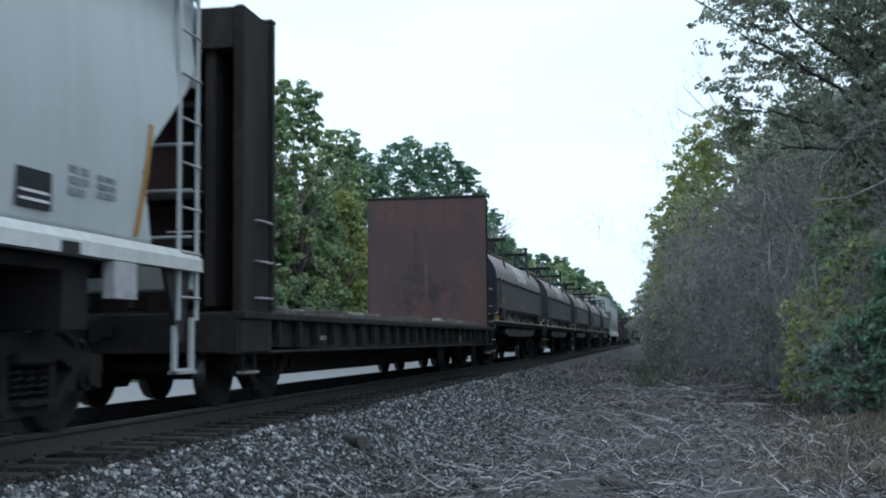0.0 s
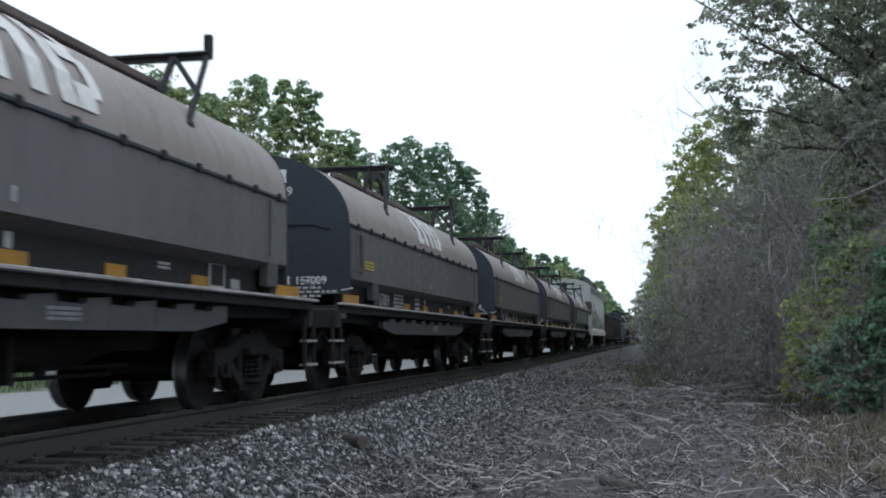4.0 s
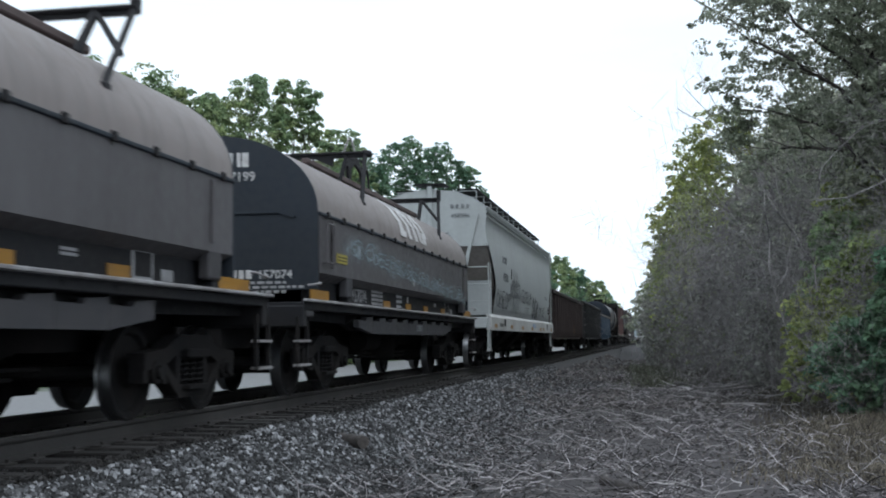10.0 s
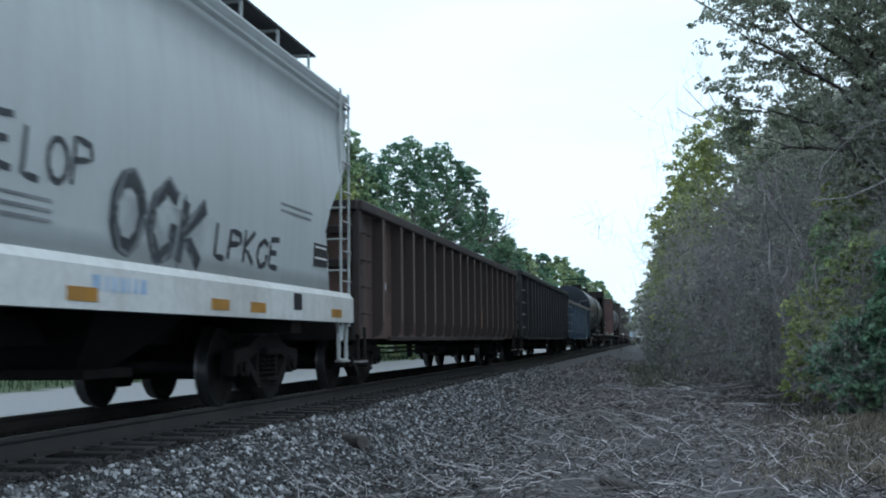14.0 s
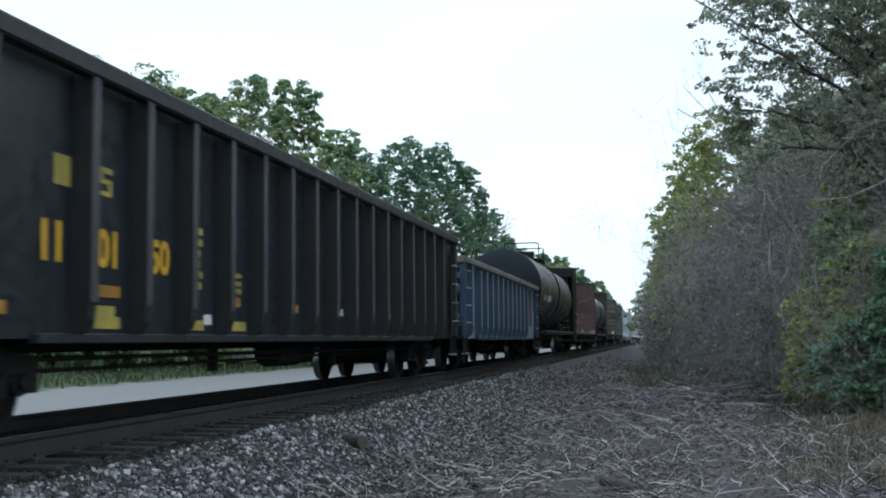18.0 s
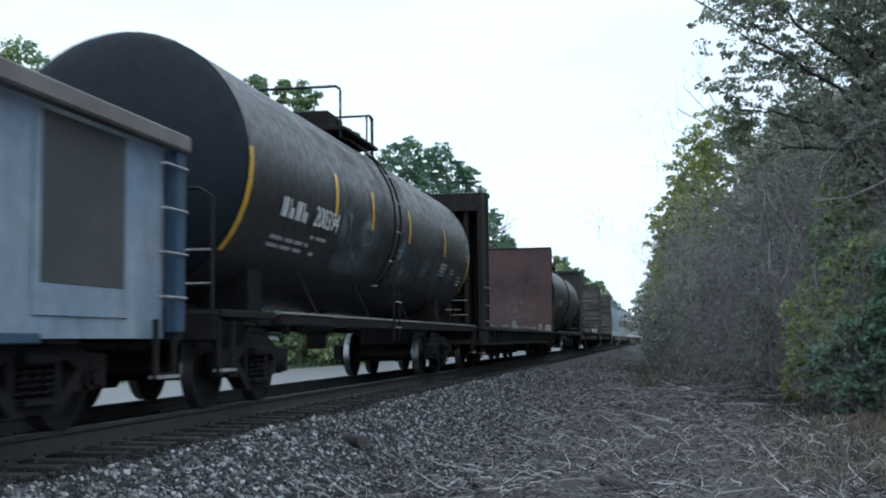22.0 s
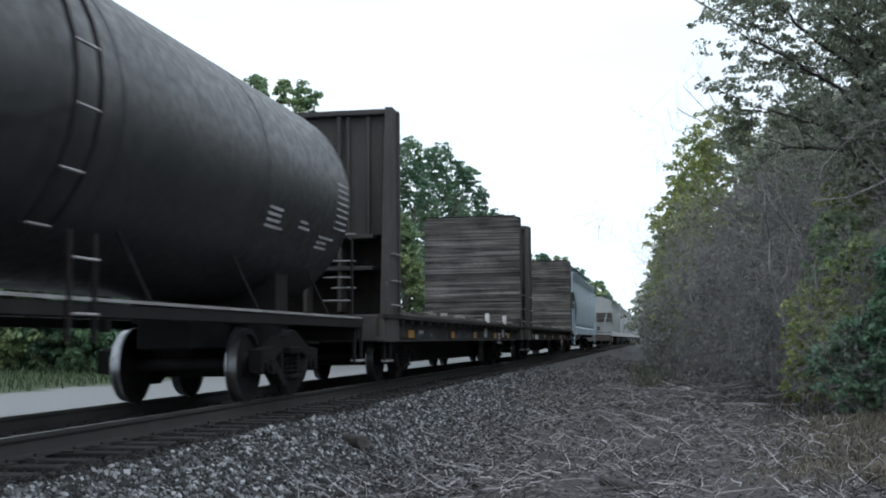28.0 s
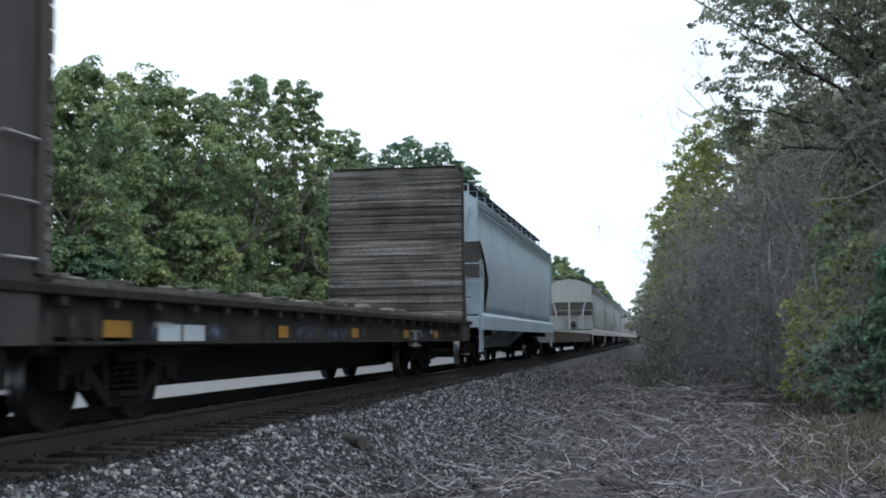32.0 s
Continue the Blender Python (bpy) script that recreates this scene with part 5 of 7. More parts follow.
                part("brace", Shape().prism([(k * 0.3, up - 0.06), (k * 0.62, up - 0.06), (k * 0.62, up - 0.2)], y - 0.02, y + 0.02), "frame", fr)
        if not rear:
            part("lifting_eye", Shape().tube([(0.78, y, up), (0.89, y, up + 0.27), (0.92, y, up + 0.27), (1.0, y, up)], 0.018, 6), "edge", fr)
    for k in (-1, 1):
        part("stacking_rail", Shape().box(k * 0.6 - 0.06, k * 0.6 + 0.06, -3.6, 4.5, 3.46, 3.55, 0.015), "brownstrip", car, "dusty brown stacking rail")
        for y in np.linspace(-3.4, 4.3, 6):
            part("rail_chair", Shape().box(k * 0.6 - 0.05, k * 0.6 + 0.05, y - 0.06, y + 0.06, 3.3, 3.47), "frame", car)
        # a two-bay hook plate that stands along each rail, with a hoop behind it
        arch = [(-0.77 + 0.69 * math.cos(a), 3.52 + 0.52 * math.sin(a) ** 0.8) for a in (math.pi * i / 14 for i in range(15))] + [(-0.77 + 0.62 * math.cos(a), 3.52 + 0.36 * math.sin(a) ** 0.8) for a in (math.pi * (14 - i) / 14 for i in range(15))]
        gs = Shape().loft([[(x, y, z) for y, z in arch] for x in (k * 0.6 - 0.025, k * 0.6 + 0.025)], smooth=False)
        gs.prism([(-1.27, 3.86), (-1.13, 3.74), (-1.09, 3.52), (-0.99, 3.52), (-0.94, 3.74), (-0.68, 3.91)], k * 0.6 - 0.025, k * 0.6 + 0.025, "x")
        part("hook_plate", gs, "frame", car, "half-round black hook plate on three legs")
        pts = [(k * 0.6, -0.22 + 0.58 * math.cos(a), 3.52 + 0.5 * math.sin(a) ** 0.7) for a in (math.pi * i / 14 for i in range(10))]
        part("lifting_hoop", Shape().tube(pts, 0.024, 6), "frame", car, "bent steel lifting hoop")
    # underframe
    part("centre_sill", Shape().prism([(f - 0.55, 0.66), (f + 3.2, 0.66), (f + 4.0, 0.52), (r - 3.0, 0.52), (r - 2.2, 0.66), (r + 1.2, 0.66), (r + 1.2, 1.1), (f - 0.55, 1.1)], -0.4, 0.4, "x"), "grime", car)
    part("deck", Shape().box(-1.5, 1.5, f - 0.55, r + 1.2, 1.14, 1.24, 0.01), "frame", car)
    for k in (-1, 1):
        part("side_sill", Shape().prism([(f - 0.5, 1.22), (f - 0.5, 1.04), (f + 2.2, 1.0), (f + 2.7, 0.9), (r - 2.7, 0.9), (r - 2.2, 1.0), (r + 1.15, 1.04), (r + 1.15, 1.22)], k * 1.2 - 0.04, k * 1.2 + 0.04, "x"), "frame", car)
        part("walkway_edge", Shape().box(k * 1.53 - 0.04, k * 1.53 + 0.04, f - 0.55, r + 1.2, 1.245, 1.28, 0.008), "edge", car, "worn bright walkway edge")
        part("cradle", Shape().box(k * 1.3 - 0.055, k * 1.3 + 0.055, f + 0.1, r - 0.1, 1.24, 1.66, 0.01), "frame", car)
        n, y0 = 9, f + 2.35
        w = (r - 1.7 - y0) / n
        for i in range(n):
            y = y0 + i * w
            lift = 0.1 if i == 0 else 0.0
            end = 0.1 if i == n - 1 else 0.0
            part("sill_panel", Shape().prism([(y + 0.004, 0.85 + lift), (y + w - 0.004, 0.85 + end), (y + w - 0.004, 1.12), (y + w * 0.55, 1.1), (y + w * 0.5, 1.05), (y + 0.004, 1.06)], *sorted((k * 1.36, k * 1.44)), "x"), "panelgrey", car, "dusty grey sill panel")
            part("walkway_bracket", Shape().prism([(k * 1.24, 1.0), (k * 1.24, 1.22), (k * 1.52, 1.22), (k * 1.5, 1.17)], y - 0.02, y + 0.02), "frame", car)
        part("corner_plate", Shape().box(k * 1.46 - 0.03, k * 1.46 + 0.03, f - 0.5, f - 0.1, 1.06, 1.22, 0.01), "panelgrey", car)
    for y in (-4.41, 5.47):
        guide = part("cover_guide", Shape().box(1.4, 1.53, y - 0.16, y + 0.16, 1.36, 1.66, 0.02), "panelgrey", car, "dusty grey cover guide")
        part("guide_foot", Shape().box(1.36, 1.5, y - 0.02, y + 0.3, 1.285, 1.36, 0.01), "frame", guide)
    for y0, y1, x in ((-6.22, -5.4, 1.49), (-1.68, -1.2, 1.357), (0.05, 0.48, 1.357), (1.68, 2.06, 1.357), (3.48, 3.9, 1.357), (5.62, 6.5, 1.49)):
        part("reflector", Shape().box(x, x + 0.012, y0, y1, 1.29, 1.41), "orange", car, "faded orange reflective strip")
    part("tag_plate", Shape().box(W + 0.001, W + 0.006, -0.03, 0.03, 1.72, 1.83), "dimwhite", car, "small white tag plate")
    part("tag_plate", Shape().box(1.357, 1.362, 0.17, 0.27, 1.42, 1.54), "dimwhite", car, "small white tag plate")
    dp = part("data_panel", Shape().box(1.357, 1.361, 3.95, 4.38, 1.3, 1.58), "dimwhite", car, "white-framed data panel")
    part("panel_field", Shape().box(1.361, 1.364, 3.99, 4.34, 1.33, 1.55), "frame", dp)
    part("data_panel", Shape().box(1.357, 1.361, 4.56, 4.82, 1.31, 1.42), "dimwhite", car, "small pale data panel")
    part("grab_frame", Shape().tube([(W, f + 0.16, 1.78), (W + 0.06, f + 0.16, 1.78), (W + 0.06, f + 0.16, 2.3), (W + 0.06, f + 0.52, 2.3), (W + 0.06, f + 0.52, 1.78), (W + 0.06, f + 0.16, 1.78)], 0.012, 6), "coil_side", car)
    part("yellow_placard", Shape().box(W + 0.001, W + 0.012, f + 0.83, f + 1.36, 1.82, 1.95), "dimyellow", car, "dull yellow warning placard")
    for z in (1.86, 1.905):
        part("placard_line", Shape().box(W + 0.012, W + 0.014, f + 0.86, f + 1.33, z - 0.008, z + 0.008), "frame", car)
    bars("side_mark", car, 1.357, -4.2, -3.78, 1.31, 1.58, 1, "dimwhite", 3, (1, 1), 0.0)
    digits("side_number", car, number, 1.359, -3.68, 1.33, 0.29, "dimwhite", "worn pale fleet number")
    bars("sill_data", car, 1.357, -2.48, -1.72, 1.31, 1.57, 4, "dimwhite", 5, (4, 7))
    bars("sill_data", car, 1.357, -0.7, -0.28, 1.3, 1.56, 3, "dimwhite", 6, (5, 8), 0.45)
    bars("sill_data", car, 1.357, 2.72, 2.98, 1.42, 1.5, 2, "dimwhite", 7, (4, 6))
    bars("lower_data", car, 1.442, 0.62, 1.14, 0.91, 1.03, 3, "greymark", 9)
    # end steps, grab irons, brake gear
    for y, d in ((f - 0.5, -1), (r + 1.1, 1)):
        for k in (-1, 1):
            st = part("step", Shape().prism([(y - 0.22, 0.42), (y - 0.22, 1.05), (y - 0.17, 1.05), (y - 0.17, 0.42 + 0.05), (y + 0.17, 0.42 + 0.05), (y + 0.17, 1.05), (y + 0.22, 1.05), (y + 0.22, 0.42)], k * 1.46 - 0.02, k * 1.46 + 0.02, "x"), "grime", car)
            for z in (0.45, 0.75):
                part("tread_bar", Shape().box(k * 1.46 - 0.05, k * 1.46 + 0.05, y - 0.22, y + 0.22, z - 0.015, z + 0.015), "edge", st)
        part("end_sill", Shape().box(-1.5, 1.5, y - 0.08, y + 0.08, 0.92, 1.2, 0.02), "frame", car)
        grab(car, (1.5, y - d * 0.5, 1.5), (1.5, y - d * 0.1, 1.46), (0.06, 0, 0))
        coupler(car, y + d * 0.05, d)
    part("brake_reservoir", Shape().cyl((0.75, -1.0, 0.74), (0.75, 0.0, 0.74), 0.16, 14), "grime", car)
    part("brake_rod", Shape().cyl((0.45, -4, 0.5), (0.45, 4, 0.52), 0.02, 6).cyl((0.55, -3, 0.46), (0.55, 3.4, 0.44), 0.02, 6), "grime", car)
    part("brake_cylinder", Shape().cyl((0.5, 1.4, 0.68), (0.5, 2.1, 0.68), 0.15, 12).box(0.2, 0.9, 1.0, 1.1, 0.42, 0.8), "grime", car)
    truck(car, f + 1.85)
    truck(car, r + 0.02)
    return car


def hopper_section(z):
    """Half-width of a covered hopper's rounded side at height z."""
    t = max(0.0, min(1.0, (z - 1.45) / 2.3))
    return 1.46 + 0.1 * math.sin(math.pi * (0.12 + 0.88 * t)) if z < 3.75 else 1.46 + 0.037


def covered_hopper(place, paint, label, group, half=8.85, marks=True, ribbed=False, pale_sill=True, sill=1.0, base=1.42):
    car = thing("covered_hopper_car", label, "freight car", group, place)
    f, r = -half, half
    h = base - 1.42
    zs = [base, 1.64, 1.9, 2.2, 2.5, 2.8, 3.1, 3.4, 3.7, 3.95]
    flank = [(hopper_section(z), z) for z in zs] + [(1.53, 3.98), (1.48, 4.01), (1.48, 4.06), (1.53, 4.08), (1.48, 4.11), (1.48, 4.16), (1.53, 4.2), (1.48, 4.25), (1.2, 4.46), (0.7, 4.66), (0, 4.74)]
    ring = flank + [(-x, z) for x, z in reversed(flank[:-1])]
    # side sheets are cut back along the end slopes below the upper end panel
    def inset(z):
        if z > 3.3:
            return 0.0
        if z > 2.3:
            return 0.06 + (3.3 - z) * 1.24
        return 1.3 - (2.3 - z) * 0.45
    rings = []
    for s in (0.0, 1.0):
        rings.append([(x, (f + inset(z)) if s == 0 else (r - inset(z)), z) for x, z in ring])
    shell = Shape()
    mid = [[(x, y, z) for x, z in ring] for y in np.linspace(f + 1.3, r - 1.3, 9)]
    shell.loft([rings[0]] + mid + [rings[1]], smooth=True, cap=False)
    body = part("shell", shell, paint, car)
    for y, d in ((f, 1), (r, -1)):
        up = [(x, z) for x, z in ring if z > 3.35]
        up = [(-hopper_section(3.2), 3.2), (hopper_section(3.2), 3.2)] + up if up[0][0] > 0 else up
        part("end_panel", Shape().prism(up, y + d * 0.01, y + d * 0.04), paint, car)
        sl = Shape()
        sl.add([(-1.5, y + d * 0.05, 3.24), (1.5, y + d * 0.05, 3.24), (1.5, y + d * 2.3, 1.4), (-1.5, y + d * 2.3, 1.4)], [(0, 1, 2, 3)])
        sl.add([(-1.5, y + d * 0.09, 3.24), (1.5, y + d * 0.09, 3.24), (1.5, y + d * 2.34, 1.4), (-1.5, y + d * 2.34, 1.4)], [(0, 1, 2, 3)])
        part("slope_sheet", sl, "slope", car, "brown-grey sloping end sheet")
        part("end_bulkhead", Shape().box(-1.45, 1.45, y + d * 1.05, y + d * 1.1, 1.4, 2.35), paint, car)
        for k in (-1, 1):
            part("end_brace", Shape().prism([(k * 0.62 - 0.07, 1.4), (k * 0.62 + 0.07, 1.4), (k * 1.26 + 0.03, 4.05), (k * 1.26 - 0.03, 4.05)], y - d * 0.05, y + d * 0.03), paint, car)
            # with the higher base the gusset is coloured dark to stand in for shade
            part("corner_gusset", Shape().prism([(y + d * 0.1, 1.3 + h), (y + d * 0.75, 1.3 + h), (y + d * 0.4, 0.75), (y + d * 0.3, 0.75)], k * 1.5 - 0.02, k * 1.5 + 0.02, "x"), paint if base < 1.5 else "frame", car)
            pl = ladder(car, k * 1.53, y + d * 0.22, 0.95 if d > 0 else 0.95, 2.75 if d > 0 else 4.3, 0.42, 4 if d > 0 else 8, paint)
            st = part("step", Shape().prism([(y + d * 0.25 - 0.22, 0.45), (y + d * 0.25 - 0.22, 0.98), (y + d * 0.25 - 0.17, 0.98), (y + d * 0.25 - 0.17, 0.45 + 0.05), (y + d * 0.25 + 0.17, 0.45 + 0.05), (y + d * 0.25 + 0.17, 0.98), (y + d * 0.25 + 0.22, 0.98), (y + d * 0.25 + 0.22, 0.45)], k * 1.5 - 0.02, k * 1.5 + 0.02, "x"), paint, car)
            part("tread_bar", Shape().box(k * 1.5 - 0.05, k * 1.5 + 0.05, y + d * 0.25 - 0.22, y + d * 0.25 + 0.22, 0.45, 0.48), "edge", st)
        part("end_sill", Shape().box(-1.5, 1.5, y - 0.02 if d > 0 else y - 0.14, y + 0.14 if d > 0 else y + 0.02, 1.05 + h, 1.34 + h, 0.02), paint, car)
        for z in (1.75, 2.2, 2.65):
            part("end_rail", Shape().cyl((-1.4, y + d * 0.06, z), (1.5, y + d * 0.06, z), 0.016, 6), paint, car)
        for x in (-0.9, 0.9):
            part("stanchion", Shape().box(x - 0.04, x + 0.04, y + d * 0.02, y + d * 0.08, 1.3, 2.7, 0.01), paint, car)
        part("end_post", Shape().box(-0.06, 0.06, y - d * 0.06 - 0.03, y - d * 0.06 + 0.03, 1.34, 4.8, 0.01), paint, car)
        part("end_walk", Shape().box(-0.4, 0.4, *sorted((y - d * 0.12, y + d * 0.6)), 4.84, 4.87), "frame", car, "grated end platform of the roof walk")
        part("brake_pipe_valve", Shape().cyl((0.2, y + d * 0.7, 1.75), (0.2, y + d * 1.06, 1.75), 0.17, 14), "grime", car)
        coupler(car, y + (-0.02 if d > 0 else 0.02), -d)
    for k in (-1, 1):
        part("side_sill", Shape().prism([(k * 1.46, sill), (k * 1.6, sill), (k * 1.6, base - 0.08), (k * 1.53, base), (k * 1.46, base)], f + 0.02, r - 0.02), "hopper_sill" if pale_sill else paint, car, "pale side sill with dust")
        part("eave_rail", Shape().box(k * 1.5 - 0.03, k * 1.5 + 0.03, f, r, 4.2, 4.25, 0.01), paint, car)
    # roof walk with its brackets
    for k in (-1, 1):
        rw = part("running_board", Shape().box(k * 0.85 - 0.28, k * 0.85 + 0.28, f + 0.9, r - 0.3, 4.8, 4.83), "frame", car, "dark grated roof walk")
        for i in range(13):
            y = f + 1.0 + i * (r - f - 1.5) / 12
            part("walk_bracket", lambda: Shape().prism([(-0.25, -0.22), (-0.22, -0.22), (-0.22, -0.03), (0.22, -0.03), (0.22, -0.3), (0.25, -0.3), (0.25, 0.0), (-0.25, 0.0)], -0.02, 0.02), paint, rw, at=(k * 0.85, y, 4.8), key="walk_bracket%d" % k + paint)
    for y in np.linspace(f + 2.2, r - 2.2, 5):
        part("roof_hatch", Shape().box(-0.4, 0.4, y - 0.5, y + 0.5, 4.66, 4.79, 0.05), paint, car)
    # discharge bays, stub sills
    for yb in (-3.4, 0.0, 3.4):
        part("hopper_bay", Shape().add([(-1.4, yb - 1.5, 1.45), (1.4, yb - 1.5, 1.45), (1.4, yb + 1.5, 1.45), (-1.4, yb + 1.5, 1.45), (-0.45, yb - 0.4, 0.5), (0.45, yb - 0.4, 0.5), (0.45, yb + 0.4, 0.5), (-0.45, yb + 0.4, 0.5)], [(0, 1, 5, 4), (1, 2, 6, 5), (2, 3, 7, 6), (3, 0, 4, 7), (4, 5, 6, 7)]), "grime" if pale_sill else paint, car)
        part("outlet_gate", Shape().box(-0.6, 0.6, yb - 0.5, yb + 0.5, 0.4, 0.5, 0.01), "grime", car)
    part("centre_sill", Shape().box(-0.33, 0.33, f, r, 0.72, 1.02, 0.02), "grime", car)
    for s in (Shape().box(-1.45, 1.45, f + 2.0, f + 2.4, 0.85, 1.3), Shape().box(-1.45, 1.45, r - 2.4, r - 2.0, 0.85, 1.3)):
        part("bolster", s, "grime", car)
    for s in (Shape().box(-1.4, 1.4, f + 1.2, f + 4.6, 1.3, 1.4), Shape().box(-1.4, 1.4, r - 4.6, r - 1.2, 1.3, 1.4)):
        part("under_sheet", s, "grime", car)
    truck(car, f + 2.2)
    truck(car, r - 2.2)
    if ribbed:
        for i in range(13):
            y = f + 1.6 + i * (r - f - 3.2) / 12
            part("side_rib", Shape().box(1.5, 1.6, y - 0.04, y + 0.04, 1.42, 4.05, 0.01), paint, car)
    return car


def hopper_marks(car):
    f, r = -8.85, 8.85
    on = hopper_section
    # reporting marks are block shapes; small writing is bars
    bars("side_mark", car, on(3.0) + 0.004, f + 2.75, f + 3.75, 2.92, 3.12, 1, "greymark", 21, (1, 1), 0.05)
    digits("fleet_number", car, "458986", on(2.5) + 0.008, f + 2.72, 2.4, 0.36, "greymark", "grey stencilled fleet number")
    digits("end_number", car, "458986", 0.55, f - 0.008, 3.95, 0.17, "greymark", "grey stencilled end number", rz=0)
    mk = Shape()
    for q in range(4):
        mk.box(0.55 + q * 0.14, 0.61 + q * 0.14, f - 0.006, f - 0.001, 4.2, 4.31)
        mk.box(0.62 + q * 0.14, 0.64 + q * 0.14, f - 0.006, f - 0.001, 4.22 + 0.03 * (q % 2), 4.29)
    part("end_mark", mk, "greymark", car, "grey block mark")
    mk = Shape()
    for q in range(3):
        mk.box(0.2, 0.5 + 0.05 * (q % 2), f - 0.006, f - 0.001, 3.4 + q * 0.07, 3.425 + q * 0.07)
    part("end_data", mk, "greymark", car)
    bars("side_data", car, on(2.7) + 0.004, f + 4.45, f + 4.75, 2.55, 2.85, 4, "frame", 23)
    bars("end_of_side_data", car, on(2.2) + 0.004, r - 3.1, r - 1.9, 2.24, 2.4, 2, "greymark", 24, (3, 6), 0.6)
    bars("sill_mark", car, 1.6, 1.1, 2.1, 1.14, 1.28, 1, "bluewrite", 27, (1, 2), 0.1)
    sprayed("spray_writing", car, on, [HOOK, FORK, COMB, RING, FLAG], -7.5, -4.5, 1.66, 2.12, 0.028, "spray", "black sprayed signs", 31)
    sprayed("spray_writing", car, on, [RING, COMB, HOOK, RING, RING, FORK], -7.4, -4.5, 1.62, 2.06, 0.016, "greyspray", "thin grey sprayed outlines", 36)
    rnd = random.Random(32)
    for k in range(15):
        y = -4.5 + 0.17 * k
        top = 2.15 + 0.6 * math.sin(math.pi * (k + 0.5) / 15) * rnd.uniform(0.6, 1.15)
        sprayed("spray_drip", car, on, [[[(0.5, 0), (0.4, 0.5), (0.6, 1)]]], y, y + 0.16, 1.5, top, rnd.uniform(0.009, 0.022), "greyspray" if k % 3 else "spray", "upright sprayed streak with drips")
    sprayed("spray_writing", car, on, [FORK, RING, HOOK, FORK, RING], -4.6, -2.1, 2.0, 2.5, 0.03, "spray", "black sprayed signs", 37)
    sprayed("spray_writing", car, on, [HOOK, COMB, COMB, RING, COMB, POST, RING, FLAG], -1.75, 1.2, 1.92, 2.32, 0.027, "spray", "black sprayed signs", 33)
    sprayed("spray_writing", car, on, [RING, HOOK, FORK], 1.5, 3.55, 1.5, 2.12, 0.078, "spray", "thick black sprayed signs", 34)
    sprayed("spray_writing", car, on, [RING, HOOK, FORK], 1.55, 3.5, 1.44, 2.2, 0.02, "greyspray", "grey outline round the signs", 34)
    sprayed("spray_writing", car, on, [POST, FLAG, FORK, HOOK, COMB], 3.7, 5.8, 1.58, 1.92, 0.032, "spray", "small black sprayed signs", 35)
    for q in range(4):
        part("side_data", Shape().box(on(1.75) + 0.003, on(1.75) + 0.007, -0.4 + 0.08 * (q % 2), 0.6, 1.62 + 0.075 * q, 1.645 + 0.075 * q), "greymark", car)
    for y0, y1, z0, z1 in ((-7.6, -4.3, 1.5, 2.3), (-4.9, -1.8, 1.45, 2.7), (1.3, 3.8, 1.45, 2.3)):
        part("spray_haze", skin(on(1.9) + 0.004, y0, y1, z0, z1), "darkmist", car, "thin grey sprayed haze")
    sg = part("data_panel", Shape().box(on(1.9), on(1.9) + 0.006, r - 1.75, r - 1.15, 1.72, 2.1), "frame", car, "black data panel with pale lines")
    for z in (1.82, 1.96):
        part("panel_line", Shape().box(on(1.9) + 0.006, on(1.9) + 0.009, r - 1.7, r - 1.2, z - 0.012, z + 0.012), "white", sg)
    for y in (f + 0.85, f + 4.2, f + 7.0, f + 9.8, f + 12.6, r - 4.0, r - 0.9):
        part("reflector", Shape().box(1.6, 1.606, y - 0.24, y + 0.24, 1.06, 1.17), "orange", car, "yellow reflective strip")
    for y in (f + 2.7, r - 2.6):
        part("sill_box", Shape().box(1.6, 1.604, y - 0.16, y + 0.16, 1.12, 1.32), "frame", car)
    bars("sill_data", car, 1.6, f + 1.6, f + 2.3, 1.1, 1.2, 2, "frame", 36)


def lead_marks(car):
    r = 8.85
    on = hopper_section
    pn = part("data_panel", Shape().box(on(1.9), on(1.9) + 0.006, r - 3.22, r - 2.74, 1.7, 1.98), "frame", car, "black data panel with pale lines")
    for z in (1.76, 1.82):
        part("panel_line", Shape().box(on(1.9) + 0.006, on(1.9) + 0.009, r - 3.18, r - 2.78, z - 0.01, z + 0.01), "white", pn)
    bars("side_data", car, on(2.0) + 0.004, r - 2.5, r - 2.2, 1.85, 2.1, 3, "greymark", 41)
    bars("side_data", car, on(2.0) + 0.004, r - 2.05, r - 1.75, 1.88, 2.08, 3, "greymark", 42)
    s = Shape()
    for i in range(8):
        z0, z1 = 1.64 + i * 0.125, 1.64 + (i + 1) * 0.125
        y0, y1 = r - 1.36 + 0.026 * i, r - 1.36 + 0.026 * (i + 1)
        s.add([(on(z0) + 0.006, y0, z0), (on(z0) + 0.006, y0 + 0.09, z0), (on(z1) + 0.006, y1 + 0.09, z1), (on(z1) + 0.006, y1, z1)], [(0, 1, 2, 3)])
    part("orange_stripe", s, "orange", car, "upright orange stripe")
    for y in (r - 2.55, -4, 1):
        part("sill_box", Shape().box(1.6, 1.604, y - 0.14, y + 0.14, 1.41, 1.5), "frame", car)
    part("sill_panel", Shape().box(1.5, 1.605, r - 1.85, r - 1.45, 1.1, 1.4), "dimwhite", car, "pale jacking pad")


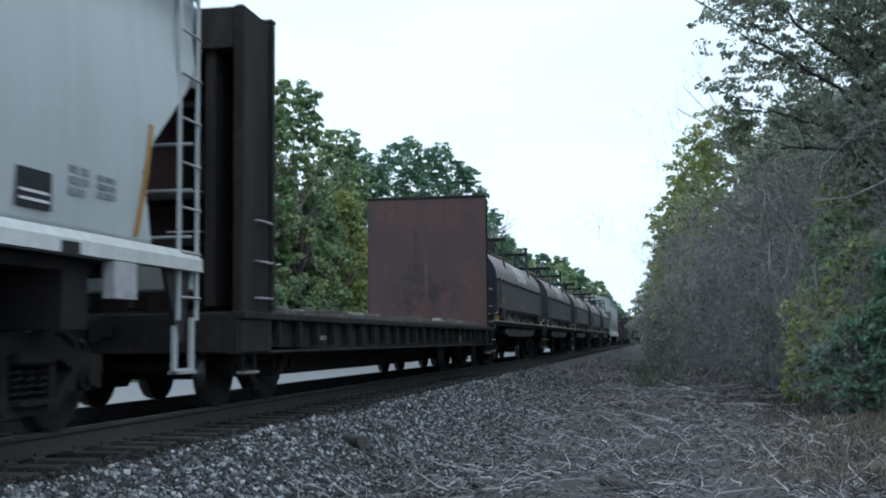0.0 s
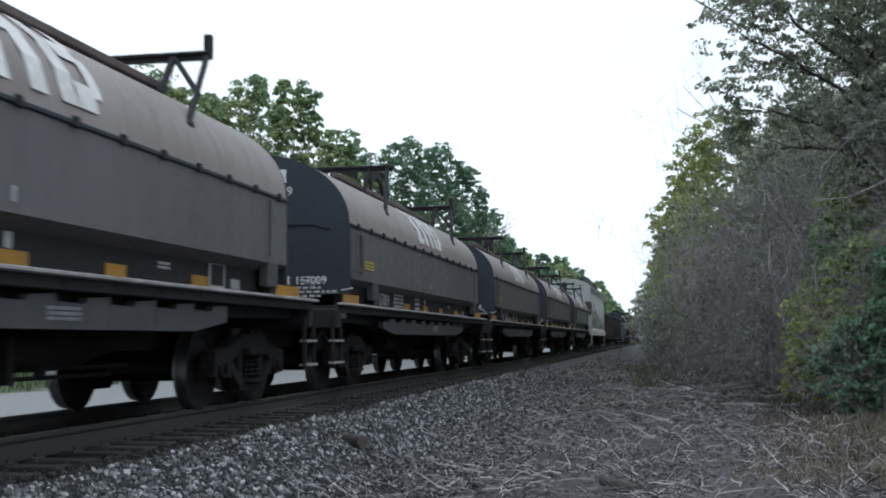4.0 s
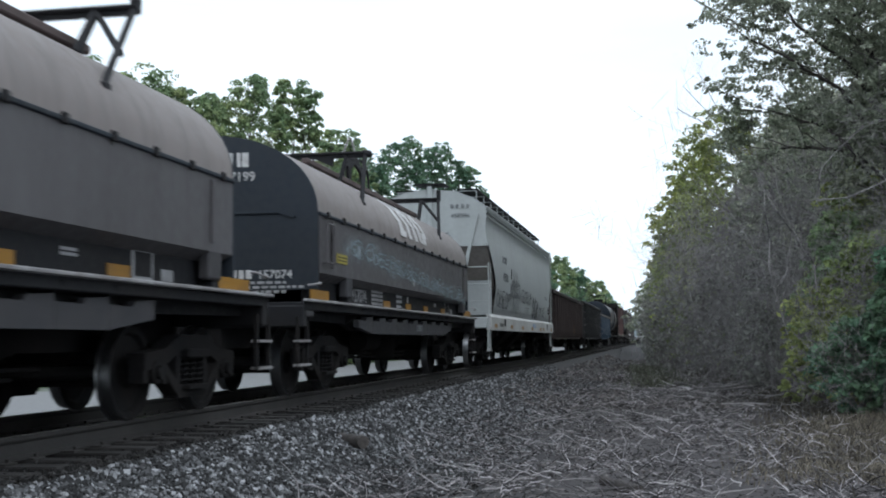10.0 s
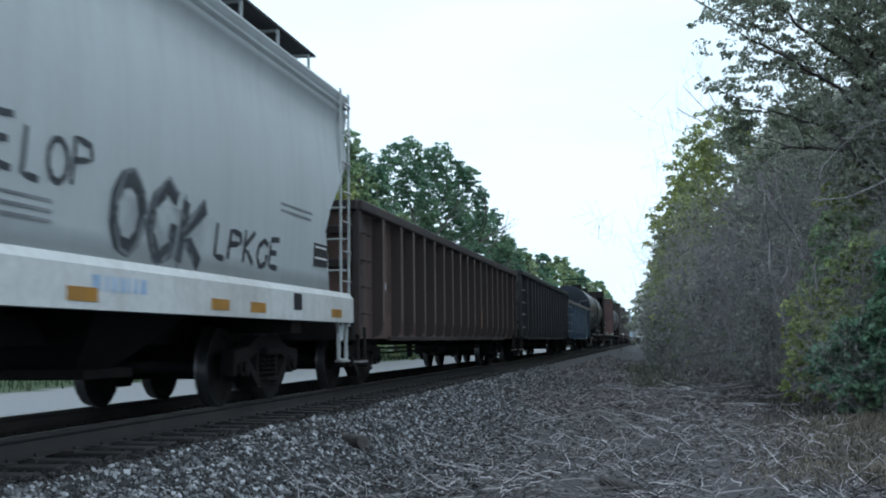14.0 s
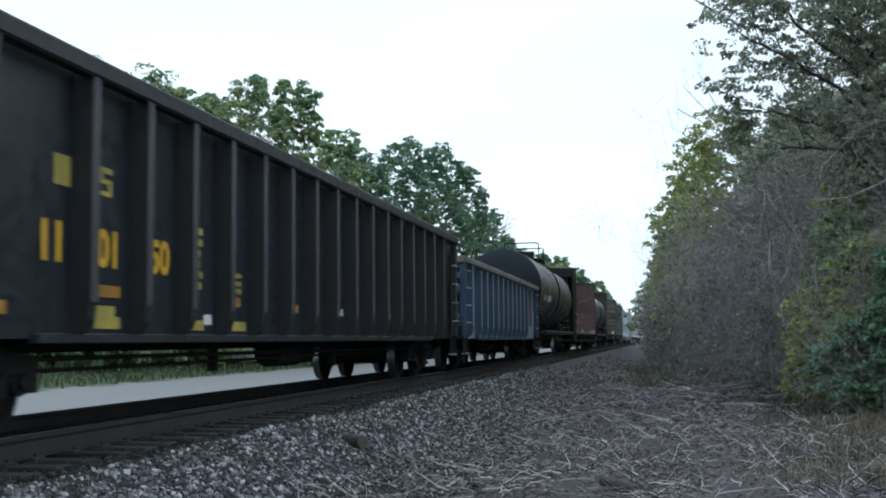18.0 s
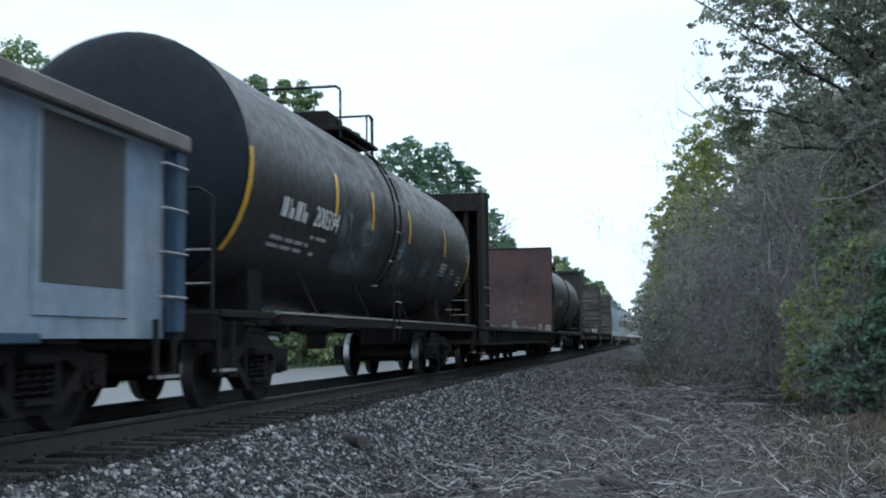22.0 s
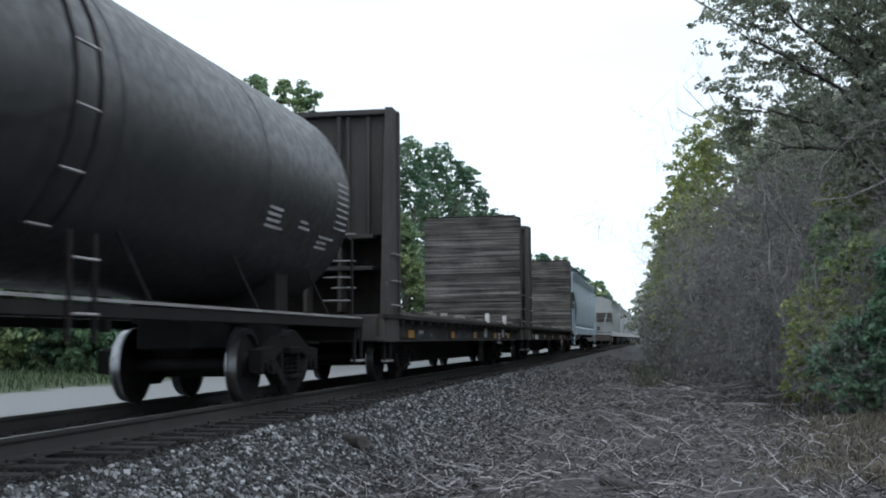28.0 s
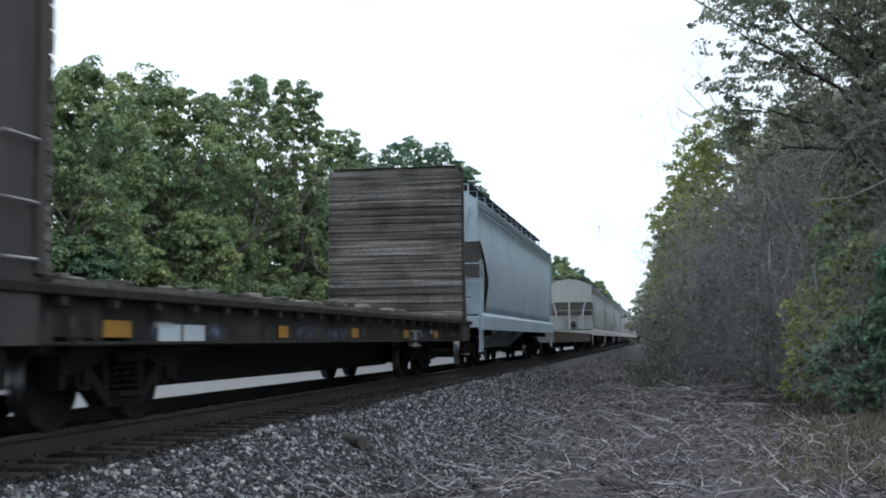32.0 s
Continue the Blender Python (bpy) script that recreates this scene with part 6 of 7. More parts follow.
def open_gondola(name, place, length, top, paint, post, posts, label, chord=None, group="open gondola cars", z0=0.78, taper=True, strip=None, end=None):
    chord = chord or post
    car = thing(name, label, "freight car", group, place)
    f, r = -length / 2, length / 2
    W = 1.37
    for k in (-1, 1):
        x0, x1 = sorted((k * W, k * (W - 0.05)))
        if taper:
            prof = [(f, top), (f, 1.05), (f + 1.5, 1.0), (f + 2.6, z0), (r - 2.6, z0), (r - 1.5, 1.0), (r, 1.05), (r, top)]
        else:
            prof = [(f, top), (f, z0), (r, z0), (r, top)]
        part("side_wall", Shape().prism(prof, x0, x1, "x"), paint, car)
        part("top_chord", Shape().box(k * 1.5 - 0.07, k * 1.5 + 0.07, f - 0.02, r + 0.02, top - 0.06, top + 0.1, 0.02), chord, car)
        part("bottom_sill", Shape().box(k * 1.39 - 0.05, k * 1.39 + 0.05, f + 2.4, r - 2.4, z0 - 0.04, z0 + 0.04, 0.01), post, car)
        for y in posts:
            # dark post body and pale face plate imitate shaded flanks and lit fronts
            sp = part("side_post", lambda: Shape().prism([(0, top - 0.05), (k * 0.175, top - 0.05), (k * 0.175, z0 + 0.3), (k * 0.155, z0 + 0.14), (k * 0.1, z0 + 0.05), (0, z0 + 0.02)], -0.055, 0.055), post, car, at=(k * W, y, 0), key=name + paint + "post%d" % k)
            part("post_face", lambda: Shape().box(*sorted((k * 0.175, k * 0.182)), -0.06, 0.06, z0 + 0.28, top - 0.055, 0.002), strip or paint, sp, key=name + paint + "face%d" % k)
        for y in (f + 0.08, r - 0.08):
            part("corner_post", Shape().box(k * 1.46 - 0.06, k * 1.46 + 0.06, y - 0.1, y + 0.1, z0 + 0.05, top, 0.015), post, car)
        for y, d in ((f + 0.3, 1), (r - 0.3, -1)):
            for z in (1.15, 1.55, 1.95, 2.35):
                if z < top - 0.1:
                    grab(car, (k * 1.5, y - 0.22, z), (k * 1.5, y + 0.22, z), (k * 0.07, 0, 0), "edge" if paint != "brown" else post)
            st = part("step", Shape().prism([(y - 0.22, 0.42), (y - 0.22, 0.95), (y - 0.17, 0.95), (y - 0.17, 0.42 + 0.05), (y + 0.17, 0.42 + 0.05), (y + 0.17, 0.95), (y + 0.22, 0.95), (y + 0.22, 0.42)], k * 1.46 - 0.02, k * 1.46 + 0.02, "x"), "grime", car)
            part("tread_bar", Shape().box(k * 1.46 - 0.05, k * 1.46 + 0.05, y - 0.22, y + 0.22, 0.42, 0.45), "edge", st)
    for y, d in ((f, 1), (r, -1)):
        a, b = sorted((y, y + d * 0.06))
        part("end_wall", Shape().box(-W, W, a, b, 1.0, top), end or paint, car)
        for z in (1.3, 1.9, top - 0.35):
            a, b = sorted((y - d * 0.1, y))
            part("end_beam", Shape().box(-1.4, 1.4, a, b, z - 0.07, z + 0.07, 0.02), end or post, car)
        a, b = sorted((y - d * 0.08, y + d * 0.08))
        part("end_chord", Shape().box(-1.5, 1.5, a, b, top - 0.06, top + 0.1, 0.02), chord, car)
        part("end_sill", Shape().box(-1.45, 1.45, a - 0.05, b + 0.05, 0.75, 1.08, 0.02), "grime", car)
        coupler(car, y - d * 0.05, -d)
    part("floor", Shape().box(-1.31, 1.31, f + 0.06, r - 0.06, 1.02, 1.1), "grime", car)
    part("centre_sill", Shape().box(-0.35, 0.35, f, r, 0.66, 1.02, 0.02), "grime", car)
    for s in (Shape().box(-1.31, 1.31, f + 1.6, f + 2.1, 0.74, 1.02), Shape().box(-1.31, 1.31, r - 2.1, r - 1.6, 0.74, 1.02)):
        part("bolster", s, "grime", car)
    part("brake_rod", Shape().cyl((1.0, f + 3, 0.62), (1.0, r - 3, 0.6), 0.022, 6).cyl((0.9, f + 3, 0.52), (0.9, r - 4, 0.55), 0.018, 6), "grime", car)
    part("brake_reservoir", Shape().cyl((0.75, -0.5, 0.6), (0.75, 0.6, 0.6), 0.19, 14), "grime", car)
    part("brake_lever", Shape().box(0.6, 0.7, -2.2, -2.1, 0.4, 0.8), "grime", car)
    part("brake_lever", Shape().box(0.85, 0.95, 2.0, 2.12, 0.38, 0.8), "grime", car)
    part("brake_cylinder", Shape().cyl((0.5, 1.4, 0.58), (0.5, 2.0, 0.58), 0.16, 10), "grime", car)
    truck(car, f + 1.85)
    truck(car, r - 1.85)
    return car


def head_ring(y, rad, n, zc):
    return [(rad * math.cos(math.tau * i / n), y, zc + rad * math.sin(math.tau * i / n)) for i in range(n)]


def tank_car(place, label, half=8.05, stripes=True, seed=1):
    """Shell between the heads at -half and +half, axis 2.77 above the rail."""
    car = thing("tank_car", label, "tank car", "tank cars of the train", place)
    R, zc, n = 1.5, 2.75, 44
    depth, E = 0.6, 8.3
    rings = []
    for i in range(9):
        a = math.pi / 2 * i / 8
        rings.append(head_ring(-half + depth * (1 - math.sin(a)), max(0.02, R * math.cos(a)), n, zc))
    rings = rings[::-1]
    body_y = list(np.linspace(-half + depth, half - depth, 8))
    rings = rings + [head_ring(y, R, n, zc) for y in body_y[1:-1]]
    for i in range(9):
        a = math.pi / 2 * i / 8
        rings.append(head_ring(half - depth * (1 - math.sin(a)), max(0.02, R * math.cos(a)), n, zc))
    shell = part("tank_shell", Shape().loft(rings[8:-8], cap=False), "tank", car, "sooty black cylindrical tank")
    for hd in (rings[:9], rings[-9:]):
        part("tank_head", Shape().loft(hd), "tankhead", car, "dark slate-black domed head")
    for y in (-half + depth, -3.3, 0.3, 4.0, half - depth):
        part("weld_band", Shape().loft([head_ring(y - 0.03, R + 0.006, n, zc), head_ring(y + 0.03, R + 0.006, n, zc)], cap=False), "tank", shell)
    for k in (-1, 1):
        part("side_sill", Shape().box(k * 1.46 - 0.07, k * 1.46 + 0.07, -half + 1.6, half - 0.05, 0.94, 1.06, 0.01), "grime", car)
        part("walkway_edge", Shape().box(k * 1.53 - 0.015, k * 1.53 + 0.015, -half + 1.6, half - 0.05, 1.07, 1.098), "edge", car, "bright worn walkway edge")
        for y in np.linspace(-half + 3.4, half - 1.4, 5):
            part("sill_bracket", Shape().cyl((k * 1.44, y, 1.06), (k * 1.1, y, 1.74), 0.018, 6), "grime", car)
        for s in (Shape().box(k * 1.0 - 0.5, k * 1.0 + 0.5, -E + 0.06, -half + 1.5, 1.0, 1.08, 0.01), Shape().box(k * 1.0 - 0.5, k * 1.0 + 0.5, half - 0.4, E - 0.06, 1.0, 1.08, 0.01)):
            part("end_platform", s, "grime", car)
        ladder(car, k * 1.55, -0.5, 0.75, 1.6, 0.4, 2, "grime")
        pts = [(k * (R + 0.09) * math.cos(a), 0, zc + (R + 0.09) * math.sin(a)) for a in (-0.75 + 1.9 * i / 12 for i in range(13))]
        l = part("ladder", Shape().tube([(x, -0.7, z) for x, y, z in pts], 0.02, 5), "grime", car)
        part("stile", Shape().tube([(x, -0.3, z) for x, y, z in pts], 0.02, 5), "grime", l)
        for i, (x, y, z) in enumerate(pts):
            if i % 2 == 0:
                part("rung", Shape().cyl((x, -0.7, z), (x, -0.3, z), 0.015, 6), "edge", l)
    for s in (Shape().box(-1.45, 1.45, -E, -E + 0.14, 0.75, 1.06, 0.02), Shape().box(-1.45, 1.45, E - 0.14, E, 0.75, 1.06, 0.02)):
        part("end_sill", s, "grime", car)
    for a, b in ((-E, -half + 3.6), (half - 3.6, E)):
        part("stub_sill", Shape().box(-0.35, 0.35, a, b, 0.66, 1.2, 0.02), "grime", car)
    for y in (-half + 1.9, half - 2.4):
        sd = Shape()
        for x0, x1, za, zb in ((-1.0, -0.8, 1.68, 1.55), (-0.8, 0.0, 1.55, 1.3), (0.0, 0.8, 1.3, 1.55), (0.8, 1.0, 1.55, 1.68)):
            sd.prism([(x0, 1.0), (x1, 1.0), (x1, zb), (x0, za)], y, y + 0.5)
        part("saddle", sd, "grime", car)
    part("outlet_valve", Shape().box(-0.15, 0.15, -0.12, 0.12, 0.62, 1.3, 0.03), "grime", car)
    part("outlet_pipe", Shape().cyl((0, -0.5, 1.12), (0, 0.5, 1.12), 0.14, 14), "grime", car)
    part("brake_cylinder", Shape().cyl((0.6, -2.6, 1.0), (0.6, -1.5, 1.0), 0.16, 12), "grime", car)
    for y in (-3.4, 1.8):
        part("brake_lever", Shape().box(0.5, 0.6, y, y + 0.1, 0.85, 1.2, 0.01), "grime", car)
    part("brake_rod", Shape().cyl((0.6, -half + 3, 1.02), (0.6, half - 3, 1.02), 0.025, 6).cyl((0.9, -half + 2.5, 0.98), (0.9, half - 3, 1.0), 0.02, 6), "grime", car)
    # top platform and railing
    part("top_platform", Shape().box(-0.85, 0.85, -1.15, 1.15, 4.24, 4.3, 0.01), "grime", car)
    part("manway", Shape().cyl((0, 0, 4.2), (0, 0, 4.52), 0.42, 16).cyl((0, 0, 4.52), (0, 0, 4.62), 0.47, 16).box(-0.2, 0.5, -0.95, -0.45, 4.28, 4.62, 0.03), "grime", car)
    part("railing", Shape().tube([(-0.75, -1.1, 4.2), (-0.75, -1.1, 4.92), (-0.68, -1.1, 4.98), (0.68, -1.1, 4.98), (0.75, -1.1, 4.92), (0.75, -1.1, 4.1)], 0.024, 6), "frame", car)
    part("railing", Shape().tube([(-0.75, -1.1, 4.62), (-0.75, 1.0, 4.62), (-0.75, 1.05, 4.1)], 0.02, 6), "frame", car)
    part("railing", Shape().tube([(-0.7, 1.1, 4.2), (-0.7, 1.1, 4.9), (0.7, 1.1, 4.9), (0.75, 1.1, 4.85), (0.75, 1.1, 4.1)], 0.022, 6), "frame", car)
    part("hand_hoop", Shape().tube([(0.78, 0.55, 4.1), (0.78, 0.55, 4.75), (0.78, 0.65, 4.82), (0.78, 0.8, 4.82), (0.78, 0.9, 4.75), (0.78, 0.9, 4.1)], 0.02, 6), "frame", car)
    for y in (-E + 0.25, E - 0.25):
        s = 1 if y > 0 else -1
        part("end_railing", Shape().tube([(1.35, y + s * 0.1, 1.05), (1.35, y + s * 0.1, 2.25), (1.2, y + s * 0.1, 2.35), (0.3, y + s * 0.1, 2.35)], 0.022, 6), "frame", car)
        for z in (1.35, 1.7):
            part("grab_iron", Shape().cyl((1.35, y + s * 0.1, z), (0.9, y + s * 0.1, z), 0.014, 6), "edge", car)
        for k in (-1, 1):
            st = part("step", Shape().prism([(y + s * 0.0 - 0.22, 0.42), (y + s * 0.0 - 0.22, 0.98), (y + s * 0.0 - 0.17, 0.98), (y + s * 0.0 - 0.17, 0.42 + 0.05), (y + s * 0.0 + 0.17, 0.42 + 0.05), (y + s * 0.0 + 0.17, 0.98), (y + s * 0.0 + 0.22, 0.98), (y + s * 0.0 + 0.22, 0.42)], k * 1.46 - 0.02, k * 1.46 + 0.02, "x"), "grime", car)
            part("tread_bar", Shape().box(k * 1.46 - 0.05, k * 1.46 + 0.05, y + s * 0.0 - 0.2, y + s * 0.0 + 0.2, 0.44, 0.47), "edge", st)
        coupler(car, y + s * 0.25, s)

    def patch(name, y0, y1, a0, a1, material, label="", lift=0.008):
        s, m = Shape(), 6
        for i in range(m):
            p, q = a0 + (a1 - a0) * i / m, a0 + (a1 - a0) * (i + 1) / m
            rr = R + lift
            s.add([(rr * math.cos(p), y0, zc + rr * math.sin(p)), (rr * math.cos(p), y1, zc + rr * math.sin(p)), (rr * math.cos(q), y1, zc + rr * math.sin(q)), (rr * math.cos(q), y0, zc + rr * math.sin(q))], [(0, 1, 2, 3)])
        return part(name, s, material, shell, label)
    if stripes:
        for y in (-3.95, -1.87, 0.85, 4.3):
            patch("reflector_bar", y - 0.07, y + 0.07, -0.18, 0.22, "yellow", "yellow upright reflective bar")
        patch("reflector_bar", -half + depth - 0.02, -half + depth + 0.11, -0.72, 0.1, "yellow", "long yellow reflective bar")
        patch("reflector_bar", half - depth - 0.13, half - depth, -0.6, 0.0, "yellow", "long yellow reflective bar")
    rnd = random.Random(seed)
    y = -half + 1.85
    tone = "white" if stripes else "dimwhite"
    for q in range(4):
        mk = patch("side_mark", y, y + 0.05, -0.33, -0.17, tone, "white block mark")
        patch("side_mark", y + 0.08, y + 0.2, -0.33, -0.17 - 0.07 * (q % 2), tone, "white block mark")
        y += 0.27
    x0 = R * math.cos(-0.25) + 0.02
    digits("fleet_number", car, "200394" if stripes else "200937", x0, y + 0.1, zc + R * math.sin(-0.34), 0.38, tone, "pale fleet number", 90, 104.3)
    for a in (-0.45, -0.53, -0.6):
        y = -half + 1.8
        for q in range(5):
            w = rnd.uniform(0.15, 0.5)
            if rnd.random() < 0.7:
                patch("side_data", y, y + w, a, a + 0.035, "dimwhite")
            y += w + 0.08
    for y0, w, a, rows in ((half - 3.9, 0.7, -0.3, 4), (half - 2.7, 0.5, -0.34, 2), (half - 1.75, 0.7, -0.42, 3)):
        for q in range(rows):
            patch("side_data", y0, y0 + w * rnd.uniform(0.6, 1), a - q * 0.05, a - q * 0.05 + 0.025, "dimwhite")
    for q in range(5 if stripes else 8):
        patch("end_data", half - depth - 0.62 if not stripes else half - depth - 0.55, half - depth - 0.05, 0.12 - q * 0.06, 0.14 - q * 0.06, "dimwhite")

    def onto(z):
        return math.sqrt(max(0.05, (R + 0.006) ** 2 - (z - zc) ** 2))
    if stripes:
        for y0, y1, a0, a1 in ((-3.9, -0.9, -0.75, -0.1), (-0.2, 1.4, -0.72, -0.15), (1.2, 3.6, -0.7, -0.25), (3.4, 6.2, -0.72, -0.3)):
            patch("spray_haze", y0, y1, a0, a1, "tealmist", "thin teal sprayed haze", 0.005)
        for y0, y1, a0, a1 in ((-3.7, -2.9, -0.5, 0.0), (-2.6, -1.4, -0.5, 0.02), (-3.6, -1.2, -0.75, -0.4), (0.1, 0.7, -0.55, -0.05), (0.5, 1.5, -0.7, -0.35), (2.4, 3.2, -0.6, -0.3), (3.4, 4.6, -0.6, -0.35), (4.9, 5.7, -0.6, -0.35)):
            patch("spray_haze", y0, y1, a0, a1, "bluehaze", "soft pale blue sprayed patch", 0.0065)
        # paler upper tank: dust, and the sky's sheen painted on
        patch("soot_bloom", -7.2, 7.2, 0.2, 1.35, "brownmist", "dust and painted sky sheen, brown-grey along the top", 0.004)
        sprayed("spray_writing", car, onto, [POST, FORK, FLAG, POST], -3.6, -1.0, 1.9, 2.5, 0.022, "dimspray", "faded blue sprayed signs", 51)
        sprayed("spray_writing", car, onto, [RING, POST, FORK, HOOK], -3.5, -1.0, 1.8, 2.3, 0.016, "dimspray", "thin pale blue sprayed signs", 54)
        sprayed("spray_writing", car, onto, [FLAG, RING, COMB, HOOK, COMB], 0.0, 2.0, 1.75, 2.3, 0.017, "dimspray", "pale blue sprayed signs", 52)
        sprayed("spray_writing", car, onto, [POST, COMB, FORK, RING, COMB, HOOK, POST], 2.4, 5.8, 1.8, 2.2, 0.014, "dimspray", "thin pale blue sprayed signs", 53)
    truck(car, -half + 2.0)
    truck(car, half - 2.0)
    return car


def bulkhead_flat(place, half, top, deck, lining, paint, plate, label, stakes=False, seed=2):
    """Deck between the bulkhead faces; the outer faces at -half and +half."""
    car = thing("bulkhead_flatcar", label, "freight car", "bulkhead flatcars of the train", place)
    f, r = -half, half
    W = 1.55
    rnd = random.Random(seed)
    for k in (-1, 1):
        belly = [(f, deck - 0.12), (f, deck - 0.42), (f + 2.4, deck - 0.45), (f + 3.2, deck - 0.5), (r - 3.2, deck - 0.5), (r - 2.4, deck - 0.45), (r, deck - 0.42), (r, deck - 0.12)]
        part("side_sill", Shape().prism(belly, k * 1.4 - 0.03, k * 1.4 + 0.03, "x"), "flatbrown", car)
        part("bottom_flange", Shape().box(k * 1.44 - 0.07, k * 1.44 + 0.07, f, r, deck - 0.51, deck - 0.475, 0.01), "flatbrown", car)
        part("top_flange", Shape().box(k * 1.48 - 0.09, k * 1.48 + 0.09, f, r, deck - 0.13, deck - 0.05, 0.01), "flatbrown", car)
        n = 22
        for i in range(n):
            y = f + 1.35 + i * (r - f - 2.7) / (n - 1)
            low = -0.2 if lining else -0.42
            part("stake_pocket", lambda: Shape().prism([(-0.08, -0.04), (0.08, -0.04), (0.06, low * 0.7), (0.04, low), (-0.04, low), (-0.06, low * 0.7)], -0.04, 0.04, "x"), paint, car, at=(k * 1.485, y, deck), key="pocket" + paint)
    n = 60
    for i in range(n):
        y = f + 1.2 + i * (r - f - 2.4) / n
        part("deck_plank", lambda: Shape().box(-1.5, 1.5, 0.01, (r - f - 2.4) / n - 0.006, -0.06, 0.0), "deck", car, at=(0, y, deck + rnd.uniform(-0.012, 0.012)), key="plank%d" % int(half * 100))
    for i in range(34):
        y = f + 1.7 + i * (r - f - 3.4) / 33 + rnd.uniform(-0.2, 0.2)
        w, l2, h = rnd.uniform(0.03, 0.09), rnd.uniform(0.06, 0.34), rnd.uniform(0.02, 0.07)
        x = rnd.uniform(1.2, 1.46) if lining else rnd.uniform(1.0, 1.42)
        part("dunnage_block", Shape().box(x - w, x + w, y, y + l2, deck + 0.01, deck + 0.01 + h, 0.01), "paletimber" if rnd.random() < (0.55 if lining else 0.3) else "deck", car)
    for i in range(7):
        y = f + 2.0 + i * (r - f - 4.0) / 6 + rnd.uniform(-0.4, 0.4)
        part("bearer_timber", Shape().box(-1.4, 1.35, y, y + 0.12, deck + 0.01, deck + 0.06, 0.01), "deck", car)
    if stakes:
        for y in ((1.55, 4.9) if lining else (f + 6.6, r - 5.6, r - 3.0, r - 1.9)):
            part("stake", Shape().box(1.46, 1.56, y - 0.09, y + 0.09, deck - 0.06, deck + 0.2, 0.015), "white" if lining else "paletimber", car, "short white-topped wooden stake" if lining else "short pale wooden stake")
            if lining:
                part("stake_plate", Shape().box(1.44, 1.475, y - 0.14, y + 0.14, deck - 0.42, deck - 0.2, 0.008), "dimwhite", car, "grubby pale stake plate")
    for y, d in ((f, 1), (r, -1)):
        inset = 0.22 if d < 0 else 0.0
        a, b = y + d * (0.95 + inset), y + d * (1.0 + inset)
        bh = part("bulkhead_sheet", Shape().box(-W, W, *sorted((a, b)), deck - 0.05, top - 0.02), plate if not lining else "flatbrown", car, "rust-brown bulkhead plate" if not lining else "")
        if lining:
            rows = 19
            hgt = (top - deck) / rows
            for i in range(rows):
                w0 = W - (0.1 if i == rows - 1 else 0.0)
                c, e = sorted((b, b + d * (0.07 + rnd.uniform(0, 0.02))))
                za, zb = deck + i * hgt + rnd.choice((0.003, 0.004, 0.012)), deck + (i + 1) * hgt - rnd.choice((0.003, 0.009))
                if i == rows - 1:
                    part("lining_plank", Shape().prism([(-W, za), (W, za), (W - 0.04, za + 0.08), (W - 0.12, zb), (-W + 0.12, zb), (-W + 0.04, za + 0.08)], c, e), "wood", bh)
                else:
                    part("lining_plank", Shape().box(-w0, w0, c, e, za, zb, 0.006), "wood", bh)
            c, e = sorted((a - d * 0.02, b + d * 0.1))
            part("cap", Shape().box(-W + 0.13, W - 0.13, c, e, top, top + 0.03, 0.01), "frame", bh)
        else:
            c, e = sorted((a - d * 0.06, b + d * 0.03))
            part("cap", Shape().box(-W - 0.01, W + 0.01, c, e, top - 0.02, top + 0.04, 0.01), "frame", bh)
            def smear(x0, x1, z0, z1, lift, material, label):
                yy = b + d * lift
                part("scar", Shape().add([(x0, yy, z0), (x1, yy, z0), (x1, yy, z1), (x0, yy, z1)], [(0, 1, 2, 3)]), material, bh, label)
            if stakes:
                smear(-1.35, 0.3, deck + 0.5, top - 0.9, 0.004, "platesoot", "mottled purple-brown soot")
                smear(-0.2, 1.4, deck + 0.9, top - 0.7, 0.006, "platesoot", "mottled purple-brown soot")
                smear(-1.2, 1.3, deck + 0.1, deck + 1.5, 0.008, "platescar", "chalky scrapes over the lower plate")
            else:
                smear(-0.08, 0.04, deck + 0.4, top - 0.6, 0.008, "platescar", "pale upright scrape")
                smear(-0.36, -0.22, deck + 0.9, top - 0.5, 0.006, "platesoot", "sooty upright smear")
                smear(-1.3, 1.2, deck + 0.1, deck + 1.6, 0.004, "platesoot", "sooty bloom over the lower plate")
        c, e = sorted((y + d * 0.02, a))
        for x in (-1.48, 1.48):
            part("side_column", Shape().prism([(y + d * (0.02 if d > 0 else 0.6), deck - 0.5), (a, deck - 0.5), (a, top - 0.2), (a - d * 0.12, top - 0.03), (y + d * (0.5 if d > 0 else 1.1), top - 0.03)], x - 0.06, x + 0.06, "x") if lining else Shape().box(x - 0.06, x + 0.06, *((c, e) if d > 0 else (a, a + 0.3)), deck - 0.5, top - 0.03, 0.02), paint, bh)
        if lining:
            part("head_beam", Shape().box(-1.42, 1.42, *sorted((y + d * 0.52, a)), top - 0.14, top - 0.05, 0.01), paint, bh)
            part("end_panel", Shape().box(-1.42, 1.42, *sorted((y + d * 0.66, y + d * 0.69)), deck + 1.3, top - 0.14), paint, bh, "ribbed grey end panel")
            for x in (-1.1, -0.75, 0.75, 1.1):
                part("panel_rib", Shape().box(x - 0.03, x + 0.03, *sorted((y + d * 0.59, y + d * 0.66)), deck + 1.3, top - 0.14, 0.008), paint, bh)
        else:
            part("head_beam", Shape().box(-1.42, 1.42, *sorted((y + d * 0.04, a)), top - 0.5, top - 0.045, 0.01), paint, bh)
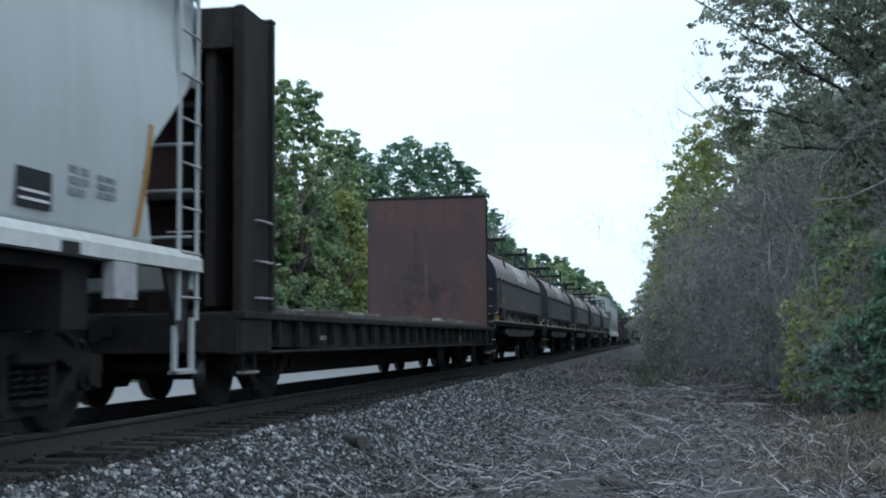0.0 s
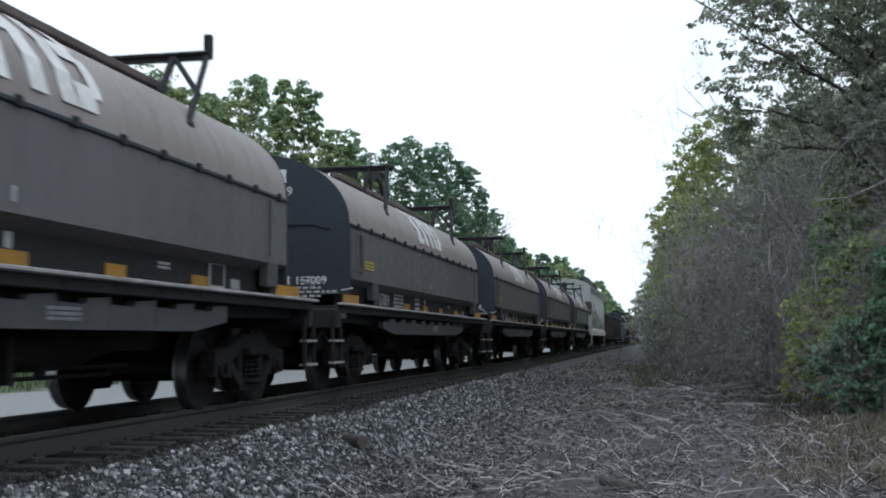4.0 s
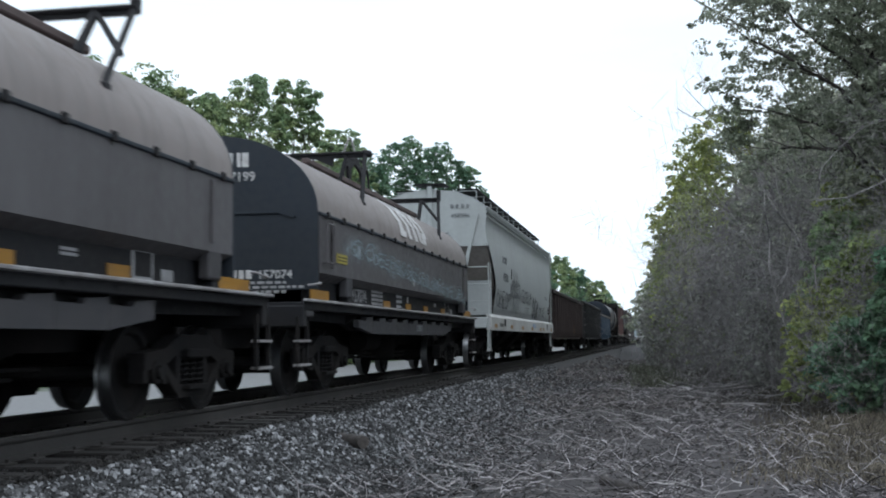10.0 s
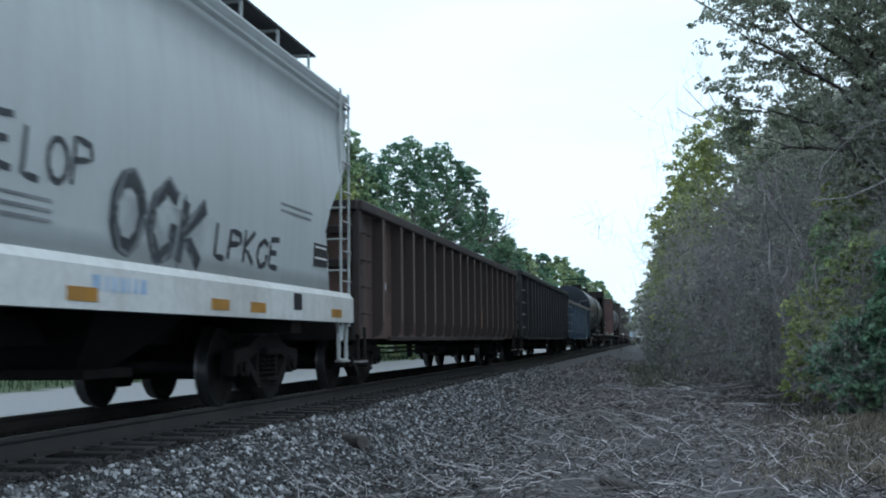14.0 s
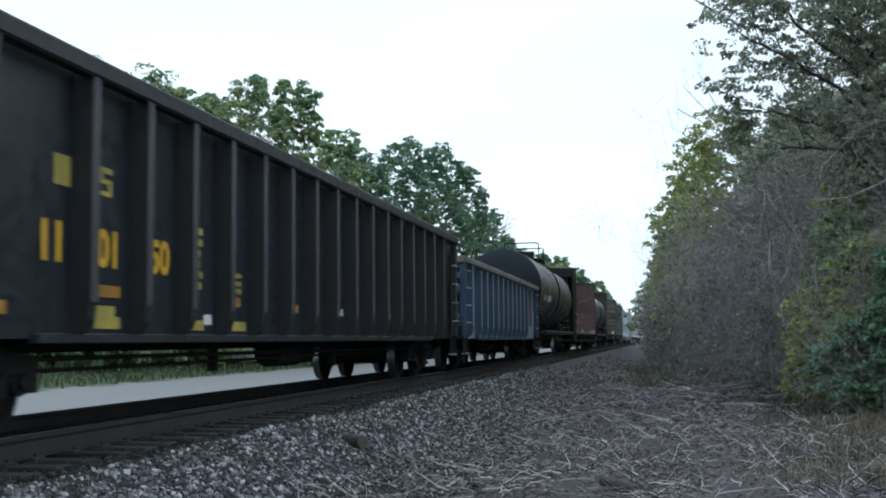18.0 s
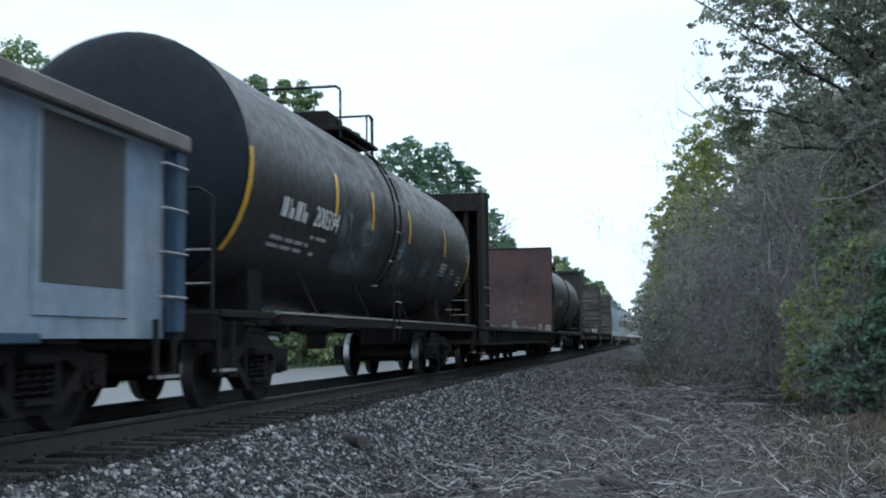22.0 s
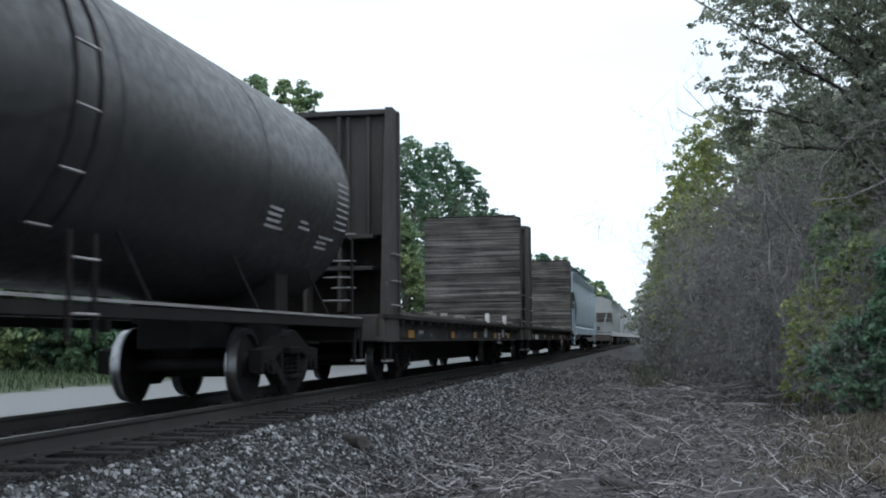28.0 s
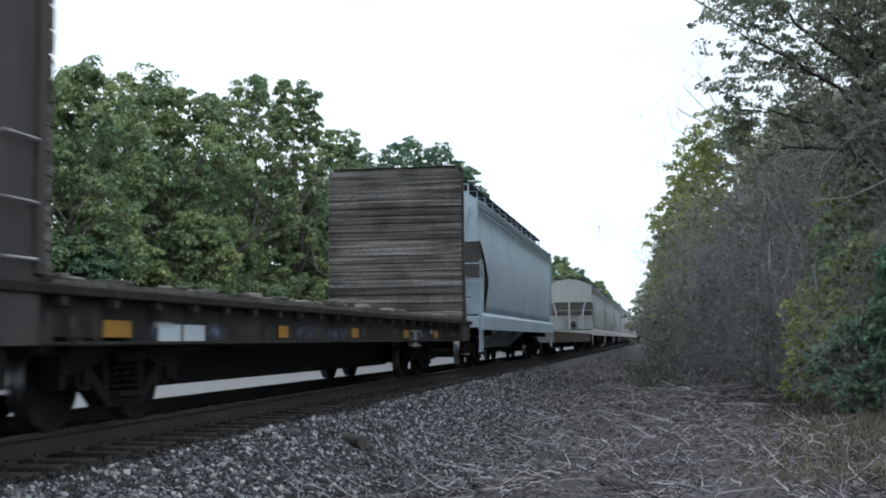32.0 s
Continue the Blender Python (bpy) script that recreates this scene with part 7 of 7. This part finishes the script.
            for x in (-1.12, 1.12):
                part("column", Shape().box(x - 0.06, x + 0.06, *sorted((y + d * 0.12, a)), deck, top - 0.5, 0.015), paint, bh)
        for x in (-1.42, 1.42):
            part("column_flange", Shape().box(x - 0.16, x + 0.16, *sorted((a - d * 0.1, a)), deck, top - 0.05, 0.01), paint, bh)
        for x in (-0.6, 0.0, 0.6):
            part("column", Shape().box(x - 0.035, x + 0.035, *sorted((y + d * 0.55, a)), deck, top - 0.04, 0.015), paint, bh)
        for z in (deck + 0.73, deck + 1.26) if lining else (deck + 0.73, deck + 1.26, deck + 2.31):
            part("cross_beam", Shape().box(-1.2, 1.2, *sorted((y + d * 0.5, a)), z - 0.035, z + 0.035, 0.01), paint, bh)
        for k in (-1, 1):
            for z in (deck + 0.1, deck + 0.5, deck + 0.95):
                grab(car, (k * 1.53, y + d * 0.4, z), (k * 1.53, y + d * 0.8, z), (k * 0.07, 0, 0))
            for z in (deck + 0.4, deck + 0.85, deck + 1.3):
                part("grab_iron", Shape().tube([(k * 0.9, y + d * 0.5, z), (k * 0.9, y + d * 0.42, z), (k * 0.5, y + d * 0.42, z), (k * 0.5, y + d * 0.5, z)], 0.014, 6), "edge", car)
            st = part("step", Shape().prism([(y + d * 0.4 - 0.22, 0.4), (y + d * 0.4 - 0.22, 0.75), (y + d * 0.4 - 0.17, 0.75), (y + d * 0.4 - 0.17, 0.4 + 0.05), (y + d * 0.4 + 0.17, 0.4 + 0.05), (y + d * 0.4 + 0.17, 0.75), (y + d * 0.4 + 0.22, 0.75), (y + d * 0.4 + 0.22, 0.4)], k * 1.46 - 0.02, k * 1.46 + 0.02, "x"), "grime", car)
            part("tread_bar", Shape().box(k * 1.46 - 0.05, k * 1.46 + 0.05, y + d * 0.4 - 0.22, y + d * 0.4 + 0.22, 0.4, 0.43), "edge", st)
        part("end_sill", Shape().box(-1.5, 1.5, *sorted((y, y + d * 0.16)), deck - 0.5, deck - 0.06, 0.02), paint, car)
        part("end_deck", Shape().box(-1.5, 1.5, *sorted((y + d * 0.1, y + d * 1.2)), deck - 0.1, deck - 0.045), "grime", car)
        coupler(car, y - d * 0.02, -d)
    part("centre_sill", Shape().prism([(f, 0.7), (f + 3.0, 0.7), (f + 4.0, 0.27), (r - 4.0, 0.27), (r - 3.0, 0.7), (r, 0.7), (r, deck - 0.1), (f, deck - 0.1)], -0.42, 0.42, "x"), "grime", car)
    for s in (Shape().box(-1.4, 1.4, f + 1.8, f + 2.3, deck - 0.4, deck - 0.1), Shape().box(-1.4, 1.4, r - 2.3, r - 1.8, deck - 0.4, deck - 0.1), Shape().box(-1.4, 1.4, -0.2, 0.2, deck - 0.5, deck - 0.1)):
        part("cross_bearer", s, "grime", car)
    part("brake_reservoir", Shape().cyl((-0.7, 0.6, deck - 0.6), (-0.7, 1.7, deck - 0.6), 0.18, 12), "grime", car)
    for y, w in ((f + 2.1, 0.5), (f + 6.5, 0.35), (-0.3, 0.4), (3.2, 0.4), (6.0, 0.4)) if lining else ():
        part("reflector", Shape().box(1.44, 1.452, y, y + w, deck - 0.44, deck - 0.3), "orange" if lining else "rust", car, "faded orange reflective strip" if lining else "")
    # lighter band under the flange's shade: scuffs, with light painted in
    for i in range(9 if lining else 0):
        y = f + 0.4 + i * (r - f - 0.8) / 9
        part("sill_scuff", skin(1.4325, y - 0.4, y + (r - f - 0.8) / 9 + 0.4, deck - 0.6, deck - 0.14), "sillmist", car, "grey scuffs and painted light on the lower sill")
    bars("sill_mark", car, 1.435, f + 3.1, f + 3.5, deck - 0.36, deck - 0.3, 1, "dimwhite", 61, (1, 2), 0.05)
    if not lining:
        bars("sill_data", car, 1.435, r - 5.2, r - 4.2, deck - 0.42, deck - 0.28, 3, "dimwhite", 62)
    inset = 3.25 if lining else 2.05
    truck(car, f + inset, 0.82 if lining else 0.86)
    truck(car, r - inset, 0.82 if lining else 0.86)
    return car


def plain_flat(place, half, deck):
    car = thing("flatcar", "long empty brown flatcar", "freight car", "", place)
    for k in (-1, 1):
        part("side_sill", Shape().box(k * 1.4 - 0.06, k * 1.4 + 0.06, -half, half, deck - 0.5, deck - 0.05, 0.02), "brown", car)
    part("deck", Shape().box(-1.48, 1.48, -half, half, deck - 0.05, deck, 0.01), "rust", car)
    part("centre_sill", Shape().box(-0.35, 0.35, -half, half, deck - 0.7, deck - 0.06, 0.02), "grime", car)
    for y in (-half, half):
        part("end_sill", Shape().box(-1.45, 1.45, y - 0.1, y + 0.1, deck - 0.5, deck - 0.02, 0.02), "edge", car)
        coupler(car, y, 1 if y > 0 else -1)
    truck(car, -half + 2.6)
    truck(car, half - 2.6)
    return car


# the train, by the middle of each car along it
lead = covered_hopper(-122.2, "hopper", "pale grey covered hopper car with a black data panel", "covered hopper cars", sill=1.41, base=1.6)
lead_marks(lead)
bulkhead_flat(-102.75, 9.4, 4.43, 1.12, False, "flatbrown", "plate", "dark brown bulkhead flatcar with an empty timber deck", seed=3)
FRONTS = (-92.4, -77.6, -62.85, -47.85, -32.86)
NUMBERS = ("157055", "157009", "157028", "157041", "157074")
coils = [coil_car(y + 5.95, n) for y, n in zip(FRONTS, NUMBERS)]
for k, signs in enumerate(([HOOK, RING, COMB], [FLAG, COMB, HOOK, RING, POST, COMB], [COMB, RING, POST, HOOK, FORK, COMB, RING], [POST, COMB, RING, FLAG, HOOK])):
    y0 = -4.4 + 2.5 * k
    sprayed("spray_writing", coils[-1], lambda z: 1.536, signs, y0, y0 + 2.4, 2.0 - 0.11 * k, 2.24 - 0.11 * k, 0.01, "palespray", "pale sprayed signs along the side", 71 + k, 0.1)
    sprayed("spray_writing", coils[-1], lambda z: 1.537, signs[::-1] + signs, y0, y0 + 2.5, 1.98 - 0.11 * k, 2.16 - 0.11 * k, 0.009, "palespray", "fine pale sprayed signs", 81 + k, 0.1)
    for y in (y0 + 0.3, y0 + 1.5):
        part("spray_haze", skin(1.534, y - 0.9, y + 0.9, 1.84 - 0.11 * k, 2.3 - 0.11 * k), "palemist", coils[-1], "thin pale sprayed haze")
for y0, y1, z0, z1 in ((-5.3, -4.6, 1.9, 2.35), (-4.4, -3.2, 1.75, 2.3)):
    part("spray_haze", skin(1.534, y0, y1, z0, z1), "bluemist", coils[3], "faint purple sprayed haze")
shpx = covered_hopper(-8.75, "hopper", "pale grey covered hopper car with black sprayed tags", "covered hopper cars")
hopper_marks(shpx)
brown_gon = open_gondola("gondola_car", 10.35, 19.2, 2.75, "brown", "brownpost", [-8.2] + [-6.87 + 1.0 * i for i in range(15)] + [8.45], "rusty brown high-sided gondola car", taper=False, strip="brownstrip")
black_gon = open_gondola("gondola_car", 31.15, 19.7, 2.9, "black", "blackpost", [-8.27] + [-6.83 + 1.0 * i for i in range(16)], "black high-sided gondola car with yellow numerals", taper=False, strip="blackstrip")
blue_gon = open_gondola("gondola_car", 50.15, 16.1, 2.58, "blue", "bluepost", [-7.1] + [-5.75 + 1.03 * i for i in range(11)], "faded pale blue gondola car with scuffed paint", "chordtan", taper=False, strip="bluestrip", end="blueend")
tank_car(67.45, "sooty black tank car with yellow reflective bars", 8.05, True, 5)
bulkhead_flat(86.7, 10.05, 4.5, 1.12, False, "flatbrown", "plate", "dark brown bulkhead flatcar with a rusty red plate", True, seed=8)
tank_car(105.0, "sooty black tank car with pale stencilled data", 8.05, False, 9)
flats = [bulkhead_flat(124.4, 9.85, 4.7, 1.23, True, "greysteel", "plate", "grey-brown bulkhead flatcar with timber-lined ends", True, seed=12), bulkhead_flat(145.25, 10.1, 4.66, 1.23, True, "greysteel", "plate", "grey-brown bulkhead flatcar with weathered timber ends", seed=14)]
covered_hopper(166.6, "bluehopper", "pale blue covered hopper car", "covered hopper cars", 9.7, pale_sill=False)
plain_flat(191.0, 13.2, 1.1)
far = covered_hopper(214.6, "hopper", "pale grey covered hopper car far down the train", "covered hopper cars", 8.85)
for y in (233.0, 251.4, 269.8, 288.2, 306.6, 325.0, 343.4):
    repeat(far, y)
for y, src in ((363.0, black_gon), (384.0, black_gon), (405.0, black_gon), (426.0, black_gon)):
    repeat(src, y)

# numerals and marks on the gondolas
for y, w in ((-7.45, "11"), (-6.52, "01"), (-5.52, "50")):
    digits("fleet_number", black_gon, w, 1.376, y + 0.05, 1.38, 0.42, "yellow", "dull yellow fleet number", bold=0.014)
part("side_mark", Shape().box(1.372, 1.376, -7.16, -7.08, 1.96, 2.2).box(1.372, 1.376, -7.06, -6.92, 1.96, 2.2), "dimyellow", black_gon, "yellow block mark")
part("side_mark", Shape().box(1.372, 1.376, -6.44, -6.22, 1.96, 2.0).box(1.372, 1.376, -6.44, -6.22, 2.06, 2.1).box(1.372, 1.376, -6.44, -6.22, 2.15, 2.2).box(1.372, 1.376, -6.28, -6.22, 2.0, 2.06).box(1.372, 1.376, -6.44, -6.38, 2.1, 2.15), "dimyellow", black_gon, "yellow block mark")
for y0, w, z, m in ((-6.5, 0.45, 1.12, "orange"), (-6.5, 0.35, 0.95, "dimyellow"), (-6.5, 0.45, 0.86, "dimyellow"), (-4.2, 0.2, 0.92, "white"), (-1.3, 0.2, 1.1, "orange"), (0.8, 0.2, 1.1, "dimwhite"), (3.8, 0.25, 1.1, "orange"), (-8.6, 0.48, 1.1, "orange"), (-8.0, 0.2, 0.95, "orange"), (-4.6, 0.4, 0.86, "dimyellow"), (-3.4, 0.4, 0.86, "dimyellow"), (-3.4, 0.22, 1.12, "orange")):
    part("reflector", Shape().box(1.372, 1.377, y0, y0 + w, z, z + 0.1), m, black_gon, "small reflective strip")
bars("sill_writing", black_gon, 1.372, -9.55, -8.75, 0.9, 0.94, 1, "yellow", 84)
part("grab_frame", Shape().tube([(1.5, -9.5, 1.58), (1.52, -9.5, 1.96)], 0.014, 6).tube([(1.52, -8.95, 1.96), (1.5, -8.95, 1.58)], 0.014, 6), "blackpost", black_gon)
part("grab_iron", Shape().tube([(1.52, -9.56, 1.96), (1.52, -8.9, 1.96)], 0.016, 6).tube([(1.52, -9.56, 1.58), (1.52, -8.9, 1.58)], 0.016, 6), "edge", black_gon)
digits("end_number", black_gon, "110150", 0.62, -9.975, 2.66, 0.18, "yellow", "faded yellow end number", rz=0)
pn = part("data_panel", Shape().box(1.372, 1.376, 7.75, 8.2, 1.1, 1.5), "white", black_gon, "white-framed data panel")
part("panel_field", Shape().box(1.376, 1.379, 7.79, 8.16, 1.35, 1.47), "black", pn)
part("panel_field", Shape().box(1.376, 1.379, 7.79, 8.16, 1.14, 1.3), "black", pn)
bars("side_data", black_gon, 1.372, -4.5, -4.25, 1.25, 1.9, 6, "dimyellow", 81)
bars("side_data", black_gon, 1.372, -3.4, -3.15, 1.25, 1.5, 3, "dimyellow", 82)
bars("side_mark", brown_gon, 1.372, -7.95, -7.3, 2.05, 2.25, 1, "dimwhite", 85, (1, 2))
bars("side_mark", brown_gon, 1.372, -7.9, -7.3, 1.55, 1.75, 1, "dimwhite", 86, (1, 2))
for z0, z1 in ((1.36, 1.5), (1.2, 1.28), (1.05, 1.12)):
    part("data_panel", Shape().box(1.372, 1.376, 7.3, 7.65, z0, z1), "dimwhite", brown_gon, "small pale data panel")
part("paint_stripe", Shape().box(1.5, 1.556, 2.16, 2.2, 1.02, 1.5), "orange", brown_gon, "old orange stripe on a post")
part("chalk_patch", Shape().box(1.372, 1.376, -5.4, -5.25, 1.3, 1.75), "dimwhite", brown_gon)
rp = part("repair_plate", Shape().box(1.372, 1.39, 5.6, 7.15, 0.95, 2.52, 0.006), "blue", blue_gon, "framed repair plate on the side")
part("plate_field", Shape().box(1.39, 1.396, 5.7, 7.06, 1.2, 2.5, 0.003), "platefield", rp, "dark dull grey field")
part("data_panel", Shape().box(1.372, 1.376, 3.75, 4.1, 0.95, 1.25), "dimwhite", blue_gon, "small data panel")
for y, z, w, h in ((-7.2, 1.5, 0.2, 0.25), (-5.9, 1.0, 0.25, 0.12), (-3.2, 1.2, 0.3, 0.3), (0.4, 0.95, 0.25, 0.15)):
    part("rust_patch", Shape().prism([(y, z), (y + w * 0.7, z - 0.04), (y + w, z + h * 0.5), (y + w * 0.6, z + h), (y - 0.05, z + h * 0.7)], 1.371, 1.374, "x"), "rust", blue_gon, "rusty scuff")

for y, z, w, h, m in ((-7.3, 1.5, 0.45, 0.7, "rustmist"), (-5.4, 1.25, 0.6, 0.5, "rustmist"), (-4.3, 1.5, 0.7, 0.8, "greymist"), (-3.4, 1.0, 0.6, 0.5, "rustmist"), (-2.2, 1.7, 0.7, 0.6, "greymist"), (-1.2, 1.1, 0.6, 0.6, "rustmist"), (-0.2, 1.5, 0.6, 0.8, "greymist"), (0.9, 1.0, 0.6, 0.5, "rustmist"), (2.0, 1.3, 0.6, 0.9, "greymist"), (3.0, 1.0, 0.6, 0.6, "rustmist"), (4.3, 1.5, 0.5, 0.7, "rustmist")):
    part("paint_wear", skin(1.373, y, y + w, z, z + h), m, blue_gon, "worn rusty paint" if m == "rustmist" else "chalky faded paint")
for y, z, w, h in ((-8.0, 1.1, 1.4, 1.2), (-5.2, 1.3, 1.2, 1.1), (-2.0, 1.2, 1.5, 1.2), (1.5, 1.3, 1.3, 1.1), (5.0, 1.2, 1.6, 1.1)):
    part("paint_wear", skin(1.373, y, y + w, z, z + h), "rustmist", brown_gon, "rusty worn paint")
for car in flats:
    wf = part("winch_frame", Shape().box(1.46, 1.5, 3.66, 4.42, 0.9, 0.925).box(1.46, 1.5, 3.66, 4.42, 0.64, 0.665).box(1.455, 1.49, 3.98, 4.1, 0.665, 0.9), "edge", car, "pale steel winch frame on the sill")
    part("winch_plate", Shape().box(1.43, 1.455, 3.62, 4.44, 0.65, 0.91), "greysteel", wf)
    part("sill_mark", Shape().box(1.434, 1.44, 5.68, 5.92, 0.87, 0.95), "dimwhite", car, "small white square mark")
    part("column_mark", Shape().box(1.521, 1.526, 8.75, 9.05, 1.05, 1.3), "orange", car, "faded orange patch")
    part("column_mark", Shape().box(1.521, 1.526, -9.75, -9.55, 1.2, 1.42), "orange", car, "faded orange patch")
    part("column_mark", Shape().box(1.521, 1.526, -9.72, -9.55, 1.5, 1.72), "dimwhite", car, "pale data plate")
    for y, w in ((-7.2, 1.0), (-5.9, 0.8), (-3.0, 1.2), (-1.7, 1.4), (4.5, 0.9)):
        part("paint_smudge", skin(1.434, y, y + w, 0.74, 0.95), "bluemist", car, "smudged blue paint")

rnd = random.Random(90)
for k in range(15):
    y, z, hh = -7.8 + k, rnd.uniform(0.9, 1.6), rnd.uniform(0.5, 0.9)
    if not 4.6 < y < 7.2:
        part("paint_stain", skin(1.3745, y, y + 0.85, z, z + hh), "bluestain", blue_gon, "dark blue-grey stained paint")

for y0, y1 in ((-6.92, -6.42), (-6.36, -5.84)):
    part("sill_plate", Shape().box(1.432, 1.437, y0, y1, 0.745, 0.91), "palepanel", flats[1], "pale stencil plate on the sill")


# ---- the train rolls towards the camera ----
def travelled(t):
    """Metres that the train has gone since second 16."""
    u = t - 16.0
    return 7.95822 * u + 0.0092633 * u * u - 0.00028544 * u ** 3


def motions():
    times = [float(k) for k in range(33)]
    for ob, place in CARS:
        walk(ob, [(t, pose(0, place - travelled(t), 0)) for t in times])
    steps = [k / 15 for k in range(481)]
    turned = [math.degrees((travelled(t) - travelled(0)) / WHEEL_R) for t in steps]
    first = {}
    for w in WHEELSETS:
        spot = tuple(round(c, 3) for c in w.location)
        if spot not in first:
            walk(w, [(t, pose(*spot, a)) for t, a in zip(steps, turned)])
            first[spot] = w.animation_data
        else:
            w.rotation_mode = "QUATERNION"
            keys = w.animation_data_create()
            keys.action = first[spot].action
            keys.action_slot = first[spot].action_slot


motions()
